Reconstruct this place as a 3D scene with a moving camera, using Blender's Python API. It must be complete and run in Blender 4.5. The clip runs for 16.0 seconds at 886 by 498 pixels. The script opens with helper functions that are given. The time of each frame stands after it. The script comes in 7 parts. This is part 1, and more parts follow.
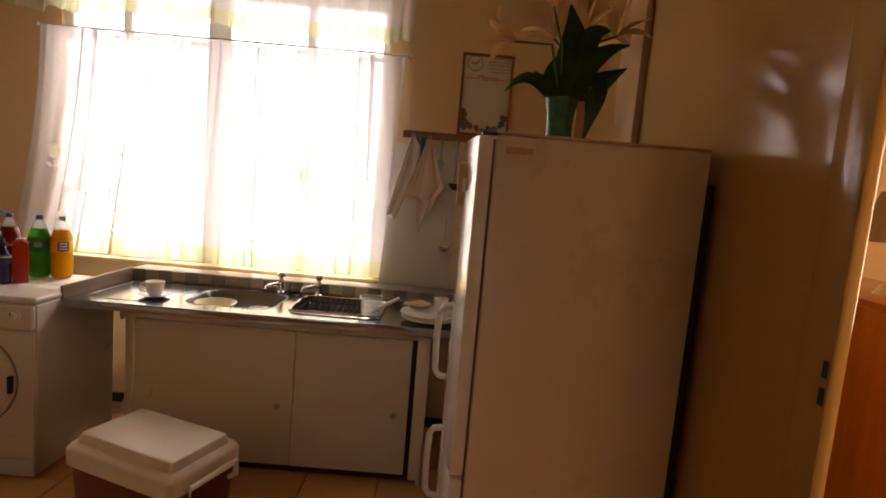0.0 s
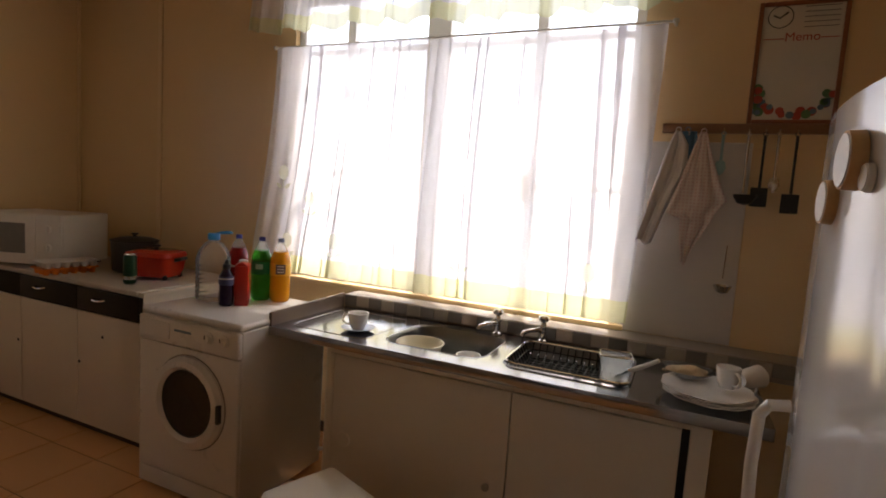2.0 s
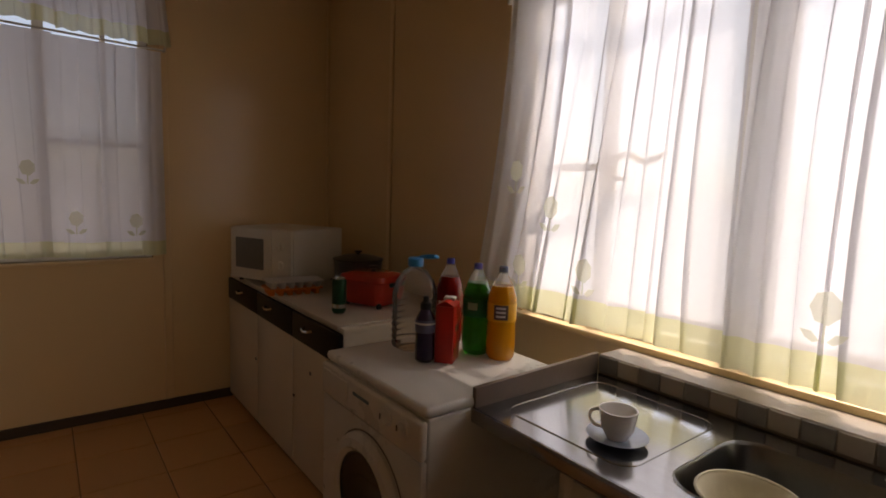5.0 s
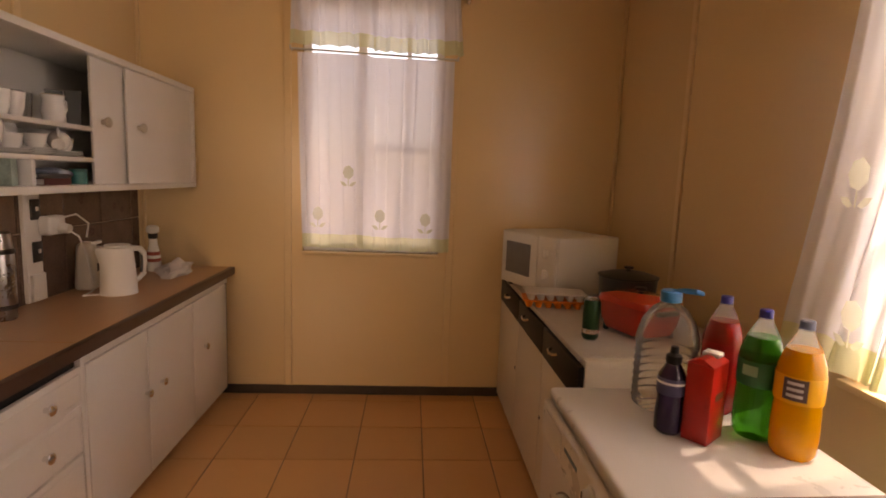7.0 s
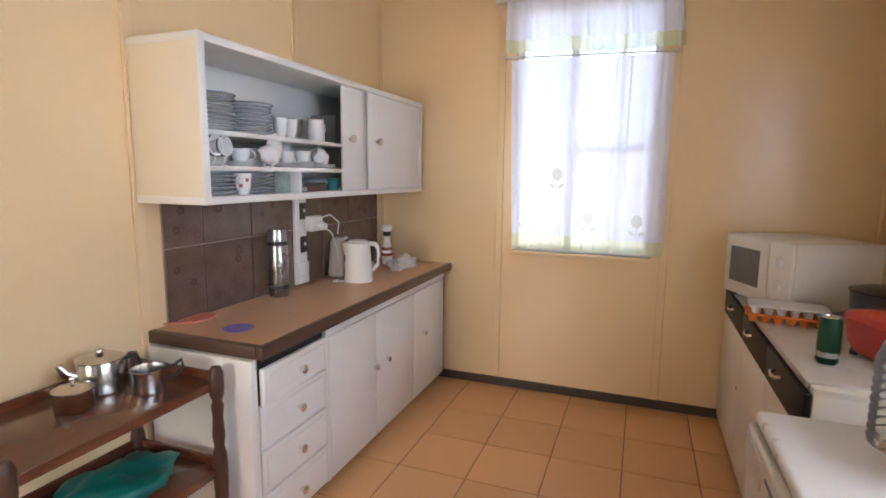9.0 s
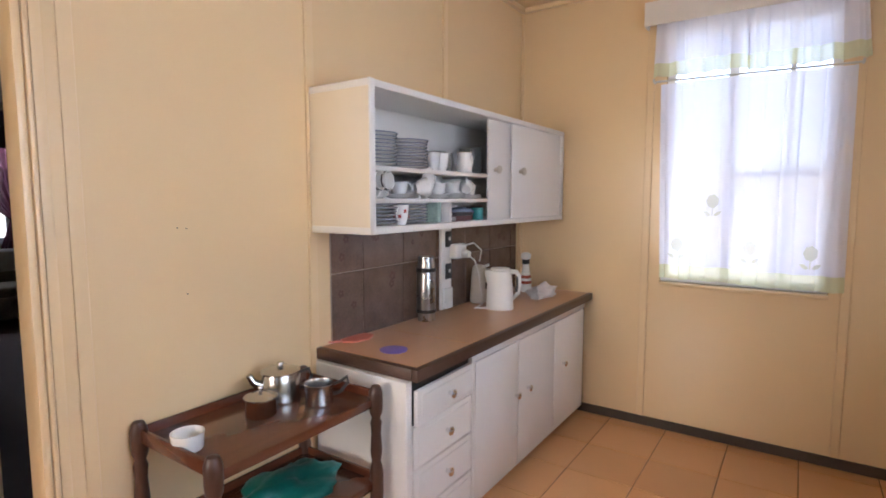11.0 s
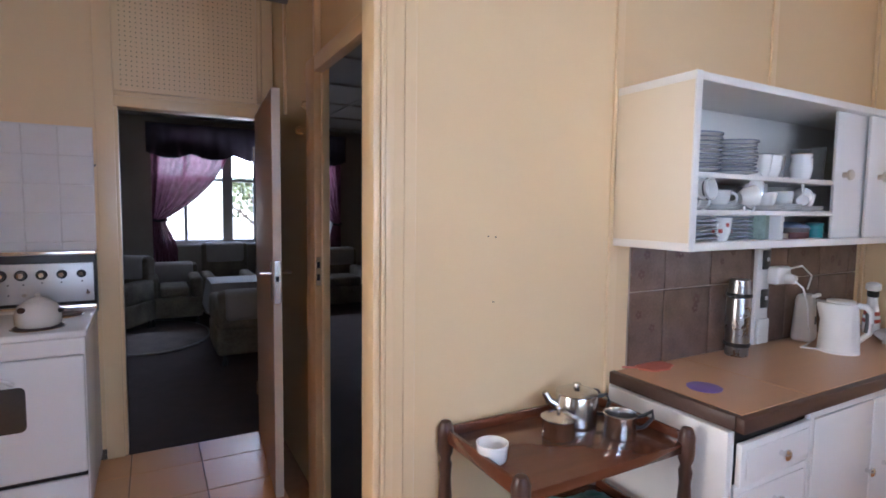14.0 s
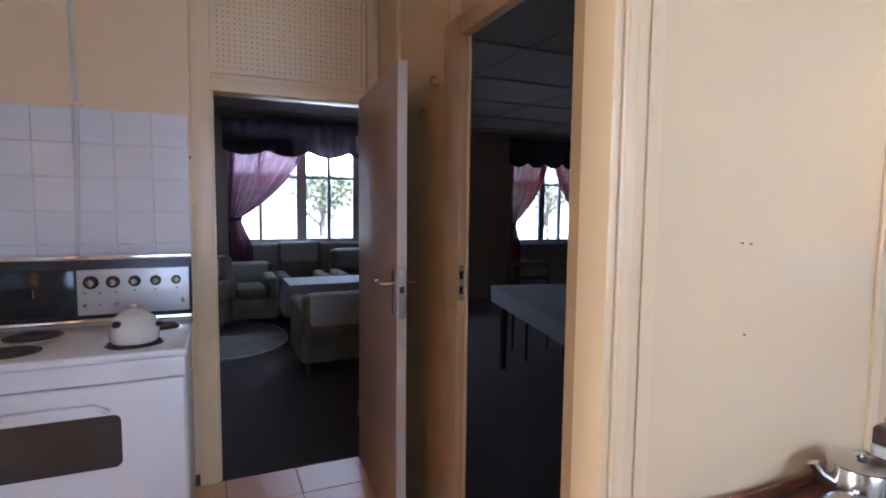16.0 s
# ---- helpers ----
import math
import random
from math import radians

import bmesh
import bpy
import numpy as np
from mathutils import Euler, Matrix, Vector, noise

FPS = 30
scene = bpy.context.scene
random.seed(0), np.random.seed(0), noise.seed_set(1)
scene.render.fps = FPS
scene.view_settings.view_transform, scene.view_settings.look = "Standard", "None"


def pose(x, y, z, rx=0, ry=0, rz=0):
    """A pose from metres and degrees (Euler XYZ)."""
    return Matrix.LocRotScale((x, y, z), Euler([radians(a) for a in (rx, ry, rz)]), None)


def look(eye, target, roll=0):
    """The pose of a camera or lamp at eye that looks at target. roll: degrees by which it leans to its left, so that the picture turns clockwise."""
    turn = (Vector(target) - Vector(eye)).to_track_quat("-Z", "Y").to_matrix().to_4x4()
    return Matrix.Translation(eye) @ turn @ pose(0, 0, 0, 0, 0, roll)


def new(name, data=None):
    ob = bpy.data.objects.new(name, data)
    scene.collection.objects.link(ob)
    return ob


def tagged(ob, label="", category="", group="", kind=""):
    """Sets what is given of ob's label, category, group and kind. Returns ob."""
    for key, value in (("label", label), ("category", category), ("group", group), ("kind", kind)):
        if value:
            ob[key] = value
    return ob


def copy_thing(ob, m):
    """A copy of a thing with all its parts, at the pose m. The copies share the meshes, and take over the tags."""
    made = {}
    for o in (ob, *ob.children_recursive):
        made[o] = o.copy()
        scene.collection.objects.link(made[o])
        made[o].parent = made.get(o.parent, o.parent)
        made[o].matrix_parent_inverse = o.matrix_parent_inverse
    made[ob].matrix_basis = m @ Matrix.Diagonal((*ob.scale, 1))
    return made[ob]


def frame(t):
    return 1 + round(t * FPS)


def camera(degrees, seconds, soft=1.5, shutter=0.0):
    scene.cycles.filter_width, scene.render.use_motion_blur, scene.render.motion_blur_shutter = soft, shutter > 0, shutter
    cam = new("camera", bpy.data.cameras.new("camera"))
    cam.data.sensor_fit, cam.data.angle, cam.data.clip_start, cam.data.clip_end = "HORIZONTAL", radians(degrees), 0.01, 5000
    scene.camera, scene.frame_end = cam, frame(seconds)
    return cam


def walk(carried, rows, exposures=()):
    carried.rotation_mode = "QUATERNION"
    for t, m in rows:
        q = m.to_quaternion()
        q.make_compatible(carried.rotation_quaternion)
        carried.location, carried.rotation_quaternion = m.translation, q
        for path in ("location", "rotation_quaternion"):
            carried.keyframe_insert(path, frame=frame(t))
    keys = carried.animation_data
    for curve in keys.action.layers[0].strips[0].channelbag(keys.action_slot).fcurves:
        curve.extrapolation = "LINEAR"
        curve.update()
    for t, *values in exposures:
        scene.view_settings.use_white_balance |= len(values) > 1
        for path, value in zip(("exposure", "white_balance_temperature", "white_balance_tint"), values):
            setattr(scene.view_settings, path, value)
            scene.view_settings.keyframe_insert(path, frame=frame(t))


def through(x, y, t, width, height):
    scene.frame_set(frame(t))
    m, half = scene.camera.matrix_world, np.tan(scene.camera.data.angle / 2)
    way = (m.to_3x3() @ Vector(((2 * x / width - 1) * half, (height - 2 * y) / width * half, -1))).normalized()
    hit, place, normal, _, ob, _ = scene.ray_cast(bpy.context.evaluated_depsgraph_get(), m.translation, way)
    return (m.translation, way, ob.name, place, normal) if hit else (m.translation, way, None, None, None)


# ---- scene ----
cam = camera(80.2, 16.0, soft=1.8)
PATH = [
    (0, (0.21, 0.082, 1.464), (0.222, 2.07, 1.244), 4.9),
    (0.5, (0.155, 0.265, 1.455), (-0.083, 2.237, 1.219), 4.8),
    (1, (0.103, 0.45, 1.449), (-0.259, 2.403, 1.214), 4.4),
    (1.5, (0.094, 0.651, 1.464), (-0.46, 2.559, 1.233), 3.6),
    (2, (0.045, 0.742, 1.423), (-0.762, 2.561, 1.225), 3.8),
    (2.5, (-0.024, 0.909, 1.441), (-1.015, 2.63, 1.207), 2.7),
    (3, (-0.155, 1.039, 1.439), (-1.245, 2.699, 1.205), 2.3),
    (3.2, (-0.191, 1.103, 1.446), (-1.316, 2.739, 1.208), 2.0),
    (5.3, (-0.49, 1.628, 1.404), (-2.177, 2.678, 1.179), 2.6),
    (5.5, (-0.467, 1.67, 1.419), (-2.227, 2.589, 1.181), 3.1),
    (6, (-0.519, 1.78, 1.443), (-2.421, 2.331, 1.162), 3.3),
    (6.5, (-0.589, 1.816, 1.432), (-2.538, 2.165, 1.156), 3.0),
    (7, (-0.659, 1.91, 1.447), (-2.637, 2.035, 1.18), 2.2),
    (7.5, (-0.704, 1.976, 1.439), (-2.68, 1.816, 1.169), 1.5),
    (8, (-0.696, 2.002, 1.429), (-2.627, 1.562, 1.149), 1.0),
    (8.5, (-0.649, 2.006, 1.423), (-2.545, 1.436, 1.142), 0.7),
    (9, (-0.606, 2.021, 1.452), (-2.46, 1.325, 1.171), 0.6),
    (11.5, (-0.516, 1.919, 1.472), (-2.106, 0.716, 1.311), 0.1),
    (12, (-0.497, 1.895, 1.466), (-2.019, 0.606, 1.323), 0.4),
    (12.5, (-0.502, 1.865, 1.47), (-1.928, 0.469, 1.334), 0.8),
    (13, (-0.519, 1.825, 1.467), (-1.828, 0.319, 1.336), 1.0),
    (13.5, (-0.538, 1.778, 1.475), (-1.681, 0.143, 1.328), 0.9),
    (14, (-0.495, 1.712, 1.467), (-1.461, -0.033, 1.315), 0.7),
    (14.5, (-0.406, 1.585, 1.471), (-1.282, -0.206, 1.311), 0.5),
    (15, (-0.317, 1.455, 1.463), (-1.16, -0.351, 1.301), 0.5),
    (15.5, (-0.318, 1.277, 1.452), (-1.13, -0.544, 1.293), 0.5),
    (16, (-0.326, 1.11, 1.457), (-1.124, -0.717, 1.296), 0.6),
]
EXPOSURES = [
    (0.0, 1.5, 8900, 27), (1.0, 1.38, 7700, 20), (2.0, 1.12, 7300, 20), (3.0, 0.7, 7200, 20), (4.2, 0.3, 7500, 20), (5.5, 0.2, 8300, 24), (6.0, 0.8, 9000, 29),
    (6.5, 1.2, 9500, 31), (7.0, 1.65, 9900, 32), (7.6, 2.25, 10600, 34), (8.2, 2.7, 7200, 15),
    (9.0, 2.8, 5800, 13), (11.5, 2.7, 5700, 16), (13.5, 2.7, 5250, 16), (16.0, 2.98, 4800, 14),
]
walk(cam, [(t, look(eye, target, roll)) for t, eye, target, roll in PATH], EXPOSURES)

# ---- daylight ----
SUN_EL, SUN_AZ = 64.0, 10.0  # degrees above the horizon, degrees west of north (+y)
world = bpy.data.worlds.new("sky")
scene.world = world
world.use_nodes = True
wn = world.node_tree
sky = wn.nodes.new("ShaderNodeTexSky")
sky.sky_type, sky.sun_disc = "NISHITA", False
sky.sun_elevation, sky.sun_rotation = radians(SUN_EL), radians(-SUN_AZ)
wn.links.new(sky.outputs["Color"], wn.nodes["Background"].inputs["Color"])
wn.nodes["Background"].inputs["Strength"].default_value = 0.12

sun = new("sun", bpy.data.lights.new("sun", "SUN"))
sun.data.energy, sun.data.angle, sun.data.color = 3.0, radians(0.5), (1.0, 0.96, 0.90)
se, sa = radians(SUN_EL), radians(SUN_AZ)
sun.matrix_world = look((0, 0, 20), Vector((0, 0, 20)) - Vector((-math.sin(sa) * math.cos(se), math.cos(sa) * math.cos(se), math.sin(se))))


def window_light(eye, target, w, h, watts, colour):
    lamp = new("window_or_fill_lamp", bpy.data.lights.new("window_or_fill_lamp", "AREA"))
    lamp.data.shape, lamp.data.size, lamp.data.size_y = "RECTANGLE", w, h
    lamp.data.energy, lamp.data.color = watts, colour
    lamp.matrix_world = look(eye, target)
    return lamp


window_light((-1.10, 3.45, 1.86), (-1.10, 0.0, 1.69), 2.6, 1.8, 21.0, (0.76, 0.87, 1.0))
window_light((-4.24, 1.655, 1.74), (0.0, 1.655, 1.6), 0.84, 1.5, 0.52, (0.86, 0.90, 1.0))
window_light((-1.75, -6.45, 2.16), (-1.75, 0.0, 1.4), 2.3, 0.55, 10.0, (0.95, 0.97, 1.0))
window_light((-5.3, -6.45, 2.16), (-5.3, 0.0, 1.4), 1.4, 0.55, 0.6, (1.0, 1.0, 1.0))
# added lamp at an unseen hall window; its warm light also fills the kitchen
window_light((3.30, 0.35, 1.60), (0.0, 0.6, 1.2), 1.15, 1.15, 17.0, (1.0, 0.83, 0.60))

# ---- building helpers ----


def B():
    return bmesh.new()


def box(bm, x0, x1, y0, y1, z0, z1, bev=0.0, seg=2, m=None):
    mat = Matrix.Translation(((x0 + x1) / 2, (y0 + y1) / 2, (z0 + z1) / 2)) @ Matrix.Diagonal((abs(x1 - x0), abs(y1 - y0), abs(z1 - z0), 1))
    vs = bmesh.ops.create_cube(bm, size=1.0, matrix=mat)["verts"]
    if bev > 0:
        es = list({e for v in vs for e in v.link_edges})
        r = bmesh.ops.bevel(bm, geom=es, offset=bev, segments=seg, affect="EDGES", profile=0.5)
        vs = r["verts"]
    if m is not None:
        bmesh.ops.transform(bm, matrix=m, verts=list({v for v in vs}))
    return bm


def lathe(bm, prof, segs=24, c=(0, 0, 0), m=None):
    """A turned body about z through c. prof: (radius, height) from the bottom up."""
    rings = []
    m = m or Matrix.Identity(4)
    for r, z in prof:
        if r < 1e-5:
            rings.append([bm.verts.new(m @ Vector((c[0], c[1], c[2] + z)))])
        else:
            rings.append([bm.verts.new(m @ Vector((c[0] + r * math.cos(2 * math.pi * i / segs), c[1] + r * math.sin(2 * math.pi * i / segs), c[2] + z))) for i in range(segs)])
    for a, b in zip(rings, rings[1:]):
        for i in range(segs):
            j = (i + 1) % segs
            if len(a) == 1 and len(b) == 1:
                continue
            if len(a) == 1:
                bm.faces.new((a[0], b[j], b[i]))
            elif len(b) == 1:
                bm.faces.new((a[i], a[j], b[0]))
            else:
                bm.faces.new((a[i], a[j], b[j], b[i]))
    return bm


def cyl(bm, p0, p1, r0, r1=None, segs=16):
    p0, p1 = Vector(p0), Vector(p1)
    d = p1 - p0
    m = Matrix.Translation(p0) @ d.to_track_quat("Z", "Y").to_matrix().to_4x4()
    r1 = r0 if r1 is None else r1
    return lathe(bm, [(0, 0), (r0, 0), (r1, d.length), (0, d.length)], segs, m=m)


def tube(bm, pts, r, segs=8, closed=False):
    """A round bar that follows the points."""
    pts = [Vector(p) for p in pts]
    n = len(pts)
    rings = []
    up = Vector((0.13, 0.21, 0.97))
    for i, p in enumerate(pts):
        a = pts[i - 1] if (i or closed) else p
        b = pts[(i + 1) % n] if (i < n - 1 or closed) else p
        d = (b - a).normalized()
        s = d.cross(up)
        s = s.normalized() if s.length > 1e-4 else Vector((1, 0, 0))
        u = s.cross(d).normalized()
        rr = r[i] if isinstance(r, (list, tuple)) else r
        rings.append([bm.verts.new(p + rr * (math.cos(2 * math.pi * k / segs) * s + math.sin(2 * math.pi * k / segs) * u)) for k in range(segs)])
    for i in range(n if closed else n - 1):
        a, b = rings[i], rings[(i + 1) % n]
        for k in range(segs):
            j = (k + 1) % segs
            bm.faces.new((a[k], a[j], b[j], b[k]))
    if not closed:
        bm.faces.new(rings[0][::-1])
        bm.faces.new(rings[-1])
    return bm


def arc(c, r, a0, a1, n, plane="xz"):
    out = []
    for i in range(n + 1):
        a = radians(a0 + (a1 - a0) * i / n)
        u, v = r * math.cos(a), r * math.sin(a)
        out.append({"xz": (c[0] + u, c[1], c[2] + v), "yz": (c[0], c[1] + u, c[2] + v), "xy": (c[0] + u, c[1] + v, c[2])}[plane])
    return out


def slab(bm, outline, z0, z1, m=None):
    """A plate with the given outline, from z0 to z1."""
    lo = [bm.verts.new((x, y, z0)) for x, y in outline]
    hi = [bm.verts.new((x, y, z1)) for x, y in outline]
    n = len(outline)
    bm.faces.new(lo[::-1])
    bm.faces.new(hi)
    for i in range(n):
        bm.faces.new((lo[i], lo[(i + 1) % n], hi[(i + 1) % n], hi[i]))
    if m is not None:
        bmesh.ops.transform(bm, matrix=m, verts=lo + hi)
    return bm


def rounded(x0, x1, y0, y1, r, n=5):
    out = []
    for cx, cy, a in ((x1 - r, y1 - r, 0), (x0 + r, y1 - r, 90), (x0 + r, y0 + r, 180), (x1 - r, y0 + r, 270)):
        for i in range(n + 1):
            t = radians(a + 90 * i / n)
            out.append((cx + r * math.cos(t), cy + r * math.sin(t)))
    return out


def to_mesh(name, bm, material, sharp=38):
    bmesh.ops.recalc_face_normals(bm, faces=bm.faces[:])
    lim = radians(sharp)
    for f in bm.faces:
        f.smooth = True
    for e in bm.edges:
        if len(e.link_faces) == 2 and e.calc_face_angle(0) > lim:
            e.smooth = False
    me = bpy.data.meshes.new(name)
    bm.to_mesh(me)
    bm.free()
    if material:
        me.materials.append(material)
    return me


def part(name, bm, material, parent, label="", sharp=38):
    ob = new(name, to_mesh(name, bm, material, sharp))
    ob.parent = parent
    return tagged(ob, label)


def thing(name, label, category, m=None, group=""):
    ob = new(name)
    ob.empty_display_size = 0.05
    ob.matrix_world = m if m is not None else Matrix.Identity(4)
    return tagged(ob, label, category, group)


def solo(name, bm, material, label, category, group="", m=None, sharp=38):
    ob = new(name, to_mesh(name, bm, material, sharp))
    if m is not None:
        ob.matrix_world = m
    return tagged(ob, label, category, group)


def structure(name, bm, material, label, category, sharp=38):
    ob = new(name, to_mesh(name, bm, material, sharp))
    return tagged(ob, label, category, kind="structure")


# ---- materials ----


def mat(name, base, rough=0.5, metal=0.0, var=0.08, scale=6.0, bump=0.0, bscale=80.0, coat=0.0, rvar=0.03, stretch=(1, 1, 1), island=0.0, spec=0.5, streak=None):
    """A painted, stained or bare surface: two scales of mottling in colour and gloss, and a fine relief."""
    m = bpy.data.materials.new(name)
    m.use_nodes = True
    nt = m.node_tree
    N, L = nt.nodes, nt.links
    p = N["Principled BSDF"]
    tc = N.new("ShaderNodeTexCoord")
    mp = N.new("ShaderNodeMapping")
    mp.inputs["Scale"].default_value = stretch
    L.new(tc.outputs["Object"], mp.inputs["Vector"])
    big, fine = N.new("ShaderNodeTexNoise"), N.new("ShaderNodeTexNoise")
    for nz, s, d in ((big, scale, 4), (fine, scale * 9, 3)):
        nz.inputs["Scale"].default_value, nz.inputs["Detail"].default_value = s, d
        L.new(mp.outputs["Vector"], nz.inputs["Vector"])
    mixn = N.new("ShaderNodeMath")
    mixn.operation = "MULTIPLY_ADD"
    mixn.inputs[1].default_value = 0.35
    L.new(fine.outputs["Fac"], mixn.inputs[0])
    sc = N.new("ShaderNodeMath")
    sc.operation = "MULTIPLY"
    sc.inputs[1].default_value = 0.65
    L.new(big.outputs["Fac"], sc.inputs[0])
    L.new(sc.outputs[0], mixn.inputs[2])
    ramp = N.new("ShaderNodeValToRGB")
    ramp.color_ramp.elements[0].position, ramp.color_ramp.elements[1].position = 0.2, 0.8
    dark = streak if streak else tuple(c * (1 - var) for c in base)
    ramp.color_ramp.elements[0].color = (*dark, 1)
    ramp.color_ramp.elements[1].color = (*[min(1, c * (1 + var)) for c in base], 1)
    L.new(mixn.outputs[0], ramp.inputs["Fac"])
    col = ramp.outputs["Color"]
    if island:
        oi = N.new("ShaderNodeObjectInfo")
        mr = N.new("ShaderNodeMapRange")
        mr.inputs["To Min"].default_value, mr.inputs["To Max"].default_value = 1 - island, 1 + island
        L.new(oi.outputs["Random"], mr.inputs["Value"])
        hs = N.new("ShaderNodeHueSaturation")
        L.new(mr.outputs["Result"], hs.inputs["Value"])
        L.new(col, hs.inputs["Color"])
        col = hs.outputs["Color"]
    L.new(col, p.inputs["Base Color"])
    rr = N.new("ShaderNodeMapRange")
    rr.inputs["To Min"].default_value, rr.inputs["To Max"].default_value = max(0.02, rough - rvar), min(1, rough + rvar)
    L.new(mixn.outputs[0], rr.inputs["Value"])
    L.new(rr.outputs["Result"], p.inputs["Roughness"])
    p.inputs["Metallic"].default_value = metal
    p.inputs["Specular IOR Level"].default_value = spec
    p.inputs["Coat Weight"].default_value = coat
    p.inputs["Coat Roughness"].default_value = 0.12
    if bump:
        bn = N.new("ShaderNodeTexNoise")
        bn.inputs["Scale"].default_value, bn.inputs["Detail"].default_value = bscale, 3
        L.new(mp.outputs["Vector"], bn.inputs["Vector"])
        bp = N.new("ShaderNodeBump")
        bp.inputs["Strength"].default_value, bp.inputs["Distance"].default_value = bump, 0.004
        L.new(bn.outputs["Fac"], bp.inputs["Height"])
        L.new(bp.outputs["Normal"], p.inputs["Normal"])
    return m


def cloth(name, colour, sheer=0.2, through=0.5, var=0.05):
    """Thin woven cloth: some light passes straight between the threads, some is scattered through."""
    m = bpy.data.materials.new(name)
    m.use_nodes = True
    nt = m.node_tree
    N, L = nt.nodes, nt.links
    N.remove(N["Principled BSDF"])
    tc, nz, ramp = N.new("ShaderNodeTexCoord"), N.new("ShaderNodeTexNoise"), N.new("ShaderNodeValToRGB")
    nz.inputs["Scale"].default_value, nz.inputs["Detail"].default_value = 14, 5
    L.new(tc.outputs["Object"], nz.inputs["Vector"])
    ramp.color_ramp.elements[0].color = (*[c * (1 - var) for c in colour], 1)
    ramp.color_ramp.elements[1].color = (*colour, 1)
    L.new(nz.outputs["Fac"], ramp.inputs["Fac"])
    df, tl, tr = N.new("ShaderNodeBsdfDiffuse"), N.new("ShaderNodeBsdfTranslucent"), N.new("ShaderNodeBsdfTransparent")
    L.new(ramp.outputs["Color"], df.inputs["Color"])
    L.new(ramp.outputs["Color"], tl.inputs["Color"])
    a, b = N.new("ShaderNodeMixShader"), N.new("ShaderNodeMixShader")
    a.inputs[0].default_value, b.inputs[0].default_value = through, sheer
    L.new(df.outputs[0], a.inputs[1])
    L.new(tl.outputs[0], a.inputs[2])
    L.new(a.outputs[0], b.inputs[1])
    L.new(tr.outputs[0], b.inputs[2])
    L.new(b.outputs[0], N["Material Output"].inputs["Surface"])
    return m


def glassy(name, colour, rough=0.02, ior=1.45):
    m = bpy.data.materials.new(name)
    m.use_nodes = True
    p = m.node_tree.nodes["Principled BSDF"]
    p.inputs["Base Color"].default_value = (*colour, 1)
    p.inputs["Roughness"].default_value, p.inputs["IOR"].default_value = rough, ior
    p.inputs["Transmission Weight"].default_value = 1.0
    return m


def film(name, colour, clear=0.8, gloss=0.08):
    """A thin clear wall of plastic or glass: mostly passed through, with a glossy skin."""
    m = bpy.data.materials.new(name)
    m.use_nodes = True
    nt = m.node_tree
    N, L = nt.nodes, nt.links
    N.remove(N["Principled BSDF"])
    tr, gl, df = N.new("ShaderNodeBsdfTransparent"), N.new("ShaderNodeBsdfGlossy"), N.new("ShaderNodeBsdfTranslucent")
    tr.inputs["Color"].default_value = (*colour, 1)
    gl.inputs["Roughness"].default_value = 0.06
    df.inputs["Color"].default_value = (*colour, 1)
    lw, mx = N.new("ShaderNodeLayerWeight"), N.new("ShaderNodeMixShader")
    lw.inputs["Blend"].default_value = gloss
    L.new(lw.outputs["Fresnel"], mx.inputs[0])
    b = N.new("ShaderNodeMixShader")
    b.inputs[0].default_value = 1 - clear
    L.new(tr.outputs[0], b.inputs[1])
    L.new(df.outputs[0], b.inputs[2])
    L.new(b.outputs[0], mx.inputs[1])
    L.new(gl.outputs[0], mx.inputs[2])
    L.new(mx.outputs[0], N["Material Output"].inputs["Surface"])
    return m


WALL = mat("cream_gloss_wall_paint", (0.80, 0.595, 0.34), 0.2, var=0.014, scale=0.7, bump=0.012, bscale=9, rvar=0.01)
# yellow gloss with the shade on east wall and jambs put into its colour
GLOSSW = mat("shade_darkened_yellow_gloss_paint", (0.46, 0.27, 0.10), 0.12, var=0.03, scale=1.2, bump=0.05, bscale=5, rvar=0.02)
TRIMP = mat("cream_trim_paint", (0.77, 0.57, 0.32), 0.30, var=0.03, scale=5, bump=0.08, bscale=60)
FRAMEP = mat("tan_door_frame_paint", (0.50, 0.33, 0.17), 0.33, var=0.06, scale=4, bump=0.1, bscale=50)
CEILP = mat("cream_ceiling_paint", (0.77, 0.59, 0.35), 0.5, var=0.04, scale=2, bump=0.1, bscale=40)
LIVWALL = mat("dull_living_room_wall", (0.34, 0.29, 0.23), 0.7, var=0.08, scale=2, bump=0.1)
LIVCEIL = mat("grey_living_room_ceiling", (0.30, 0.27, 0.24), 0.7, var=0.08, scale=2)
CARPET = mat("brown_carpet", (0.065, 0.042, 0.034), 0.95, var=0.25, scale=8, bump=0.6, bscale=300)
TILE = mat("terracotta_floor_tile", (0.70, 0.375, 0.16), 0.30, var=0.03, scale=2.5, bump=0.02, bscale=12, island=0.06, rvar=0.02)
GROUT = mat("brown_grout", (0.33, 0.18, 0.09), 0.9, var=0.2, scale=20, bump=0.3)
SKIRT = mat("black_skirting", (0.06, 0.042, 0.03), 0.5, var=0.2, scale=8)
WHITEP = mat("white_gloss_paint", (0.78, 0.75, 0.70), 0.30, var=0.025, scale=5, bump=0.08, bscale=45)
CABP = mat("off_white_cabinet_paint", (0.72, 0.65, 0.54), 0.36, var=0.03, scale=4, bump=0.06, bscale=50)
ENAMEL = mat("white_enamel", (0.82, 0.81, 0.79), 0.20, var=0.015, scale=3, coat=0.3, rvar=0.05)
FRIDGE = mat("cream_fridge_enamel", (0.66, 0.59, 0.48), 0.28, var=0.02, scale=3, bump=0.03, bscale=180)
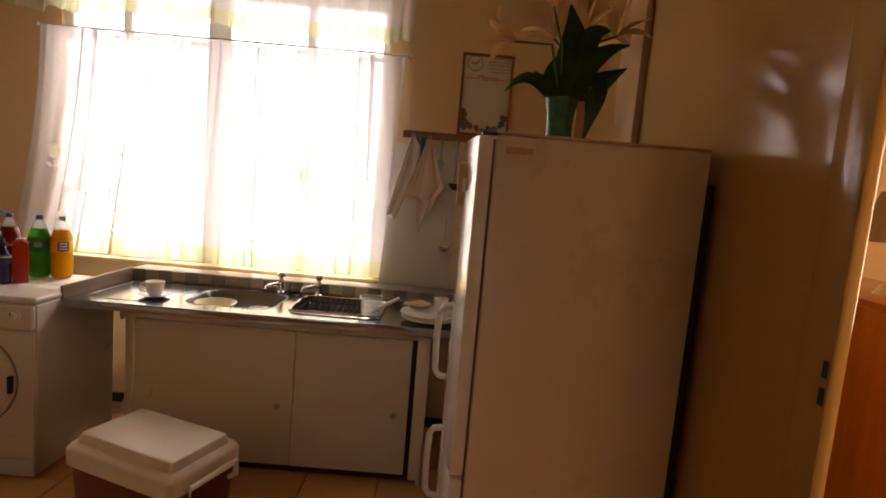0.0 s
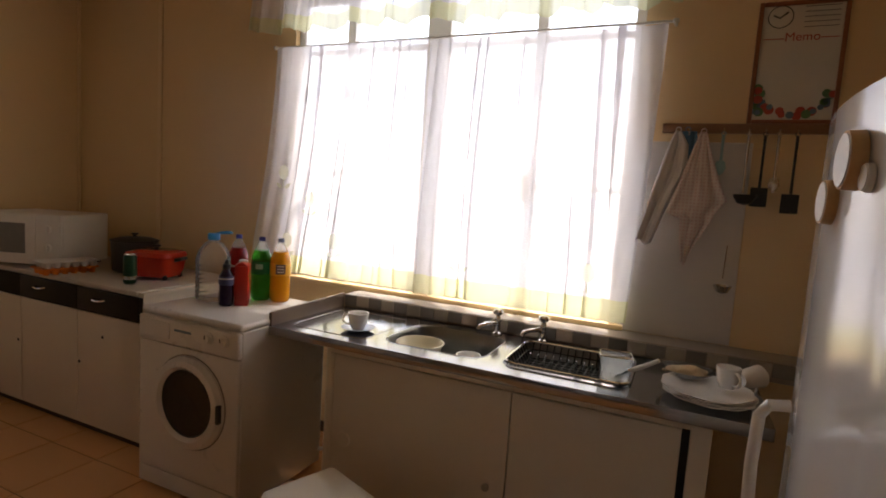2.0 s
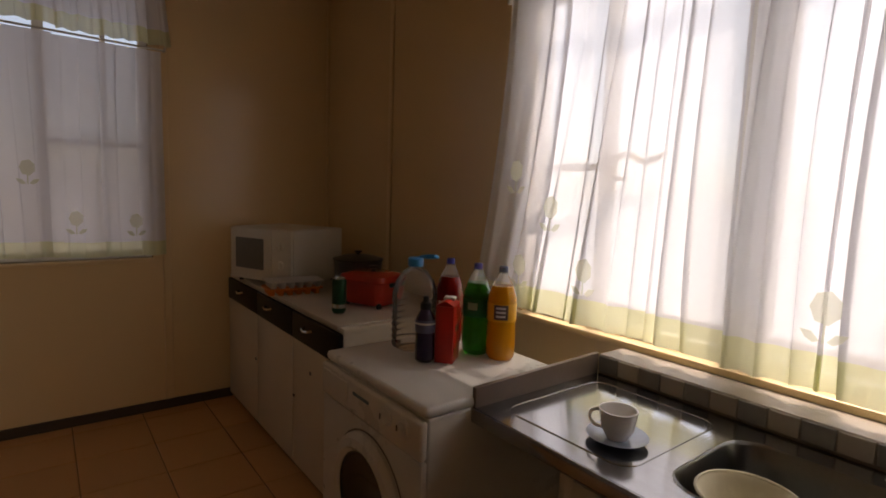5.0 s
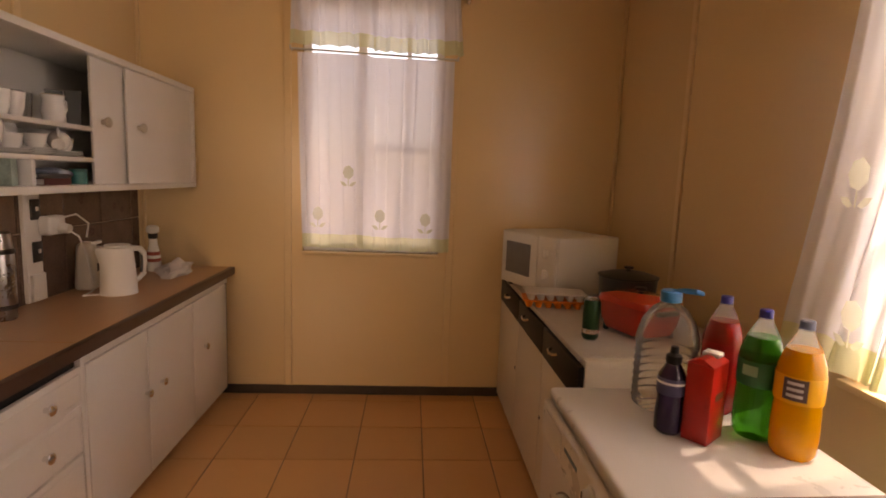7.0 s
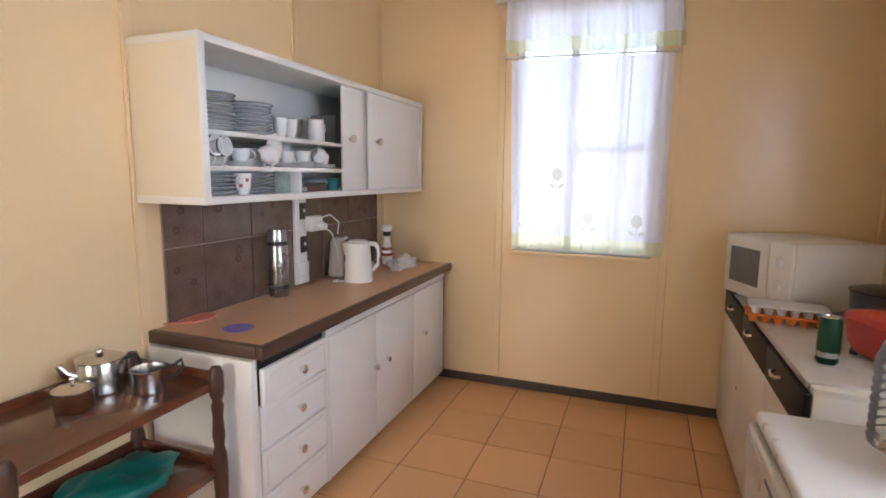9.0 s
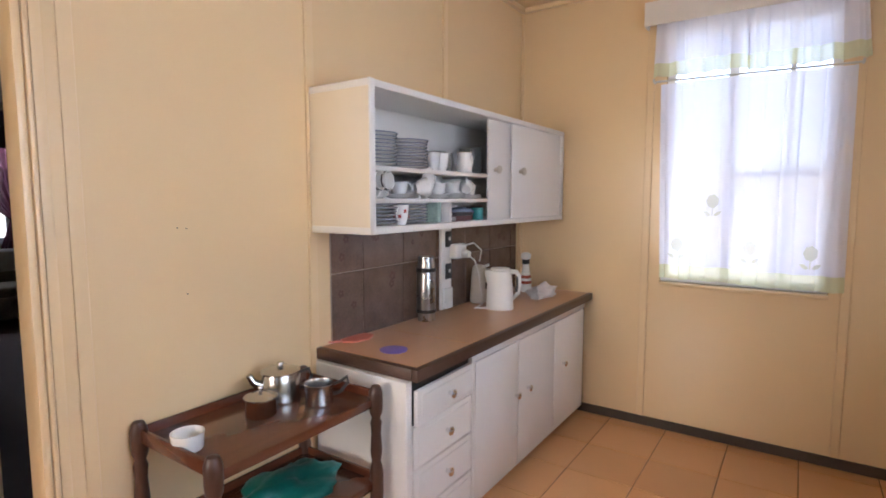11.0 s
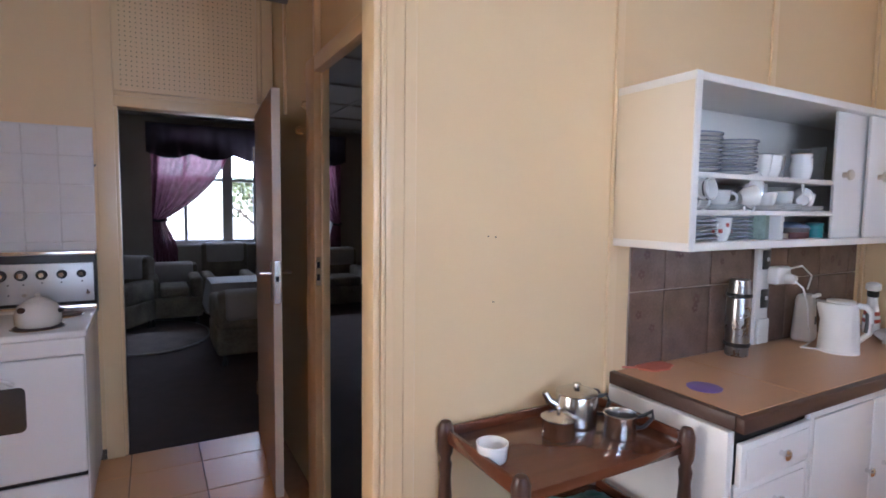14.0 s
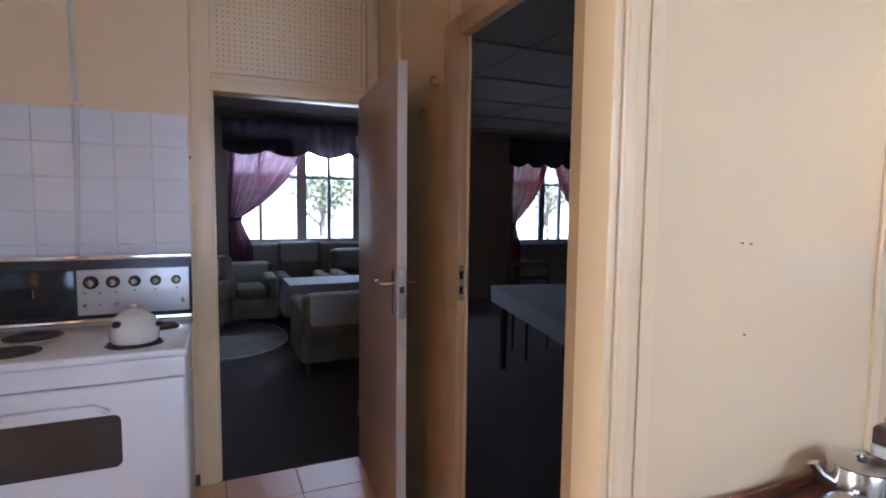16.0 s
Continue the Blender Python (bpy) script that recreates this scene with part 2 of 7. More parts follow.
STEEL = mat("brushed_stainless_steel", (0.62, 0.62, 0.62), 0.24, metal=1.0, var=0.06, scale=10, rvar=0.08, stretch=(1, 12, 12))
CHROME = mat("polished_chrome", (0.8, 0.8, 0.8), 0.09, metal=1.0, var=0.04, scale=12, rvar=0.05)
BLACK = mat("black_plastic", (0.02, 0.02, 0.02), 0.35, var=0.2, scale=10)
DARKEDGE = mat("dark_brown_counter_edge", (0.085, 0.045, 0.03), 0.4, var=0.25, scale=9, stretch=(0.4, 1, 1))
WOODTOP = mat("brown_laminate_top", (0.56, 0.32, 0.165), 0.30, var=0.08, scale=5, stretch=(0.5, 3, 1), bump=0.03)
MAHOG = mat("dark_red_brown_varnished_wood", (0.125, 0.040, 0.019), 0.20, var=0.18, scale=5, stretch=(0.7, 5, 5), coat=0.4)
DARKWOOD = mat("dark_brown_turned_wood", (0.07, 0.03, 0.018), 0.35, var=0.25, scale=9, stretch=(3, 3, 0.6))
BTILE = mat("brown_splashback_tile", (0.150, 0.095, 0.070), 0.2, var=0.42, scale=11, bump=0.05, bscale=25, island=0.10)
WTILE = mat("white_glazed_tile", (0.78, 0.74, 0.71), 0.15, var=0.03, scale=4, island=0.03)
WGROUT = mat("pale_grout", (0.70, 0.66, 0.62), 0.9, var=0.1, scale=20)
PLASTIC = mat("white_plastic", (0.78, 0.76, 0.72), 0.35, var=0.03, scale=6)
CERAMIC = mat("white_glazed_ceramic", (0.84, 0.83, 0.80), 0.14, var=0.03, scale=8, coat=0.3)
# white net for the west window; lilac in its colour stands for shade
SHEERW = cloth("shade_tinted_white_net_curtain", (0.84, 0.84, 0.91), 0.05, 0.5)
SHEER = cloth("sheer_white_curtain", (0.90, 0.90, 0.93), 0.20, 0.45)
HEM = cloth("yellow_green_curtain_hem", (0.78, 0.79, 0.54), 0.10, 0.5)
MOTIF = cloth("green_gold_flower_applique", (0.84, 0.85, 0.64), 0.38, 0.7)
GLASS = glassy("clear_glass", (1, 1, 1))

# ---- structure ----
XW, XE, YN, YS, YK, XS, ZC = -4.035, 0.935, 3.22, 0.25, -1.803, -1.19, 2.80
T = 0.12


def wall_x(name, x0, x1, y0, y1, z1, holes, material, label):
    """A wall along x between y0 and y1, pierced by holes (x0, x1, z0, z1)."""
    bm = B()
    xs = x0
    for a, b, c, d in sorted(holes):
        if a > xs:
            box(bm, xs, a, y0, y1, 0, z1)
        if c > 0:
            box(bm, a, b, y0, y1, 0, c)
        if d < z1:
            box(bm, a, b, y0, y1, d, z1)
        xs = b
    if x1 > xs:
        box(bm, xs, x1, y0, y1, 0, z1)
    return structure(name, bm, material, label, "wall")


def wall_y(name, y0, y1, x0, x1, z1, holes, material, label):
    bm = B()
    ys = y0
    for a, b, c, d in sorted(holes):
        if a > ys:
            box(bm, x0, x1, ys, a, 0, z1)
        if c > 0:
            box(bm, x0, x1, a, b, 0, c)
        if d < z1:
            box(bm, x0, x1, a, b, d, z1)
        ys = b
    if y1 > ys:
        box(bm, x0, x1, ys, y1, 0, z1)
    return structure(name, bm, material, label, "wall")


NW = (-2.06, -0.17, 0.90, 2.50)      # north window: x0, x1, z0, z1
WW = (1.225, 2.09, 0.955, 2.50)      # west window: y0, y1, z0, z1
D1 = (-1.12, -0.322, 0.0, 2.035)     # door to the living room, in the stove wall
D2 = (-0.575, 0.055, 0.0, 2.045)       # door to the dining end, in the side wall
DE = (0.16, 0.98, 0.0, 2.04)         # door beside the fridge, in the east wall
LW1, LW2 = (-2.95, -0.55, 0.95, 2.35), (-6.10, -4.70, 0.88, 2.35)  # living room windows
YL, XL, XLE = -6.2, -6.6, 1.3

wall_x("wall_north", XW - T, XE + T, YN, YN + T, ZC, [NW], WALL, "cream gloss-painted panel wall with a wide window")
wall_y("wall_west", YS - T, YN, XW - T, XW, ZC, [WW], WALL, "cream gloss-painted panel wall with a narrow window")
wall_x("wall_cupboard", XW, -1.13, YS - T, YS, ZC, [], WALL, "cream gloss-painted panel wall behind the cupboards")
wall_y("wall_side", YK - T, YS - T, XS - 0.03, XS, ZC, [(-0.69, YS - T, 0.0, 2.10)], WALL, "cream painted wall with a dark doorway")
wall_x("wall_stove", XS, XE + T, YK - T, YK, ZC, [(XS + 0.01, -0.26, 0.0, 2.072)], WALL, "cream painted wall behind the stove")
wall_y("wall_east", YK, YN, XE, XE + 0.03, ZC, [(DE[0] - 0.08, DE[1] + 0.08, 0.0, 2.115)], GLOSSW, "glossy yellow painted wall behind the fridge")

floor = structure("floor", box(B(), XW - T, XE + 0.03, YK, YN + T, -0.10, -0.004), GROUT, "brown grout bed under terracotta floor tiles", "floor")
structure("ceiling", box(B(), XW - T, XE + T, YK - T, YN + T, ZC, ZC + 0.08), CEILP, "cream painted ceiling", "ceiling")

# living and dining room
structure("floor_living", box(B(), XL, XLE, YL, YK, -0.10, 0.0), CARPET, "brown carpet of the living room", "floor")
structure("floor_dining", box(B(), XL, XS - 0.0, YK, YS - T, -0.10, 0.0), CARPET, "brown carpet of the dining end", "floor")
bm = box(B(), XL, XLE, YL, YK - T, 2.62, 2.70)
box(bm, XL, XS - 0.03, YK - T, YS - T, 2.62, 2.70)
for i in range(6):
    box(bm, XL, XLE, YL + 0.3 + 0.9 * i, YL + 0.34 + 0.9 * i, 2.605, 2.62)
for i in range(6):
    box(bm, XL + 0.5 + 1.2 * i, XL + 0.54 + 1.2 * i, YL, YK - T, 2.607, 2.62)
    if i < 4:
        box(bm, XL + 0.5 + 1.2 * i, XL + 0.54 + 1.2 * i, YK - T, YS - T, 2.607, 2.62)
box(bm, XL, XS - 0.03, -0.9, -0.86, 2.605, 2.62)
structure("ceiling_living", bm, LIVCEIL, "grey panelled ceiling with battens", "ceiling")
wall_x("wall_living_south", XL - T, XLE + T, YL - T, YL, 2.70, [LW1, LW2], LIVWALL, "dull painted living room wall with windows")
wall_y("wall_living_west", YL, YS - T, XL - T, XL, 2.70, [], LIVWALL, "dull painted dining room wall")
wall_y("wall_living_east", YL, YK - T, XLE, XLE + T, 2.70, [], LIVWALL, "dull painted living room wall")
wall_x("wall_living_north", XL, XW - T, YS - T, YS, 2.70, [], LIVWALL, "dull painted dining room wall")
# room beyond the east door
structure("floor_hall", box(B(), XE + 0.03, 3.2, -1.2, 2.7, -0.10, 0.0), CARPET, "brown hall floor", "floor")
# the window hole is added, unseen, for the hall's fill lamp
wall_y("wall_hall_east", -1.2, 2.7, 3.2, 3.2 + T, ZC, [(-0.25, 0.95, 1.0, 2.2)], WALL, "cream wall of the hall")
wall_x("wall_hall_north", XE + 0.03, 3.2, 2.7, 2.7 + T, ZC, [], WALL, "cream wall of the hall")
wall_x("wall_hall_south", XE + 0.03, 3.2, -1.2 - T, -1.2, ZC, [], WALL, "cream wall of the hall")
structure("ceiling_hall", box(B(), XE + 0.03, 3.2, -1.2, 2.7, ZC, ZC + 0.08), CEILP, "cream hall ceiling", "ceiling")

# outside
GROUND = mat("dry_pale_ground", (0.42, 0.36, 0.26), 0.95, var=0.2, scale=0.6, bump=0.5, bscale=8)
structure("ground", box(B(), -400, 400, -400, 400, -0.5, -0.30), GROUND, "dry pale ground round the house", "ground")

# cover strips, skirting, cornice
bm = B()
for x in (-3.177, 0.83):
    box(bm, x - 0.02, x + 0.02, YN - 0.012, YN, 0.06, ZC, 0.003, 1)
for x in (-2.05, -3.045):
    box(bm, x - 0.022, x + 0.022, YS, YS + 0.012, 0.06, ZC, 0.003, 1)
for y in (1.135, 2.165):
    box(bm, XW, XW + 0.014, y - 0.022, y + 0.022, 0.06, ZC, 0.003, 1)
for x, y in ((XW, YS), (XW, YN)):
    s = 1 if y == YS else -1
    box(bm, x, x + 0.018, y, y + s * 0.018, 0.06, ZC, 0.003, 1)
structure("trim", bm, TRIMP, "cream cover strips over the panel joints", "trim")
bm = B()
box(bm, XW, XE, YN - 0.035, YN, ZC - 0.035, ZC, 0.008)
box(bm, XW, XW + 0.035, YS, YN, ZC - 0.035, ZC, 0.008)
box(bm, XW, -1.12, YS, YS + 0.035, ZC - 0.035, ZC, 0.008)
box(bm, XS, XE, YK, YK + 0.035, ZC - 0.035, ZC, 0.008)
structure("cornice", bm, TRIMP, "narrow cream cornice strip under the ceiling", "trim")
bm = B()
box(bm, XW, XW + 0.016, YS, YN, 0, 0.058, 0.003, 1)
box(bm, XW, -1.13, YS, YS + 0.016, 0, 0.058, 0.003, 1)
box(bm, XW, XE, YN - 0.016, YN, 0, 0.058, 0.003, 1)
box(bm, -0.245, XE, YK, YK + 0.016, 0, 0.058, 0.003, 1)
structure("baseboard", bm, SKIRT, "low black skirting", "baseboard")

# ---- windows and curtains ----
STEELW = mat("white_painted_window_frame", (0.74, 0.72, 0.68), 0.4, var=0.06, scale=8, bump=0.1)
BRASS = mat("dull_brass", (0.45, 0.33, 0.16), 0.35, metal=1.0, var=0.2, scale=20)


def window_x(name, x0, x1, z0, z1, y, bars, rails, label, sill_y):
    """A window in a wall along x: outer frame, bars at x, rails (x0, x1, z), panes and a sill."""
    w = tagged(new(name), label, "window", kind="structure")
    f = 0.045
    bm = B()
    for b in ((x0, x0 + f, z0, z1), (x1 - f, x1, z0, z1), (x0 + f, x1 - f, z0, z0 + f), (x0 + f, x1 - f, z1 - f, z1)):
        box(bm, b[0], b[1], y, y + 0.05, b[2], b[3], 0.004, 1)
    part("window_frame", bm, STEELW, w)
    for x, wd in bars:
        part("mullion", box(B(), x - wd / 2, x + wd / 2, y - 0.004, y + 0.046, z0 + f, z1 - f, 0.004, 1), STEELW, w)
    for a, b, z in rails:
        part("glazing_bar", box(B(), a, b, y + 0.006, y + 0.036, z - 0.014, z + 0.014, 0.003, 1), STEELW, w)
    xs = [x0 + f] + sorted(x for x, _ in bars) + [x1 - f]
    for a, b in zip(xs, xs[1:]):
        g = part("pane", box(B(), a + 0.001, b - 0.001, y + 0.020, y + 0.024, z0 + f, z1 - f), GLASS, w)
        g.visible_shadow = False
    part("window_sill", box(B(), x0 - 0.03, x1 + 0.03, min(sill_y, y), max(sill_y, y), z0 - 0.022, z0 + 0.002, 0.005, 2), TRIMP, w, "cream painted sill")
    return w


w1 = window_x("window_1", NW[0], NW[1], NW[2], NW[3], YN + 0.03, [(-1.165, 0.13), (-1.70, 0.05), (-0.63, 0.05)],
              [(NW[0], NW[1], 2.19), (-2.02, -1.70, 1.52), (-0.63, -0.21, 1.50)], "wide white-framed kitchen window with several casements", YN - 0.035)
for x in (-1.665, -0.665):
    bm = B()
    tube(bm, [(x, YN + 0.02, 1.50), (x, YN - 0.005, 1.50), (x + 0.03, YN - 0.008, 1.47), (x + 0.09, YN - 0.008, 1.475)], 0.008, 6)
    part("window_catch", bm, BRASS, w1, "brass casement catch")
    part("window_catch", box(B(), x - 0.02, x + 0.02, YN + 0.012, YN + 0.026, 1.42, 1.56, 0.004), BRASS, w1)
    bm = tube(B(), [(x + 0.03 + 0.032 * i, YN + 0.006, 1.545 + 0.016 * math.sin(i * 1.25)) for i in range(7)], 0.011, 8)
    part("casement_stay", bm, BRASS, w1, "dark waved casement stay")

w2 = tagged(new("window_2"), "narrow white-framed kitchen window over a low panel", "window", kind="structure")
yf, xf = 0.045, XW - 0.08
for b in ((WW[0], WW[0] + yf, WW[2], WW[3]), (WW[1] - yf, WW[1], WW[2], WW[3]), (WW[0] + yf, WW[1] - yf, WW[2], WW[2] + yf), (WW[0] + yf, WW[1] - yf, WW[3] - yf, WW[3])):
    part("window_frame", box(B(), xf, xf + 0.05, b[0], b[1], b[2], b[3], 0.004, 1), STEELW, w2)
part("mullion", box(B(), xf - 0.004, xf + 0.055, 1.56, 1.61, WW[2] + yf, WW[3] - yf, 0.004, 1), STEELW, w2)
part("glazing_bar", box(B(), xf + 0.006, xf + 0.04, 1.61, WW[1] - yf, 1.60, 1.63, 0.003, 1), STEELW, w2)
part("mullion", box(B(), xf + 0.006, xf + 0.04, 1.86, 1.885, WW[2] + yf, WW[3] - yf, 0.003, 1), STEELW, w2)
for a, b in ((WW[0] + yf, 1.56), (1.61, WW[1] - yf)):
    g = part("pane", box(B(), xf + 0.02, xf + 0.024, a, b, WW[2] + yf, WW[3] - yf), GLASS, w2)
    g.visible_shadow = False
part("window_sill", box(B(), XW - 0.08, XW + 0.03, WW[0] - 0.0, WW[1] + 0.0, WW[2] - 0.022, WW[2], 0.005), TRIMP, w2, "cream painted sill")


def pleated(u0t, u1t, u0b, u1b, z0, z1, folds, amp, seed, nu=150, nz=14, gather=0.35, fold=0.07, scallop=0.0, wild=0.0):
    """A hanging pleated sheet as (points, faces) in u (along), d (out), z. It narrows or flares from top to bottom."""
    rnd = random.Random(seed)
    ph = [rnd.uniform(0, 6.28) for _ in range(8)]
    pts = []
    for k in range(nz + 1):
        v = k / nz
        z = z1 + (z0 - z1) * v
        for i in range(nu + 1):
            s = i / nu
            warp = s + 0.018 * math.sin(6.28 * s * 2.3 + ph[0]) + 0.008 * math.sin(6.28 * s * 5.1 + ph[1])
            a = u0t + (u0b - u0t) * v ** 1.3
            b = u1t + (u1b - u1t) * v ** 1.3
            warp += wild * (0.030 * math.sin(6.28 * 1.3 * s + ph[5]) + 0.016 * math.sin(6.28 * 3.7 * s + ph[6] + 0.9 * v))
            p = 6.28 * folds * warp + (0.5 + wild) * math.sin(2.2 * v + ph[3] + wild * 3 * s)
            loc = 0.72 + 0.28 * math.sin(6.28 * 1.7 * s + ph[4])
            loc *= 1 - wild * 0.55 * (0.5 + 0.5 * math.sin(6.28 * 2.9 * s + ph[7] + 1.5 * v))
            u = a + (b - a) * s + (fold * (b - a) / folds * loc * math.sin(2 * p + 0.4) + 0.004 * math.sin(40 * s + ph[2] + 2.5 * v)) * min(1, 8 * s * (1 - s))
            d = amp * (gather + (1 - gather) * v) * (0.75 * math.sin(p) * loc + 0.3 * math.sin(1.9 * p + ph[5]) + 0.25 * math.sin(0.37 * p + ph[6]) + 0.2 * math.sin(3.3 * p + ph[7]) * (1 - v))
            zz = z + (scallop * (0.5 + 0.5 * math.sin(p * 0.5)) * v if scallop else 0) + 0.004 * math.sin(p) * v
            pts.append((u, d, zz))
    faces = [(k * (nu + 1) + i, k * (nu + 1) + i + 1, (k + 1) * (nu + 1) + i + 1, (k + 1) * (nu + 1) + i) for k in range(nz) for i in range(nu)]
    return pts, faces, nu, nz


def hang(name, label, pts_faces, place, cloth_m, hem_m, hem_rows, parent_label=""):
    """A curtain thing: cloth above, hem band below, both from one pleated sheet."""
    pts, faces, nu, nz = pts_faces
    th = thing(name, label, "curtain")
    cut = (nz - hem_rows) * nu
    for nm, fs, m in (("cloth", faces[:cut], cloth_m), ("hem", faces[cut:], hem_m)):
        used = sorted({i for f in fs for i in f})
        idx = {i: n for n, i in enumerate(used)}
        me = bpy.data.meshes.new(nm)
        me.from_pydata([place(*pts[i]) for i in used], [], [[idx[i] for i in f] for f in fs])
        me.materials.append(m)
        for pl in me.polygons:
            pl.use_smooth = True
        ob = new(nm, me)
        ob.parent = th
        if nm == "hem":
            tagged(ob, "yellow-green border band")
    return th


def flower(parent, frame_of, u, z, s=1.0):
    """A sewn-on flower: a round ruffled head and two leaves."""
    bm = B()
    n = 14
    vs = [bm.verts.new(frame_of(u + s * 0.036 * math.cos(6.283 * i / n) * (1 + 0.12 * (i % 2)), z + s * 0.045 * math.sin(6.283 * i / n) * (1 + 0.12 * (i % 2)))) for i in range(n)]
    bm.faces.new(vs)
    for sg in (-1, 1):
        bm.faces.new([bm.verts.new(frame_of(u + sg * s * a, z + s * b)) for a, b in ((0.008, -0.095), (0.03, -0.07), (0.058, -0.068), (0.045, -0.09), (0.025, -0.102))])
    bm.faces.new([bm.verts.new(frame_of(u + s * a, z + s * b)) for a, b in ((-0.003, -0.045), (0.003, -0.045), (0.003, -0.1), (-0.003, -0.1))])
    part("flower_applique", bm, MOTIF, parent, "green-gold sewn flower motif")


def on_north(off):
    return lambda u, d, z: (u, YN - off - d, z)


c1 = hang("net_curtain", "sheer white net curtain with yellow-green hem at the wide window", pleated(-2.13, -1.17, -2.27, -1.16, 0.93, 2.20, 6, 0.046, 3, 420, 26, fold=0.20, wild=1.0), on_north(0.068), SHEER, HEM, 2)
c2 = hang("net_curtain", "sheer white net curtain with yellow-green hem at the wide window", pleated(-1.17, -0.075, -1.17, -0.13, 0.92, 2.19, 6, 0.046, 5, 440, 26, fold=0.20, wild=1.0), on_north(0.068), SHEER, HEM, 2)
for u, z in ((-2.02, 1.50), (-1.83, 1.36), (-1.66, 1.14), (-1.98, 1.12)):
    flower(c1, lambda a, b: (a, YN - 0.112, b), u, z, 0.9)
for u, z in ((-0.50, 1.42), (-0.30, 1.13), (-0.92, 1.15)):
    flower(c2, lambda a, b: (a, YN - 0.112, b), u, z, 0.9)
hang("valance", "gathered white net valance with a scalloped yellow-green border", pleated(-2.30, -1.15, -2.33, -1.13, 2.27, 2.60, 11, 0.022, 8, 150, 8, 0.5, scallop=0.03), on_north(0.085), SHEER, HEM, 2)
hang("valance", "gathered white net valance with a scalloped yellow-green border", pleated(-1.17, -0.04, -1.17, -0.03, 2.25, 2.60, 11, 0.022, 9, 150, 8, 0.5, scallop=0.03), on_north(0.085), SHEER, HEM, 2)
WIRE = mat("pale_coated_curtain_wire", (0.62, 0.60, 0.56), 0.45, metal=0.0, var=0.1)
for z, off, a, b in ((2.205, 0.05, -2.16, -0.05), (2.585, 0.085, -2.34, -0.02)):
    rod = thing("curtain_rod", "thin white-coated curtain wire across the window", "curtain rod")
    part("rod", cyl(B(), (a, YN - off, z), (b, YN - off, z), 0.006, segs=10), WIRE, rod)
    for x in (a, b):
        bm = cyl(B(), (x, YN, z), (x, YN - off - 0.004, z), 0.007, segs=8)
        lathe(bm, [(0, -0.012), (0.011, -0.008), (0.013, 0), (0.011, 0.008), (0, 0.012)], 10, (x, YN - off - 0.004, z))
        part("bracket", bm, WIRE, rod)


def on_west(off):
    return lambda u, d, z: (XW + off + d, u, z)


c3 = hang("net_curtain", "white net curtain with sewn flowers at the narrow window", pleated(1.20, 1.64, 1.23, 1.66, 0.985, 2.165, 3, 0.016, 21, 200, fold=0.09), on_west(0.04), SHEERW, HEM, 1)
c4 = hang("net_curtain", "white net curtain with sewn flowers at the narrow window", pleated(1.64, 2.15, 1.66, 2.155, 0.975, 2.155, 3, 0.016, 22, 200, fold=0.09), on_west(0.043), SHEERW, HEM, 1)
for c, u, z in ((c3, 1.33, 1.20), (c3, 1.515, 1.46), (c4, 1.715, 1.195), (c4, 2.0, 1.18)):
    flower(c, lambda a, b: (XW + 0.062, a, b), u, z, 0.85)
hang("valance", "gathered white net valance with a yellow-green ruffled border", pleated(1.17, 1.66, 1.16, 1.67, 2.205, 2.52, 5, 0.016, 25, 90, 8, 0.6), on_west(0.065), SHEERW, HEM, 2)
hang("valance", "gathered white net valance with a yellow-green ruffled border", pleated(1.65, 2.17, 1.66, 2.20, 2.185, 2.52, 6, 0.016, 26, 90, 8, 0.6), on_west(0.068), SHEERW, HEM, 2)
rod = thing("curtain_rod", "thin grey curtain wire on small brackets", "curtain rod")
part("rod", cyl(B(), (XW + 0.04, 1.16, 2.185), (XW + 0.04, 2.17, 2.165), 0.006, segs=10), WIRE, rod)
for y, z in ((1.16, 2.185), (2.17, 2.165)):
    part("bracket", tube(B(), [(XW, y, z), (XW + 0.05, y, z), (XW + 0.055, y, z + 0.015)], 0.006, 8), WIRE, rod)
pel = thing("curtain_pelmet", "white-painted box pelmet over the narrow window", "pelmet")
part("front_board", box(B(), XW + 0.09, XW + 0.105, 1.105, 2.23, 2.505, 2.645, 0.004), WHITEP, pel)
part("top_board", box(B(), XW, XW + 0.09, 1.105, 2.23, 2.632, 2.645, 0.003), WHITEP, pel)
for y in (1.105, 2.217):
    part("end_board", box(B(), XW, XW + 0.09, y, y + 0.013, 2.505, 2.632, 0.003), WHITEP, pel)

# ---- door frames and doors ----
LEAF = mat("brown_painted_door_leaf", (0.46, 0.34, 0.27), 0.42, var=0.02, scale=3, bump=0.06, bscale=30)
PALEEDGE = mat("pale_painted_door_edge", (0.62, 0.52, 0.42), 0.4, var=0.08, scale=8)
fr = tagged(new("door_1"), "cream painted frame of the living room doorway", "door frame", kind="structure")
part("jamb", box(B(), D1[1], -0.258, YK - T + 0.002, YK + 0.001, 0.0, 2.068, 0.002), TRIMP, fr)
part("architrave", box(B(), D1[1] - 0.002, -0.235, YK + 0.0015, YK + 0.020, 0.0, ZC - 0.036, 0.004), TRIMP, fr)
part("jamb", box(B(), XS + 0.004, D1[0], YK - T + 0.002, YK + 0.018, 0.0, ZC - 0.036, 0.004), TRIMP, fr)
part("stop", box(B(), D1[1] - 0.018, D1[1], YK - T, YK + 0.006, 0.0, 2.035, 0.003), TRIMP, fr)
part("head", box(B(), D1[0], D1[1], YK - T + 0.002, YK + 0.020, 2.018, 2.0765, 0.004), TRIMP, fr)
part("head", box(B(), D1[0], D1[1], YK, YK + 0.014, 2.077, 2.105, 0.004), TRIMP, fr)
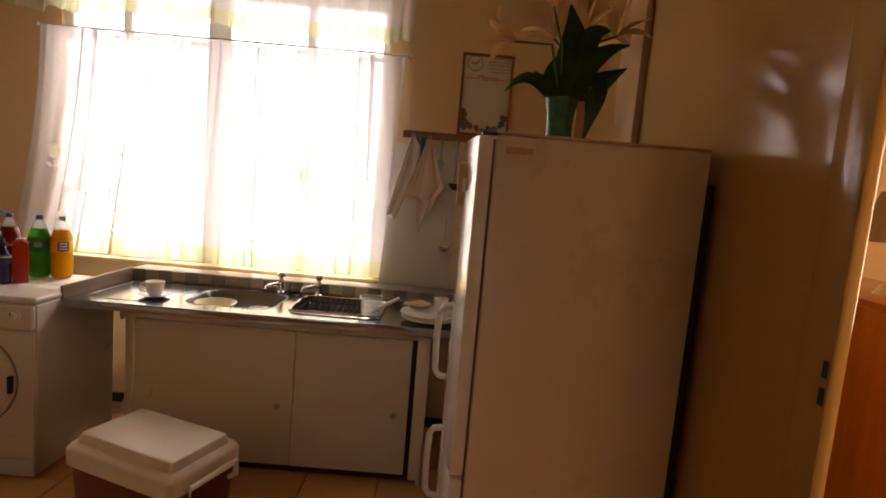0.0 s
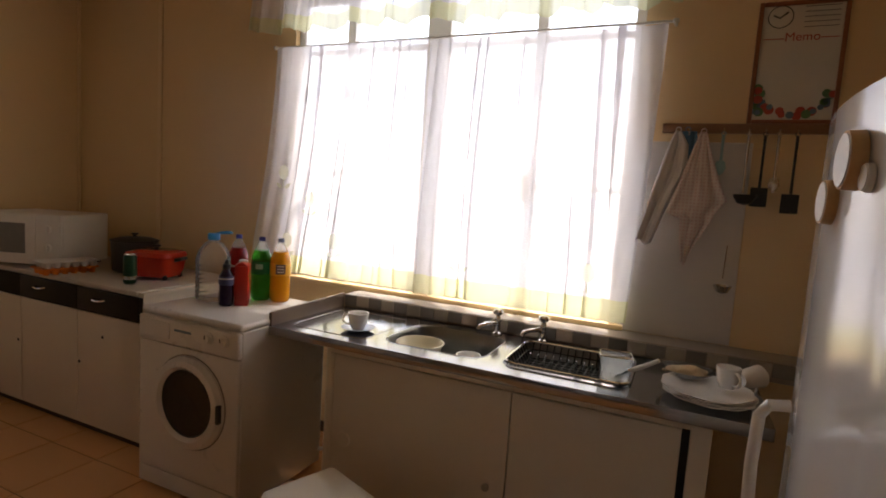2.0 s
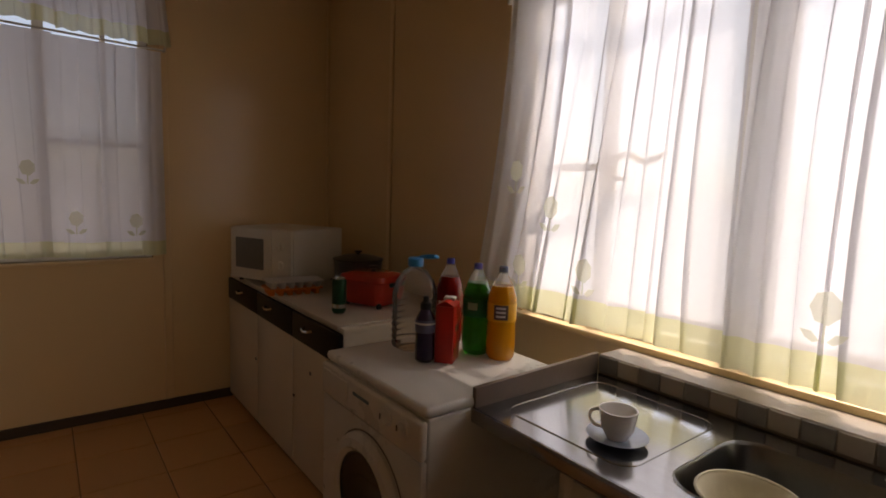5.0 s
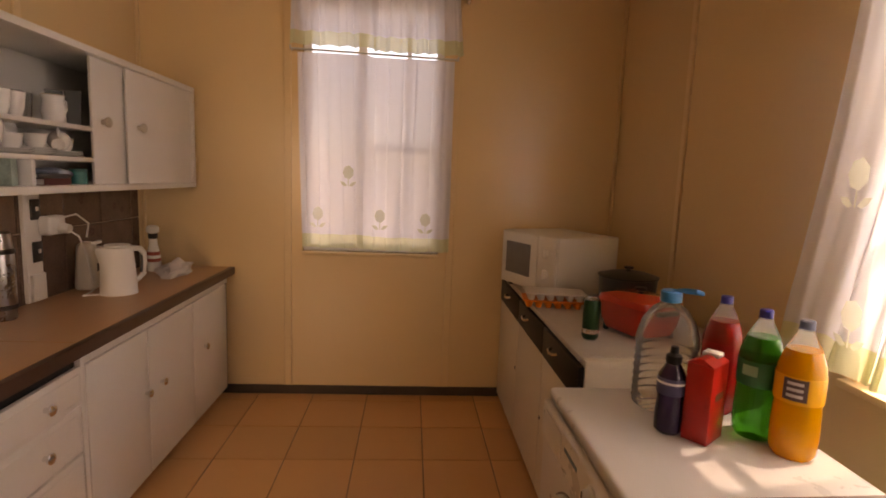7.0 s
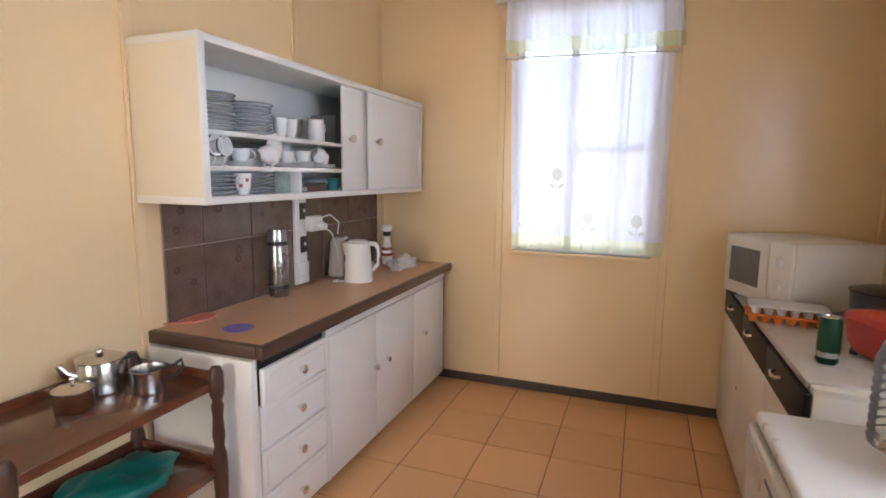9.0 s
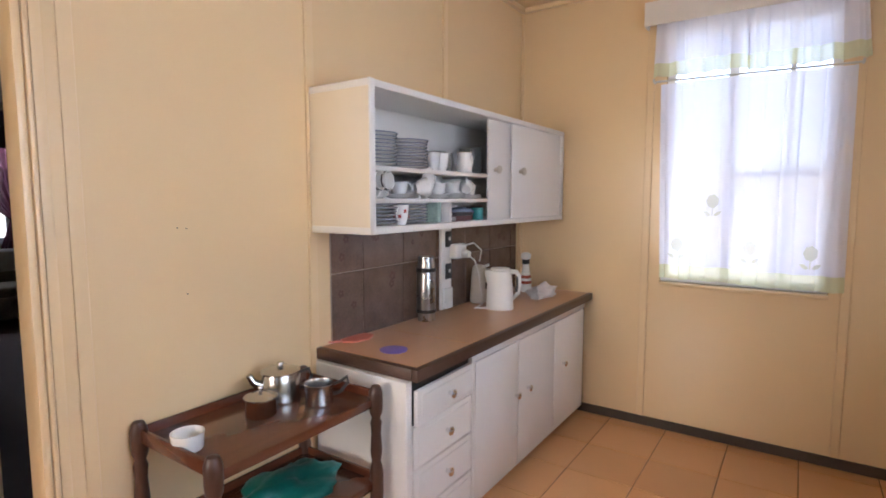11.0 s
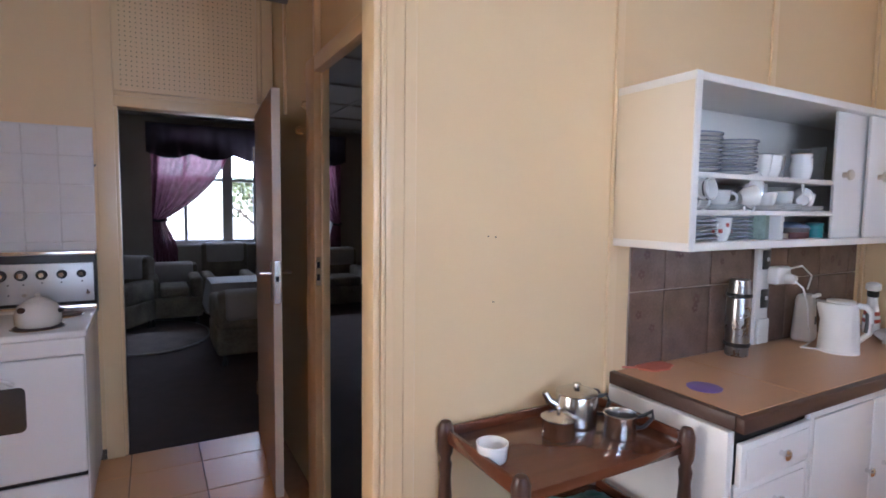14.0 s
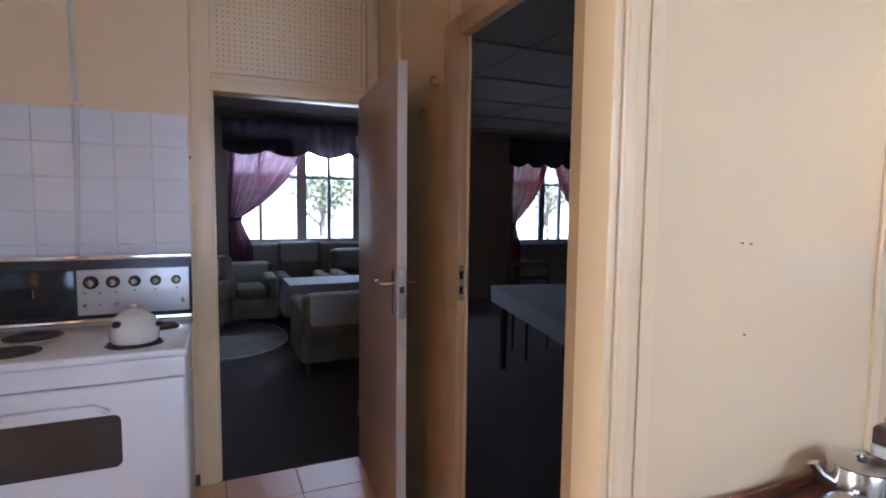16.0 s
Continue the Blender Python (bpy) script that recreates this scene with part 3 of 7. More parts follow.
peg = tagged(new("pegboard"), "cream painted perforated board over the doorway", "pegboard", kind="structure")
part("board", box(B(), D1[0] + 0.03, D1[1] - 0.005, YK, YK + 0.010, 2.107, 2.765, 0.002, 1), TRIMP, peg)
bm = B()
for i in range(27):
    for j in range(23):
        x, z = -1.06 + i * 0.0268, 2.14 + j * 0.0268
        bm.faces.new([bm.verts.new((x + 0.0033 * math.cos(k * 1.0472), YK + 0.0112, z + 0.0033 * math.sin(k * 1.0472))) for k in range(6)])
HOLE = mat("dark_peg_hole", (0.10, 0.07, 0.04), 0.9, var=0.1)
tagged(part("holes", bm, HOLE, peg, "rows of small peg holes"), kind="stuff")
for x in (D1[0] + 0.012, ):
    part("edge_strip", box(B(), x, x + 0.018, YK, YK + 0.020, 2.107, 2.765, 0.003), TRIMP, peg)

leaf = thing("door", "brown painted door standing open, pale edge, steel lock plate", "door", pose(-1.112, YK + 0.022, 0, 0, 0, -4.5))
lx, ly = 0.055, 0.885
part("leaf", box(B(), 0.0, 0.040, 0.004, ly - 0.003, 0.012, 2.03, 0.003), LEAF, leaf)
part("lock_edge", box(B(), 0.0, 0.040, ly - 0.003, ly, 0.012, 2.03, 0.001, 1), PALEEDGE, leaf, "pale painted lock edge")
for sx in (-1, 1):
    x0 = 0.040 if sx > 0 else 0.0
    part("lock_plate", box(B(), x0 - (0.003 if sx < 0 else 0), x0 + (0.003 if sx > 0 else 0), ly - 0.085, ly - 0.028, 1.005, 1.195, 0.001, 1), STEEL, leaf, "steel lock plate")
    hx = x0 + sx * 0.05
    part("door_handle", tube(B(), [(x0, ly - 0.055, 1.14), (hx, ly - 0.055, 1.14), (hx + sx * 0.004, ly - 0.075, 1.14), (hx, ly - 0.165, 1.135)], [0.009, 0.009, 0.009, 0.007], 10), CHROME, leaf, "chrome lever handle")
part("keyhole_rose", cyl(B(), (0.040, ly - 0.055, 1.06), (0.045, ly - 0.055, 1.06), 0.012, segs=16), CHROME, leaf)
part("lock_face", box(B(), 0.006, 0.034, ly, ly + 0.002, 0.995, 1.205, 0.0008, 1), STEEL, leaf, "steel mortice lock face")
part("bolt", box(B(), 0.012, 0.028, ly + 0.002, ly + 0.012, 1.105, 1.13, 0.002), BLACK, leaf)
for z in (0.25, 1.75):
    part("hinge", cyl(B(), (0.046, 0.002, z), (0.046, 0.002, z + 0.09), 0.006, segs=10), STEEL, leaf)

fr = tagged(new("door_2"), "tan painted frame of the dark dining doorway", "door frame", kind="structure")
part("jamb", box(B(), -1.16, -1.118, -0.712, D2[0], 0, 2.1155, 0.004), FRAMEP, fr)
part("jamb", box(B(), -1.16, -1.118, D2[1], YS - T - 0.002, 0, 2.795, 0.004), FRAMEP, fr)
part("jamb", box(B(), -1.128, -1.117, YS - T - 0.002, 0.165, 0, 2.795, 0.003), FRAMEP, fr)
part("stop", box(B(), -1.158, -1.148, D2[0], D2[0] + 0.010, 0, 2.045, 0.002), TRIMP, fr)
part("head", box(B(), -1.16, -1.118, D2[0], D2[1], 2.047, 2.114, 0.004), FRAMEP, fr)
part("strike_plate", box(B(), -1.144, -1.122, D2[0], D2[0] + 0.003, 1.12, 1.25, 0.001, 1), STEEL, fr, "steel strike plate")
for z in (1.145, 1.20):
    part("strike_hole", box(B(), -1.140, -1.126, D2[0] + 0.003, D2[0] + 0.0045, z, z + 0.028), BLACK, fr)
bm = B()
for a, b, c, d in ((-1.13, -1.102, 0.165, 0.262), (-1.10, -1.086, 0.165, 0.268), (-1.084, -1.062, 0.165, 0.264)):
    box(bm, a, b, c, d, 0, ZC - 0.004, 0.005)
box(bm, -1.205, -1.165, YS, YS + 0.006, 0.06, ZC - 0.036, 0.002, 1)
structure("trim_corner", bm, TRIMP, "cream moulded corner strips at the wall's end", "trim")
bm = box(B(), XS, XS + 0.03, -0.745, -0.714, 0, ZC - 0.036, 0.003)
box(bm, XS, XS + 0.014, -1.44, -1.41, 2.0, ZC - 0.036, 0.003)
structure("trim_side", bm, TRIMP, "cream strips on the side wall", "trim")
for y, z in ((-0.93, 1.955), (-1.06, 1.845)):
    hk = thing("coat_hook", "small brass screw hook in the side wall", "hook")
    part("hook", tube(B(), [(XS, y, z), (XS + 0.02, y, z)] + arc((XS + 0.02, y, z + 0.016), 0.016, -90, 120, 8, "xz"), 0.0035, 8), BRASS, hk)

fr = tagged(new("door_3"), "glossy yellow door jamb, darkened for shade, beside the fridge wall", "door frame", kind="structure")
# jambs take the darkened gloss, since they stand in shade
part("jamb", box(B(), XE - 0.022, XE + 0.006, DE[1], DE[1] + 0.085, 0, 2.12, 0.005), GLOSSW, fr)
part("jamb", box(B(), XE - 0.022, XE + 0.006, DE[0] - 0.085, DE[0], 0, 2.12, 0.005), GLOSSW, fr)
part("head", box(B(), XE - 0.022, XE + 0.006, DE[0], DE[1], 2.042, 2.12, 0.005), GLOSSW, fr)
for z in (1.14, 1.19):
    part("strike_hole", box(B(), XE - 0.0245, XE - 0.0222, DE[1] + 0.005, DE[1] + 0.018, z, z + 0.032, 0.0005, 1), BLACK, fr)
bm = box(B(), XE - 0.03, XE, 2.14, 2.40, 0, ZC - 0.036, 0.005)
structure("trim_post", bm, FRAMEP, "tan painted post on the wall behind the fridge", "trim")

# ---- wall tiles ----
sp = tagged(new("stove_splashback"), "white glazed tiles on the wall over the stove", "tiles", kind="structure")
part("grout", box(B(), -0.2205, XE - 0.002, YK, YK + 0.005, 1.215, 1.89), WGROUT, sp)
tl = to_mesh("tile", box(B(), -0.0770, 0.0770, 0, 0.010, -0.0765, 0.0765, 0.003, 1), WTILE)
for i in range(7):
    for j in range(4):
        t_ = new("tile", tl)
        t_.parent, t_.location = sp, (-0.141 + 0.157 * i, YK + 0.002, 1.808 - 0.156 * j)
tl2 = to_mesh("tile", box(B(), -0.0770, 0.0770, 0, 0.010, -0.022, 0.022, 0.003, 1), WTILE)
for i in range(7):
    t_ = new("tile", tl2)
    t_.parent, t_.location = sp, (-0.141 + 0.157 * i, YK + 0.002, 1.240)
cb = thing("wall_cable", "cream painted cable run down the wall to the stove", "cable")
for dx in (0.0, 0.013):
    part("cable", tube(B(), [(0.232 + dx, YK + 0.020, 2.76), (0.236 + dx, YK + 0.019, 2.3), (0.226 + dx, YK + 0.020, 1.9), (0.231 + dx, YK + 0.020, 1.7), (0.243 + dx, YK + 0.020, 1.22)], 0.005, 8), mat("pale_cable_sheath", (0.66, 0.60, 0.52), 0.5, var=0.05), cb)
part("clip", box(B(), 0.215, 0.255, YK, YK + 0.026, 1.895, 1.915, 0.003), TRIMP, cb)
nl = thing("wall_nail", "dark nail in the wall by the door frame", "nail")
part("nail", cyl(B(), (-0.226, YK + 0.018, 1.68), (-0.23, YK + 0.045, 1.685), 0.004, segs=8), BLACK, nl)

TMOTIF = mat("dark_red_tile_print", (0.11, 0.058, 0.045), 0.22, var=0.3, scale=40)
sb = tagged(new("counter_splashback"), "dark brown patterned tiles behind the counter", "tiles", kind="structure")
part("grout", box(B(), -3.955, -2.15, YS, YS + 0.005, 0.826, 1.335), mat("dull_brown_grout", (0.34, 0.25, 0.19), 0.9, var=0.15, scale=15), sb)
xs = [-2.152, -2.352, -2.655, -2.958, -3.261, -3.564, -3.867, -3.955]
for a, b in zip(xs, xs[1:]):
    for z0, z1 in ((0.828, 1.142), (1.145, 1.335)):
        t_ = part("tile", box(B(), b + 0.002, a - 0.002, YS + 0.001, YS + 0.011, z0 + 0.001, z1 - 0.001, 0.003, 1), BTILE, sb)
        for _ in range(2 if a - b > 0.15 else 1):
            mxx, mzz, mr = random.uniform(b + 0.03, a - 0.03), random.uniform(z0 + 0.03, z1 - 0.03), random.uniform(0.009, 0.016)
            bm = B()
            for k in range(5):
                cyl(bm, (mxx + mr * math.cos(k * 1.2566), YS + 0.0108, mzz + mr * math.sin(k * 1.2566)), (mxx + mr * math.cos(k * 1.2566), YS + 0.0116, mzz + mr * math.sin(k * 1.2566)), mr * 0.6, segs=8)
            part("flower_motif", bm, TMOTIF, t_, "faint dark red flower print")

st = tagged(new("sink_tile_strip"), "ledge behind the sink faced with small grey and cream tiles", "tiles", kind="structure")
part("ledge", box(B(), -1.53, XE - 0.004, 3.052, YN, 0.80, 0.878, 0.003, 1), mat("grey_brown_ledge_paint", (0.30, 0.26, 0.21), 0.4, var=0.08), st)
TGREY = mat("grey_green_small_tile", (0.25, 0.245, 0.225), 0.2, var=0.1, scale=8, island=0.15)
TCREAM = mat("cream_small_tile", (0.43, 0.39, 0.33), 0.2, var=0.08, scale=8, island=0.1)
ms = [to_mesh("tile", box(B(), -0.036, 0.036, -0.006, 0, -0.027, 0.027, 0.002, 1), m) for m in (TGREY, TCREAM)]
for i in range(33):
    t_ = new("tile", ms[i % 2])
    t_.parent, t_.location = st, (-1.49 + 0.075 * i, 3.051, 0.848)

# ---- sink side ----
# near-black that paints the shade inside gaps and drain holes
DARKIN = mat("cavity_shade_black", (0.02, 0.02, 0.02), 0.7, var=0.2)
KNOBW = mat("grey_metal_knob", (0.42, 0.38, 0.32), 0.35, metal=0.8, var=0.1, scale=20)


def knob(parent, p, n, r=0.016, m=None, name="knob"):
    """A small turned knob at p, pointing along n."""
    mm = Matrix.Translation(p) @ Vector(n).to_track_quat("Z", "Y").to_matrix().to_4x4()
    return part(name, lathe(B(), [(0, 0), (r * 0.5, 0), (r * 0.45, r * 0.7), (r * 0.95, r * 0.95), (r, r * 1.3), (r * 0.7, r * 1.6), (0, r * 1.7)], 14, m=mm), m or CHROME, parent)


def sink_unit():
    th = thing("sink_cabinet", "off-white painted sink cabinet with two flush doors", "cabinet")
    x0, x1, y0, y1 = -1.265, 0.205, 2.545, 3.03
    part("body", box(B(), x0 + 0.02, x1 - 0.02, y0 + 0.02, y1, 0.07, 0.63), CABP, th)
    part("back_rail", box(B(), x0 + 0.02, x1 - 0.02, y1 - 0.02, y1, 0.63, 0.77), CABP, th)
    part("plinth", box(B(), x0 + 0.03, x1 - 0.03, y0 + 0.045, y1, 0.0, 0.07), SKIRT, th)
    part("side_panel", box(B(), x0, x0 + 0.02, y0 + 0.004, y1, 0.0, 0.77, 0.002), CABP, th)
    part("side_panel", box(B(), x1 - 0.02, x1, y0 + 0.004, y1, 0.0, 0.77, 0.002), CABP, th)
    part("rail", box(B(), x0 + 0.02, x1 - 0.02, y0 + 0.002, y0 + 0.02, 0.738, 0.775, 0.002), CABP, th)
    part("stile", box(B(), x0 + 0.02, x0 + 0.045, y0, y0 + 0.02, 0.06, 0.737, 0.002), CABP, th)
    part("stile", box(B(), 0.145, x1, y0 - 0.002, y0 + 0.018, 0.03, 0.775, 0.002), CABP, th)
    # black strip on the body paints the gap's shade
    part("slot", box(B(), 0.120, 0.144, y0 + 0.012, y0 + 0.02, 0.06, 0.737), DARKIN, th, "black strip standing for shade in the gap beside the door")
    for a, b, kx in ((x0 + 0.047, -0.445, -0.512), (-0.441, 0.119, 0.052)):
        d = part("door", box(B(), a, b, y0 - 0.004, y0 + 0.014, 0.055, 0.736, 0.003), CABP, th)
        k = knob(d, (kx, y0 - 0.004, 0.362), (0, -1, 0), 0.015, KNOBW)
    part("finger_pull", cyl(B(), (-1.155, y0 - 0.004, 0.378), (-1.155, y0 - 0.010, 0.378), 0.034, 0.030, 20), CABP, th, "round recessed finger pull")
    return th


sink_unit()


def holed_top(bm, outer, holes, z):
    edges = []
    for loop in [outer] + holes:
        vs = [bm.verts.new((x, y, z)) for x, y in loop]
        edges += [bm.edges.new((vs[i], vs[(i + 1) % len(vs)])) for i in range(len(vs))]
    bmesh.ops.triangle_fill(bm, use_beauty=True, edges=edges)


SX0, SX1, SY0, SY1, SZ = -1.535, 0.36, 2.498, 3.045, 0.815
bowl1, bowl2 = (-1.035, -0.585, 2.585, 2.955), (-0.515, -0.06, 2.585, 2.965)
SINKST = mat("worn_sink_steel", (0.40, 0.40, 0.41), 0.15, metal=1.0, var=0.12, scale=8, rvar=0.06, stretch=(1, 6, 6))
# darker copy of the sink steel, with the bowls' inner shade in its colour
BOWLST = mat("shade_darkened_bowl_steel", (0.24, 0.24, 0.24), 0.30, metal=1.0, var=0.12, scale=9, rvar=0.06)
sk = thing("kitchen_sink", "stainless steel double-bowl sink top with drainer", "sink")
bm = B()
holed_top(bm, [(SX0, SY0), (SX1, SY0), (SX1, SY1), (SX0, SY1)], [rounded(*bowl1, 0.08), rounded(*bowl2, 0.06)], SZ)
for (a, b), (c, d) in (((SX0, SY0), (SX1, SY0)), ((SX1, SY0), (SX1, SY1)), ((SX1, SY1), (SX0, SY1)), ((SX0, SY1), (SX0, SY0))):
    bm.faces.new([bm.verts.new(p) for p in ((a, b, SZ), (c, d, SZ), (c, d, SZ - 0.034), (a, b, SZ - 0.034))])
bmesh.ops.remove_doubles(bm, verts=bm.verts[:], dist=0.0004)
part("deck", bm, SINKST, sk)
for nm, (a, b, c, d), r in (("bowl", bowl1, 0.08), ("bowl", bowl2, 0.06)):
    bm = B()
    rings = []
    for ins, z in ((0.0, SZ + 0.001), (0.004, SZ + 0.003), (0.010, SZ - 0.004), (0.018, SZ - 0.07), (0.028, SZ - 0.135), (0.06, SZ - 0.155)):
        rings.append([bm.verts.new((x, y, z)) for x, y in rounded(a + ins, b - ins, c + ins, d - ins, max(0.03, r - ins * 0.4), 6)])
    for p, q in zip(rings, rings[1:]):
        for i in range(len(p)):
            j = (i + 1) % len(p)
            bm.faces.new((p[i], p[j], q[j], q[i]))
    bm.faces.new(rings[-1])
    bo = part(nm, bm, BOWLST, sk)
    part("drain", lathe(B(), [(0, 0.002), (0.028, 0.003), (0.034, 0.0), (0.034, -0.004)], 18, ((a + b) / 2, (c + d) / 2, SZ - 0.152)), DARKIN, bo)
part("drainer_rim", tube(B(), [(x, y, SZ) for x, y in rounded(-1.48, -1.09, 2.56, 2.98, 0.05, 5)], 0.0022, 6, closed=True), SINKST, sk, "pressed drainer outline")
bm = box(B(), SX0 - 0.006, SX0 + 0.010, SY0 + 0.0, SY1, SZ - 0.034, SZ + 0.070, 0.003)
for v in bm.verts:
    if v.co.z > SZ + 0.05 and v.co.y < SY0 + 0.1:
        v.co.z -= 0.012
part("upstand", bm, mat("brown_steel_upstand", (0.17, 0.12, 0.09), 0.35, metal=0.0, var=0.15, scale=8), sk, "dull brown side upstand")
part("front_lip", box(B(), SX0, SX1, SY0 - 0.008, SY0 - 0.0005, SZ - 0.040, SZ + 0.001, 0.003), SINKST, sk)


def tap(x, y, spin):
    t_ = thing("pillar_tap", "chrome pillar tap with a round head at the sink", "tap", pose(x, y, SZ, 0, 0, spin), "sink taps")
    part("body", lathe(B(), [(0, 0), (0.024, 0), (0.024, 0.006), (0.016, 0.012), (0.014, 0.05), (0.017, 0.06), (0.013, 0.075), (0.010, 0.085), (0, 0.086)], 18), CHROME, t_)
    part("head", lathe(B(), [(0, 0.086), (0.012, 0.086), (0.024, 0.094), (0.026, 0.104), (0.020, 0.114), (0, 0.117)], 10), CHROME, t_)
    part("spout", tube(B(), [(0, 0, 0.045), (0, -0.03, 0.052), (0, -0.07, 0.05), (0, -0.10, 0.042), (0, -0.108, 0.028)], [0.012, 0.011, 0.010, 0.010, 0.010], 10), CHROME, t_)


tap(-0.665, 3.015, -35)
tap(-0.455, 3.02, -45)

# cup, saucer, bowls in the sink
BLUEW = mat("blue_grey_glaze", (0.32, 0.38, 0.50), 0.2, var=0.15, scale=12)


def cup_mesh(r=0.042, h=0.065):
    return lathe(B(), [(0, 0.004), (r * 0.55, 0.0), (r * 0.62, 0.006), (r * 0.85, h * 0.35), (r, h), (r - 0.003, h), (r * 0.80, h * 0.35), (r * 0.5, 0.010), (0, 0.010)], 22)


def cup_thing(name, label, x, y, z, rz=0, r=0.042, h=0.065, m=None, group="", tilt=0):
    c = thing(name, label, "cup", pose(x, y, z, 0, tilt, rz), group)
    part("body", cup_mesh(r, h), m or CERAMIC, c)
    part("handle", tube(B(), [(r * 0.93, 0, h * 0.82)] + arc((r * 1.05, 0, h * 0.55), h * 0.30, 80, -80, 8, "xz") + [(r * 0.80, 0, h * 0.25)], 0.0045, 8), m or CERAMIC, c)
    return c


sa = thing("saucer", "blue-grey saucer on the steel drainer", "saucer", pose(-1.19, 2.665, SZ + 0.003))
part("plate", lathe(B(), [(0, 0.0), (0.040, 0), (0.072, 0.012), (0.074, 0.014), (0.070, 0.014), (0.040, 0.004), (0, 0.004)], 28), BLUEW, sa)
cup_thing("teacup", "white china teacup on a blue-grey saucer", -1.19, 2.665, SZ + 0.008, 200, 0.046, 0.072)
CREAMB = mat("cream_enamel", (0.70, 0.66, 0.52), 0.3, var=0.08, scale=8)
b_ = thing("mixing_bowl", "cream enamel bowl standing in the sink", "bowl", pose(-0.90, 2.70, SZ - 0.14))
part("bowl", lathe(B(), [(0, 0), (0.055, 0), (0.075, 0.03), (0.092, 0.12), (0.100, 0.128), (0.098, 0.132), (0.088, 0.122), (0.070, 0.03), (0.05, 0.006), (0, 0.006)], 28), CREAMB, b_)
part("rolled_rim", tube(B(), arc((0, 0, 0.130), 0.099, 0, 345, 23, "xy"), 0.004, 6, closed=True), CREAMB, b_)
b_ = thing("small_dish", "small white dish at the sink bowl's edge", "dish", pose(-0.665, 2.66, SZ - 0.10))
part("dish", lathe(B(), [(0, 0), (0.03, 0), (0.05, 0.09), (0.047, 0.09), (0.028, 0.004), (0, 0.004)], 22), CERAMIC, b_)
part("foot", lathe(B(), [(0, -0.055), (0.028, -0.055), (0.022, 0.0), (0, 0.0)], 18), CERAMIC, b_)

# dish rack
RACKW = mat("black_coated_wire", (0.035, 0.04, 0.04), 0.35, var=0.2)
rk = thing("dish_rack", "black wire dish rack with pale upright pegs", "dish rack")
rx0, rx1, ry0, ry1 = -0.505, -0.055, 2.60, 2.955
for z, ins, r in ((SZ + 0.010, 0.0, 0.005), (SZ - 0.02, 0.016, 0.003), (SZ - 0.05, 0.03, 0.003)):
    part("rim_wire", tube(B(), [(x, y, z) for x, y in rounded(rx0 + ins, rx1 - ins, ry0 + ins, ry1 - ins, 0.05, 4)], r, 6, closed=True), RACKW if ins else CHROME, rk)
for i in range(14):
    x = rx0 + 0.030 + 0.03 * i
    part("cross_wire", tube(B(), [(x, ry0, SZ + 0.008), (x, ry0 + 0.03, SZ - 0.05), (x, ry1 - 0.03, SZ - 0.05), (x, ry1, SZ + 0.008)], 0.003, 6), RACKW, rk)
for j in range(9):
    y = ry0 + 0.04 + 0.034 * j
    part("long_wire", tube(B(), [(rx0, y, SZ + 0.008), (rx0 + 0.03, y, SZ - 0.053), (rx1 - 0.03, y, SZ - 0.053), (rx1, y, SZ + 0.008)], 0.003, 6), RACKW, rk)
for i in range(10):
    x = rx0 + 0.06 + 0.030 * i
    part("peg", tube(B(), [(x, 2.775, SZ - 0.05), (x, 2.77, SZ - 0.01), (x + 0.004, 2.768, SZ + 0.012)], [0.0035, 0.0035, 0.003], 6), CHROME, rk, "pale upright peg")
holder = thing("cutlery_holder", "square wire-rimmed glass jug in the dish rack", "jug", pose(-0.115, 2.70, SZ - 0.015, 0, 0, 8))
CLEARP = film("clear_plastic", (0.93, 0.95, 0.95), 0.8)
bm = B()
rings = []
for hw, z in ((0.050, 0.0), (0.056, 0.10), (0.054, 0.10), (0.048, 0.004)):
    rings.append([bm.verts.new((x, y, z)) for x, y in rounded(-hw, hw, -hw * 0.8, hw * 0.8, 0.018, 4)])
for p, q in zip(rings, rings[1:]):
    for i in range(len(p)):
        bm.faces.new((p[i], p[(i + 1) % len(p)], q[(i + 1) % len(p)], q[i]))
bm.faces.new(rings[0]), bm.faces.new(rings[-1])
part("jug", bm, CLEARP, holder)
part("rim", tube(B(), [(x, y, 0.10) for x, y in rounded(-0.056, 0.056, -0.045, 0.045, 0.018, 4)], 0.003, 6, closed=True), CHROME, holder)
kn = thing("table_knife", "white-handled knife leaning out of the rack", "knife")
part("handle", tube(B(), [(-0.065, 2.66, SZ + 0.045), (-0.03, 2.65, SZ + 0.065), (0.03, 2.635, SZ + 0.105)], [0.006, 0.009, 0.007], 8), PLASTIC, kn)
part("blade", tube(B(), [(-0.11, 2.675, SZ + 0.012), (-0.065, 2.66, SZ + 0.045)], [0.004, 0.006], 6), STEEL, kn)

# crockery and cloths at the end of the drainer
SCALM = B()
for r0, r1, za, zb in ((0.0, 0.075, 0.0, 0.0), (0.075, 0.135, 0.0, 0.016)):
    n = 60
    ra = [SCALM.verts.new((r0 * math.cos(6.2832 * i / n), r0 * math.sin(6.2832 * i / n), za)) for i in range(n)] if r0 else None
    rb = [SCALM.verts.new((r1 * (1 + (0.045 * abs(math.sin(6.2832 * i / n * 5)) if r0 else 0)) * math.cos(6.2832 * i / n), r1 * (1 + (0.045 * abs(math.sin(6.2832 * i / n * 5)) if r0 else 0)) * math.sin(6.2832 * i / n), zb)) for i in range(n)]
    if ra:
        for i in range(n):
            SCALM.faces.new((ra[i], ra[(i + 1) % n], rb[(i + 1) % n], rb[i]))
    else:
        SCALM.faces.new(rb)
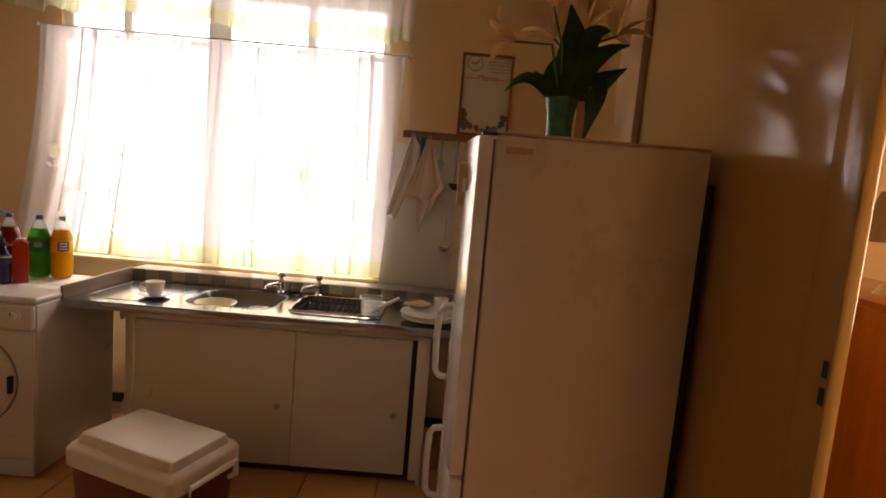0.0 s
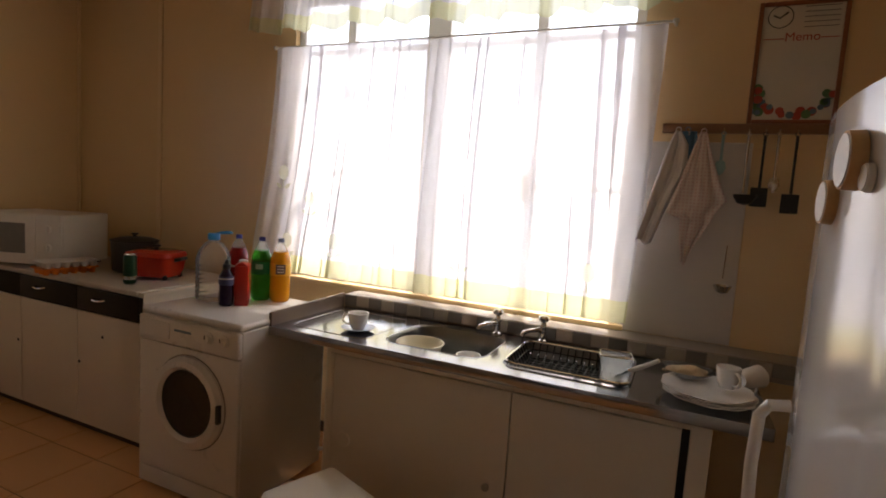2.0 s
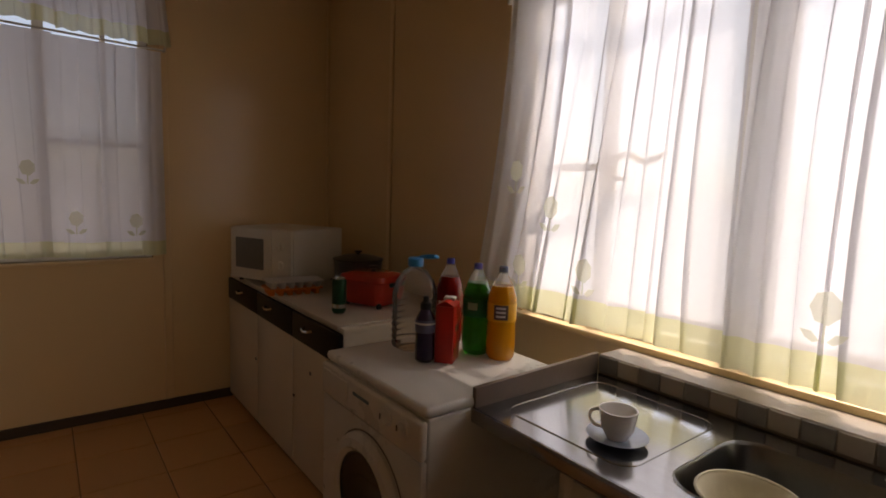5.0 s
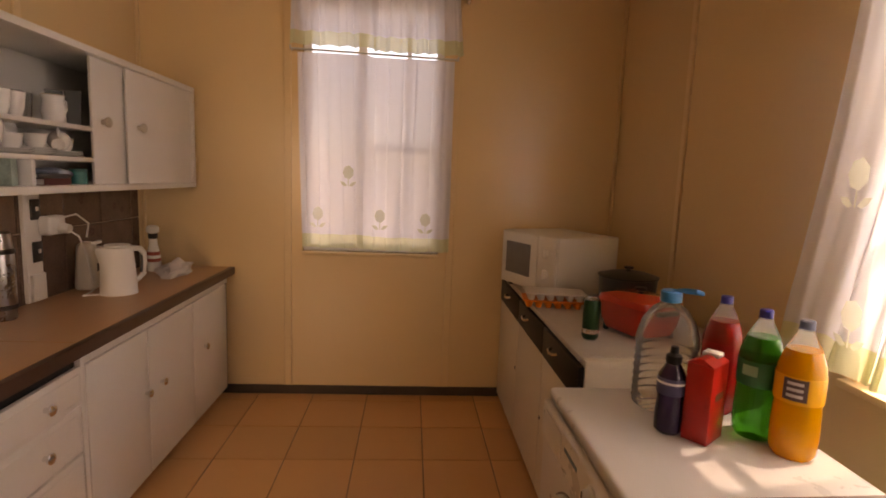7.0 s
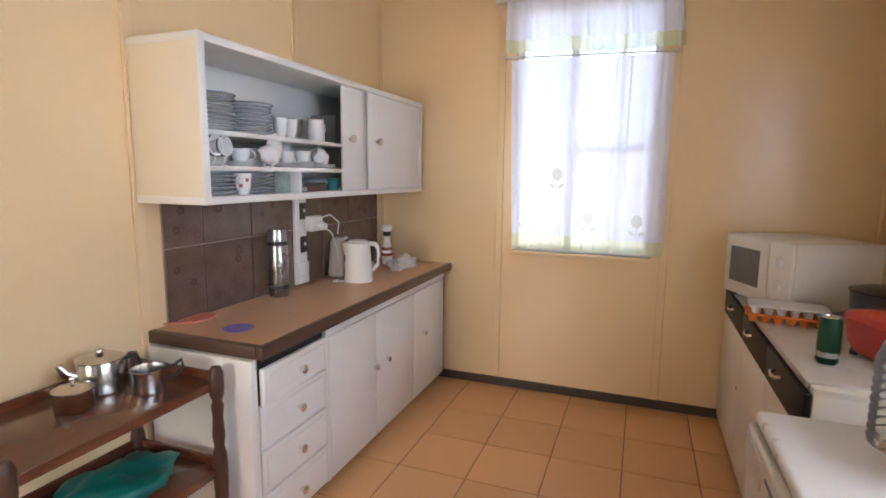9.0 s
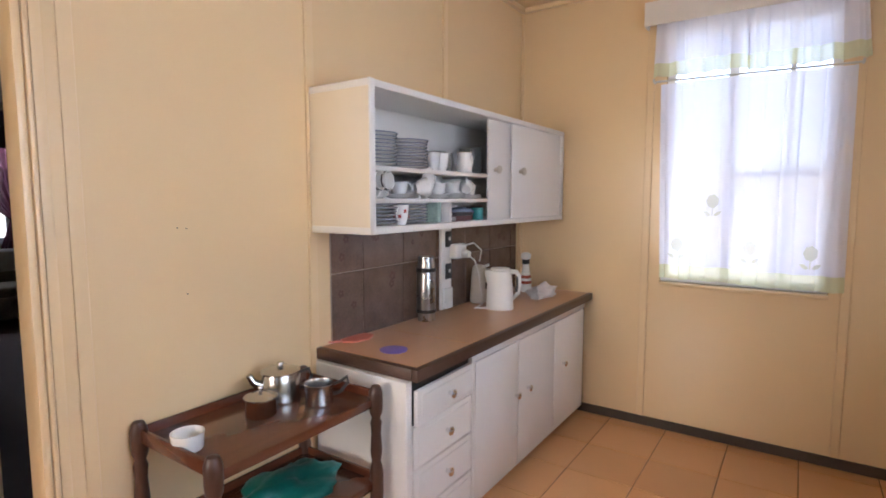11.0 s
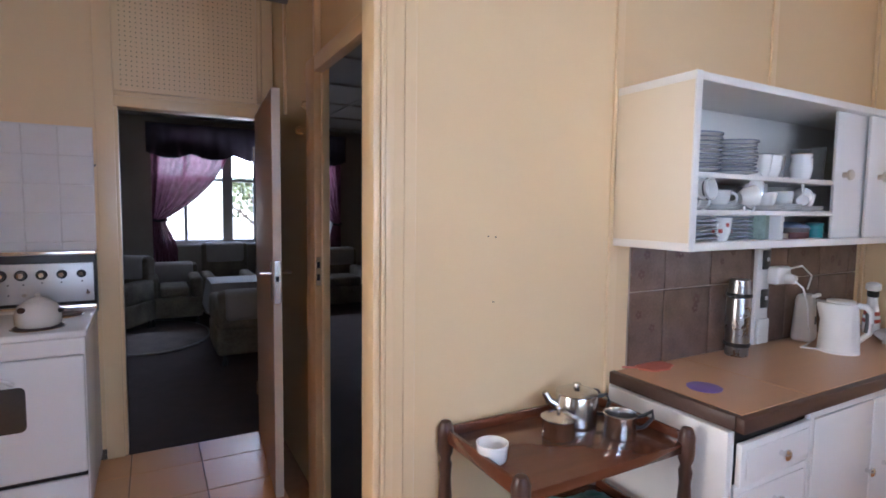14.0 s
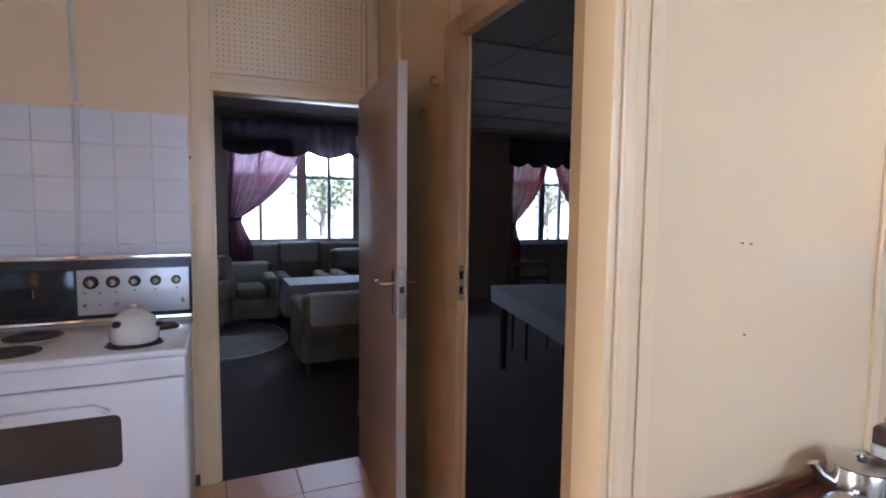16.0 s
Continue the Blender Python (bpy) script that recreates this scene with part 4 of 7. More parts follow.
bmesh.ops.remove_doubles(SCALM, verts=SCALM.verts[:], dist=0.0003)
bmesh.ops.recalc_face_normals(SCALM, faces=SCALM.faces[:])
bmesh.ops.solidify(SCALM, geom=SCALM.faces[:], thickness=0.004)
scallop_me = to_mesh("plate", SCALM, CERAMIC)
for i in range(3):
    p = new("plate", scallop_me)
    p.matrix_world = pose(0.185 + 0.006 * math.sin(i * 2.1), 2.640 + 0.005 * math.cos(i * 1.7), SZ + 0.005 + 0.0115 * i, 1.0 * math.sin(i), 0.8 * math.cos(i), 17 * i)
    tagged(p, "white scalloped china plate stacked at the drainer's end", "plate", "plates on the drainer")
gd = thing("glass_dish", "shallow clear glass dish holding the sponge", "dish", pose(0.120, 2.735, SZ + 0.045))
part("dish", lathe(B(), [(0, 0), (0.055, 0), (0.085, 0.022), (0.088, 0.024), (0.083, 0.024), (0.052, 0.004), (0, 0.004)], 30), CLEARP, gd)
TAN = mat("crumpled_tan_cloth", (0.60, 0.47, 0.30), 0.9, var=0.15, scale=12, bump=0.4)


def crumple(name, label, category, x, y, z, sx, sy, sz, m, seed, sub=3):
    bm = B()
    bmesh.ops.create_icosphere(bm, subdivisions=sub, radius=1.0)
    o = Vector((seed * 3.1, seed * 1.7, seed))
    for v in bm.verts:
        k = 1 + 0.45 * noise.noise(v.co * 1.6 + o) + 0.22 * noise.noise(v.co * 4.5 + o)
        v.co = Vector((v.co.x * sx * k, v.co.y * sy * k, max(-0.35, v.co.z * k) * sz + 0.35 * sz))
    return solo(name, bm, m, label, category, m=pose(x, y, z), sharp=80)


crumple("dish_sponge", "folded tan dish cloth on the plates", "cloth", 0.120, 2.735, SZ + 0.050, 0.062, 0.042, 0.020, TAN, 4)
cup_thing("mug", "white china mug standing on the plates", 0.240, 2.66, SZ + 0.048, 300, 0.038, 0.070)
cup_thing("mug", "white china mug tipped beside the plates", 0.295, 2.80, SZ + 0.044, 40, 0.040, 0.080, tilt=82)

# wall board, hook rail, towels
structure("wall_board", box(B(), -0.165, 0.285, YN - 0.006, YN, 0.88, 1.72, 0.002, 1), mat("white_wall_board", (0.66, 0.62, 0.58), 0.35, var=0.05, scale=3), "white splash board on the wall beside the window", "wall board")
rail = thing("hook_rail", "brown wooden rail with small hooks", "hook rail")
part("rail", box(B(), -0.06, 0.60, YN - 0.022, YN, 1.755, 1.795, 0.004), mat("brown_stained_rail", (0.24, 0.12, 0.06), 0.45, var=0.2, scale=9), rail)
HX = [0.004, 0.045, 0.099, 0.172, 0.262, 0.318, 0.365, 0.425]
for x in HX:
    part("hook", tube(B(), [(x, YN - 0.022, 1.775), (x, YN - 0.045, 1.77)] + arc((x, YN - 0.045, 1.755), 0.015, 90, 270, 6, "yz"), 0.003, 6), CHROME, rail)


def draped(label, rows, m, seed, off, waves=2.2, amp=0.010):
    """A cloth hung from one point. rows: (z, left edge, right edge) from the hook down."""
    rnd = random.Random(seed)
    ph = rnd.uniform(0, 6.28)
    nu, sub = 22, 6
    lines = []
    for (za, la, ra), (zb, lb, rb) in zip(rows, rows[1:]):
        for k in range(sub):
            f = k / sub
            lines.append((za + (zb - za) * f, la + (lb - la) * f, ra + (rb - ra) * f))
    lines.append(rows[-1])
    pts = []
    for k, (z, lft, rgt) in enumerate(lines):
        v = k / (len(lines) - 1)
        for i in range(nu + 1):
            u = i / nu
            d = amp * (0.5 + 0.5 * min(1, 3 * v)) * math.sin(6.28 * waves * u + ph + 0.8 * v) + 0.35 * amp * math.sin(6.28 * waves * 2.3 * u - ph + 2 * v)
            pts.append((lft + (rgt - lft) * u, YN - off - d, z + 0.012 * math.sin(7 * u + ph) * v))
    faces = [(k * (nu + 1) + i, k * (nu + 1) + i + 1, (k + 1) * (nu + 1) + i + 1, (k + 1) * (nu + 1) + i) for k in range(len(lines) - 1) for i in range(nu)]
    me = bpy.data.meshes.new("cloth")
    me.from_pydata(pts, [], faces)
    me.materials.append(m)
    for p in me.polygons:
        p.use_smooth = True
    th = thing("kitchen_towel", label, "towel", group="hung cloths")
    ob = new("cloth", me)
    ob.parent = th
    sol = ob.modifiers.new("thickness", "SOLIDIFY")
    sol.thickness = 0.003
    x = (rows[0][1] + rows[0][2]) / 2
    part("loop", tube(B(), arc((x, YN - off, rows[0][0] + 0.008), 0.010, 0, 330, 10, "xz"), 0.0018, 5, closed=True), m, th)


def check_cloth(name, base, line, scale):
    """Thick cotton with a fine woven check."""
    m = mat(name, base, 0.9, var=0.05, scale=9, bump=0.3, bscale=260)
    N, L = m.node_tree.nodes, m.node_tree.links
    p = N["Principled BSDF"]
    src = p.inputs["Base Color"].links[0].from_socket
    tc, mix = N.new("ShaderNodeTexCoord"), N.new("ShaderNodeMixRGB")
    w = []
    for ax in ("X", "Z"):
        wv = N.new("ShaderNodeTexWave")
        wv.wave_type, wv.bands_direction = "BANDS", ax
        wv.inputs["Scale"].default_value, wv.inputs["Distortion"].default_value = scale, 1.2
        L.new(tc.outputs["Object"], wv.inputs["Vector"])
        w.append(wv)
    mx = N.new("ShaderNodeMath")
    mx.operation = "MULTIPLY"
    L.new(w[0].outputs["Fac"], mx.inputs[0])
    L.new(w[1].outputs["Fac"], mx.inputs[1])
    L.new(mx.outputs[0], mix.inputs["Fac"])
    L.new(src, mix.inputs["Color1"])
    mix.inputs["Color2"].default_value = (*line, 1)
    L.new(mix.outputs["Color"], p.inputs["Base Color"])
    return m


PINKC = check_cloth("pale_pink_check_towel", (0.78, 0.70, 0.68), (0.70, 0.52, 0.50), 22)
WHITEC = mat("white_cotton_towel", (0.80, 0.78, 0.78), 0.9, var=0.05, scale=8, bump=0.3, bscale=220)
BLUEC = mat("blue_cotton_cloth", (0.10, 0.22, 0.36), 0.9, var=0.15, scale=8, bump=0.3, bscale=220)
draped("blue cotton cloth hung behind the towels", [(1.76, 0.005, 0.075), (1.68, 0.0, 0.085), (1.54, -0.01, 0.06), (1.43, 0.0, 0.03)], BLUEC, 33, 0.034, 1.2, 0.006)
draped("white cotton cloth with a long fold hung on the hook rail", [(1.755, -0.006, 0.014), (1.70, -0.025, 0.045), (1.58, -0.055, 0.050), (1.50, -0.075, 0.012), (1.40, -0.095, -0.02), (1.285, -0.125, -0.055)], WHITEC, 31, 0.062, 1.6)
draped("pale pink checked towel hung by its corner", [(1.75, 0.088, 0.110), (1.66, 0.060, 0.140), (1.56, 0.032, 0.175), (1.475, 0.005, 0.212), (1.415, -0.008, 0.170), (1.39, 0.045, 0.165), (1.30, 0.050, 0.120), (1.215, 0.064, 0.082)], PINKC, 32, 0.062, 2.0)


def utensil(name, label, x, z1, ln, m, head):
    u = thing(name, label, "utensil", group="hung utensils")
    y = YN - 0.060
    part("handle", tube(B(), [(x, y, z1), (x, y, z1 - ln * 0.7), (x, y - 0.004, z1 - ln)], [0.006, 0.005, 0.006], 8), m, u)
    part("hanging_ring", tube(B(), arc((x, y, z1 + 0.008), 0.008, 0, 330, 10, "xz"), 0.002, 5, closed=True), m, u)
    if head == "ladle":
        part("bowl", lathe(B(), [(0, -0.036), (0.024, -0.029), (0.040, -0.006), (0.042, 0.006), (0.039, 0.006), (0.021, -0.025), (0, -0.031)], 18, (x + 0.008, y - 0.016, z1 - ln - 0.012)), BLACK, u, "black ladle bowl")
    elif head == "blade":
        part("blade", box(B(), x - 0.03, x + 0.03, y - 0.003, y + 0.001, z1 - ln - 0.075, z1 - ln, 0.0015, 1), m, u)
    else:
        part("spoon", lathe(B(), [(0, -0.034), (0.012, -0.026), (0.021, -0.004), (0.016, 0.02), (0, 0.03)], 14, (x, y, z1 - ln - 0.024), m=Matrix.Translation((0, y * 0.75, 0)) @ Matrix.Diagonal((1, 0.25, 1, 1))), m, u)


TURQ = mat("pale_turquoise_plastic", (0.28, 0.45, 0.47), 0.4, var=0.08)
utensil("serving_spoon", "small spoon with a turquoise handle hung on the rail", 0.172, 1.74, 0.10, TURQ, "spoon")
utensil("ladle", "steel-handled ladle with a black bowl hung on the rail", 0.262, 1.74, 0.225, STEEL, "ladle")
utensil("spatula", "black turner with a wide blade hung on the rail", 0.318, 1.74, 0.20, BLACK, "blade")
utensil("serving_spoon", "steel serving spoon hung on the rail", 0.365, 1.74, 0.16, STEEL, "spoon")
utensil("spatula", "dark slotted turner hung on the rail", 0.425, 1.74, 0.22, BLACK, "blade")
sv = thing("sieve", "small steel strainer hung low on the wall", "strainer")
part("wire_handle", tube(B(), [(0.235, YN - 0.012, 1.30), (0.232, YN - 0.014, 1.16)], 0.0025, 6), STEEL, sv)
part("cup", lathe(B(), [(0, -0.035), (0.022, -0.028), (0.036, 0), (0.034, 0), (0.02, -0.025), (0, -0.031)], 16, (0.232, YN - 0.045, 1.135)), STEEL, sv)

# memo board
mb = thing("memo_board", "white memo board in a red-brown frame with painted flowers", "memo board")
REDWOOD = mat("red_brown_picture_frame", (0.26, 0.09, 0.04), 0.35, var=0.2, scale=12)
MEMOW = mat("white_memo_face", (0.66, 0.64, 0.58), 0.25, var=0.04, scale=4)
INK = mat("dark_print", (0.08, 0.08, 0.07), 0.6, var=0.1)
REDINK = mat("red_print", (0.42, 0.07, 0.05), 0.5, var=0.15, scale=30)
GREENINK = mat("green_print", (0.08, 0.20, 0.08), 0.5, var=0.2, scale=30)
BLUEINK = mat("blue_grey_print", (0.12, 0.20, 0.26), 0.5, var=0.2, scale=30)
mx0, mx1, mz0, mz1 = 0.250, 0.548, 1.795, 2.262
for a, b, c, d in ((mx0, mx0 + 0.016, mz0, mz1), (mx1 - 0.016, mx1, mz0, mz1), (mx0 + 0.016, mx1 - 0.016, mz0, mz0 + 0.016), (mx0 + 0.016, mx1 - 0.016, mz1 - 0.016, mz1)):
    part("frame", box(B(), a, b, YN - 0.022, YN - 0.001, c, d, 0.004), REDWOOD, mb)
fy = YN - 0.012
part("face", box(B(), mx0 + 0.014, mx1 - 0.014, fy, YN - 0.001, mz0 + 0.014, mz1 - 0.014), MEMOW, mb)
bm = tube(B(), arc((0.325, fy - 0.001, 2.205), 0.042, 0, 345, 23, "xz"), 0.002, 5, closed=True)
tube(bm, [(0.300, fy - 0.001, 2.212), (0.322, fy - 0.001, 2.200), (0.350, fy - 0.001, 2.222)], 0.0035, 5)
part("clock_print", bm, INK, mb)
bm = B()
for i in range(5):
    box(bm, 0.405, 0.518, fy - 0.002, fy, 2.238 - 0.019 * i, 2.240 - 0.019 * i)
part("ruled_lines", bm, INK, mb)
txt = bpy.data.curves.new("memo_word", "FONT")
txt.body, txt.size, txt.extrude, txt.align_x = "Memo", 0.046, 0.0006, "CENTER"
to = bpy.data.objects.new("memo_word", txt)
scene.collection.objects.link(to)
bpy.context.view_layer.update()
tm = bpy.data.meshes.new_from_object(to.evaluated_get(bpy.context.evaluated_depsgraph_get()))
bpy.data.objects.remove(to)
tm.materials.append(REDINK)
w_ = new("lettering", tm)
w_.parent, w_.matrix_local = mb, pose(0.405, fy - 0.002, 2.112, 90, 0, 0)
part("underline", box(B(), 0.275, 0.345, fy - 0.002, fy, 2.120, 2.123), REDINK, mb)
part("underline", box(B(), 0.465, 0.525, fy - 0.002, fy, 2.120, 2.123), REDINK, mb)
rnd = random.Random(5)
for i in range(34):
    s = rnd.random()
    if i < 20:
        x, z = mx0 + 0.03 + 0.238 * s, mz0 + 0.028 + 0.05 * abs(2 * s - 1) ** 2 + rnd.uniform(0, 0.02)
    else:
        x = rnd.choice((mx0 + 0.03, mx1 - 0.03)) + rnd.uniform(-0.012, 0.012)
        z = mz0 + 0.03 + 0.11 * s
    m_ = rnd.choice((REDINK, REDINK, GREENINK, BLUEINK))
    part("painted_flower", cyl(B(), (x, fy + 0.001, z), (x, fy - 0.0015 - 0.0002 * (i % 7), z), rnd.uniform(0.010, 0.019), segs=9), m_, mb)

# ---- washing machine ----
wm = thing("washing_machine", "white front-loading washing machine", "washing machine")
wx0, wx1, wy0, wy1, wz = -2.135, -1.535, 2.325, 2.90, 0.845
WMGREY = mat("washer_white_enamel", (0.70, 0.68, 0.64), 0.28, var=0.01, scale=3)
part("body", box(B(), wx0, wx1, wy0 + 0.02, wy1, 0.02, wz - 0.03, 0.010, 3), WMGREY, wm)
part("top", box(B(), wx0 - 0.003, wx1 + 0.003, wy0 + 0.012, wy1, wz - 0.032, wz, 0.014, 3), WMGREY, wm)
part("control_panel", box(B(), wx0, wx1, wy0 - 0.004, wy0 + 0.022, 0.700, wz - 0.035, 0.010, 3), WMGREY, wm)
part("front_panel", box(B(), wx0, wx1, wy0 + 0.002, wy0 + 0.022, 0.105, 0.696, 0.006, 2), WMGREY, wm)
part("kick_flap", box(B(), wx0, wx1, wy0 + 0.004, wy0 + 0.022, 0.022, 0.100, 0.004, 2), WMGREY, wm)
part("detergent_drawer", box(B(), wx0 + 0.02, wx0 + 0.20, wy0 - 0.010, wy0, 0.722, 0.795, 0.006, 2), WMGREY, wm)
part("brand_bar", box(B(), wx0 + 0.23, wx0 + 0.33, wy0 - 0.0055, wy0 - 0.003, 0.765, 0.775), BLUEINK, wm)
face = Matrix.Translation((-1.812, wy0 + 0.002, 0.462)) @ Vector((0, -1, 0)).to_track_quat("Z", "Y").to_matrix().to_4x4()
# grey ring paints the shade that the raised door leaves round itself
part("door_shade_line", lathe(B(), [(0.206, 0.0005), (0.206, 0.002), (0.212, 0.002), (0.212, 0.0005)], 48, m=face), mat("ring_shade_grey", (0.22, 0.20, 0.18), 0.6), wm, "grey painted shade line round the porthole")
drm = part("door_ring", lathe(B(), [(0.205, 0), (0.205, 0.012), (0.190, 0.030), (0.165, 0.034), (0.150, 0.022), (0.146, 0.004)], 48, m=face), WMGREY, wm, "white round porthole ring")
part("porthole_glass", lathe(B(), [(0.147, 0.006), (0.146, 0.016), (0.10, 0.010), (0.05, 0.002), (0, 0.0)], 40, m=face), mat("dark_porthole_glass", (0.012, 0.012, 0.014), 0.06, var=0.2, scale=6), drm, "dark glass")
part("seal", lathe(B(), [(0.152, 0.018), (0.148, 0.021), (0.143, 0.016)], 40, m=face), BLACK, drm)
part("latch", box(B(), -1.625, -1.608, wy0 - 0.034, wy0 - 0.012, 0.42, 0.50, 0.004), BLACK, drm)
for x in (-1.700, -1.612):
    mm = Matrix.Translation((x, wy0 - 0.004, 0.768)) @ Vector((0, -1, 0)).to_track_quat("Z", "Y").to_matrix().to_4x4()
    k = part("dial", lathe(B(), [(0, 0), (0.027, 0), (0.026, 0.006), (0.019, 0.008), (0.017, 0.022), (0, 0.023)], 20, m=mm), WMGREY, wm)
    part("pointer", box(B(), x - 0.002, x + 0.002, wy0 - 0.029, wy0 - 0.027, 0.768, 0.784), INK, k)
for x in (wx0 + 0.05, wx1 - 0.05):
    for y in (wy0 + 0.07, wy1 - 0.06):
        part("foot", cyl(B(), (x, y, 0), (x, y, 0.022), 0.018, segs=12), BLACK, wm)
part("hose", tube(B(), [(wx1 + 0.03, wy1 + 0.02, 0.62), (wx1 + 0.07, wy1 - 0.06, 0.72), (wx1 + 0.10, wy1 - 0.02, 0.60), (wx1 + 0.08, wy1 + 0.05, 0.25), (wx1 + 0.05, wy1 - 0.01, 0.10), (wx1 - 0.02, wy1 - 0.01, 0.08)], 0.012, 8), PLASTIC, wm, "pale drain hose")

# bottles on the washing machine


def drink(label, x, y, liquid, label_m, cap_m, r=0.050, h=0.318, fill=1.0, bars=True):
    b = thing("soda_bottle", label, "bottle", pose(x, y, wz), "bottles on the washing machine")
    prof = [(0, 0.012), (r * 0.45, 0.004), (r * 0.8, 0.0), (r * 0.97, 0.014), (r, 0.05), (r * 0.97, h * 0.36), (r * 0.94, h * 0.40), (r, h * 0.45), (r, h * 0.60), (r * 0.95, h * 0.68), (r * 0.72, h * 0.79), (r * 0.42, h * 0.88), (0.0135, h * 0.93)]
    zf = h * fill
    full = [p for p in prof if p[1] <= zf]
    r_at = full[-1][0]
    part("filled_bottle", lathe(B(), full + [(0, full[-1][1] + 0.001)], 28), liquid, b)
    rest = [full[-1]] + [p for p in prof if p[1] > zf] + [(0.0135, h * 0.955)]
    if len(rest) > 1:
        part("clear_neck", lathe(B(), [(a + 0.0003, z + 0.0005) for a, z in rest], 24), CLEARP, b)
    part("neck_ring", lathe(B(), [(0.0135, h * 0.925), (0.017, h * 0.928), (0.017, h * 0.938), (0.0135, h * 0.94)], 18), CLEARP, b)
    part("cap", lathe(B(), [(0, h), (0.013, h), (0.0155, h - 0.003), (0.0155, h - 0.020), (0.013, h - 0.020)], 20), cap_m, b)
    if label_m:
        part("label", lathe(B(), [(r * 1.004, h * 0.42), (r * 1.012, h * 0.45), (r * 1.012, h * 0.60), (r * 1.004, h * 0.615)], 28), label_m, b)
    return b


def liquid(name, colour, tr=0.35, rough=0.08):
    m = mat(name, colour, rough, var=0.08, scale=6, rvar=0.03, coat=0.4)
    m.node_tree.nodes["Principled BSDF"].inputs["Transmission Weight"].default_value = tr
    m.node_tree.nodes["Principled BSDF"].inputs["IOR"].default_value = 1.33
    return m


ORANGE = liquid("cloudy_orange_soda", (0.90, 0.38, 0.01), 0.25)
GREEN = liquid("clear_green_soda", (0.02, 0.42, 0.03), 0.75)
RED = liquid("clear_red_soda", (0.45, 0.015, 0.01), 0.35)
CAPB = mat("dark_blue_cap", (0.03, 0.03, 0.25), 0.4, var=0.05)
CAPG = mat("grey_blue_cap", (0.10, 0.13, 0.22), 0.4, var=0.05)
LORANGE = mat("orange_yellow_film_label", (0.85, 0.42, 0.03), 0.25, var=0.08, scale=20)
LGREEN = mat("dark_green_film_label", (0.01, 0.16, 0.06), 0.25, var=0.15, scale=20)
LRED = mat("dark_red_film_label", (0.35, 0.01, 0.01), 0.25, var=0.2, scale=20)
BADGE = mat("dark_badge_print", (0.10, 0.06, 0.05), 0.4, var=0.3, scale=40)
OC, GC, RC = (-1.755, 2.805), (-1.85, 2.775), (-1.995, 2.765)
b_ = drink("two-litre bottle of orange soda, grey-blue cap", *OC, ORANGE, LORANGE, CAPG, fill=0.80)


def badge(parent, r, z0, z1, a0, a1, m, nm="badge"):
    bm = B()
    n = 8
    lo = [bm.verts.new((r * math.cos(radians(a0 + (a1 - a0) * i / n)), r * math.sin(radians(a0 + (a1 - a0) * i / n)), z0)) for i in range(n + 1)]
    hi = [bm.verts.new((v.co.x, v.co.y, z1)) for v in lo]
    for i in range(n):
        bm.faces.new((lo[i], lo[i + 1], hi[i + 1], hi[i]))
    part(nm, bm, m, parent)


badge(b_, 0.0512, 0.142, 0.192, -75, -20, BADGE)
for i in range(3):
    badge(b_, 0.0518, 0.150 + 0.014 * i, 0.157 + 0.014 * i, -66, -30, PLASTIC, "print_bar")
b_ = drink("two-litre bottle of green soda, dark blue cap", *GC, GREEN, LGREEN, CAPB, fill=0.80)
badge(b_, 0.0512, 0.16, 0.185, -80, -40, mat("pale_green_print", (0.25, 0.5, 0.3), 0.4), "print_bar")
b_ = drink("two-litre bottle of red soda, dark blue cap", *RC, RED, LRED, CAPB, fill=0.80)
badge(b_, 0.0512, 0.155, 0.165, -90, -25, mat("pale_print", (0.7, 0.6, 0.5), 0.5), "print_bar")
# five-litre water bottle
bw = thing("water_bottle", "clear five-litre water bottle with blue cap and handle", "bottle", pose(-2.005, 2.615, wz))
WATERP = film("clear_ribbed_water_bottle", (0.95, 0.93, 0.89), 0.84, 0.22)
prof = [(0, 0.006), (0.06, 0.0), (0.078, 0.012)]
for i in range(7):
    z = 0.025 + 0.022 * i
    prof += [(0.081, z), (0.075, z + 0.008), (0.081, z + 0.016)]
prof += [(0.082, 0.185), (0.080, 0.205), (0.068, 0.245), (0.045, 0.278), (0.024, 0.294), (0.0235, 0.302)]
part("bottle", lathe(B(), prof, 32), WATERP, bw)
CYAN = mat("bright_blue_plastic", (0.02, 0.28, 0.62), 0.35, var=0.05)
part("cap", lathe(B(), [(0.024, 0.296), (0.028, 0.298), (0.028, 0.324), (0.024, 0.328), (0, 0.329)], 22), CYAN, bw)
part("handle", tube(B(), [(0.01, 0, 0.326), (0.03, 0.02, 0.334), (0.065, 0.035, 0.338), (0.07, 0.045, 0.334), (0.03, 0.04, 0.329), (0.0, 0.02, 0.327)], 0.006, 8), CYAN, bw)
# small dark bottle and red carton
PURP = liquid("dark_purple_drink", (0.03, 0.015, 0.05), 0.1)
bs = thing("sports_bottle", "small bottle of dark purple drink with black cap", "bottle", pose(-1.862, 2.562, wz))
part("bottle", lathe(B(), [(0, 0.004), (0.026, 0), (0.033, 0.008), (0.034, 0.05), (0.031, 0.085), (0.033, 0.12), (0.032, 0.145), (0.020, 0.168), (0.015, 0.178), (0, 0.179)], 24), PURP, bs)
part("label", lathe(B(), [(0.0328, 0.10), (0.0342, 0.104), (0.0342, 0.138), (0.0328, 0.142)], 24), mat("navy_label", (0.05, 0.05, 0.12), 0.35, var=0.3, scale=40), bs)
part("band", lathe(B(), [(0.0346, 0.128), (0.0349, 0.131), (0.0346, 0.134)], 24), PLASTIC, bs)
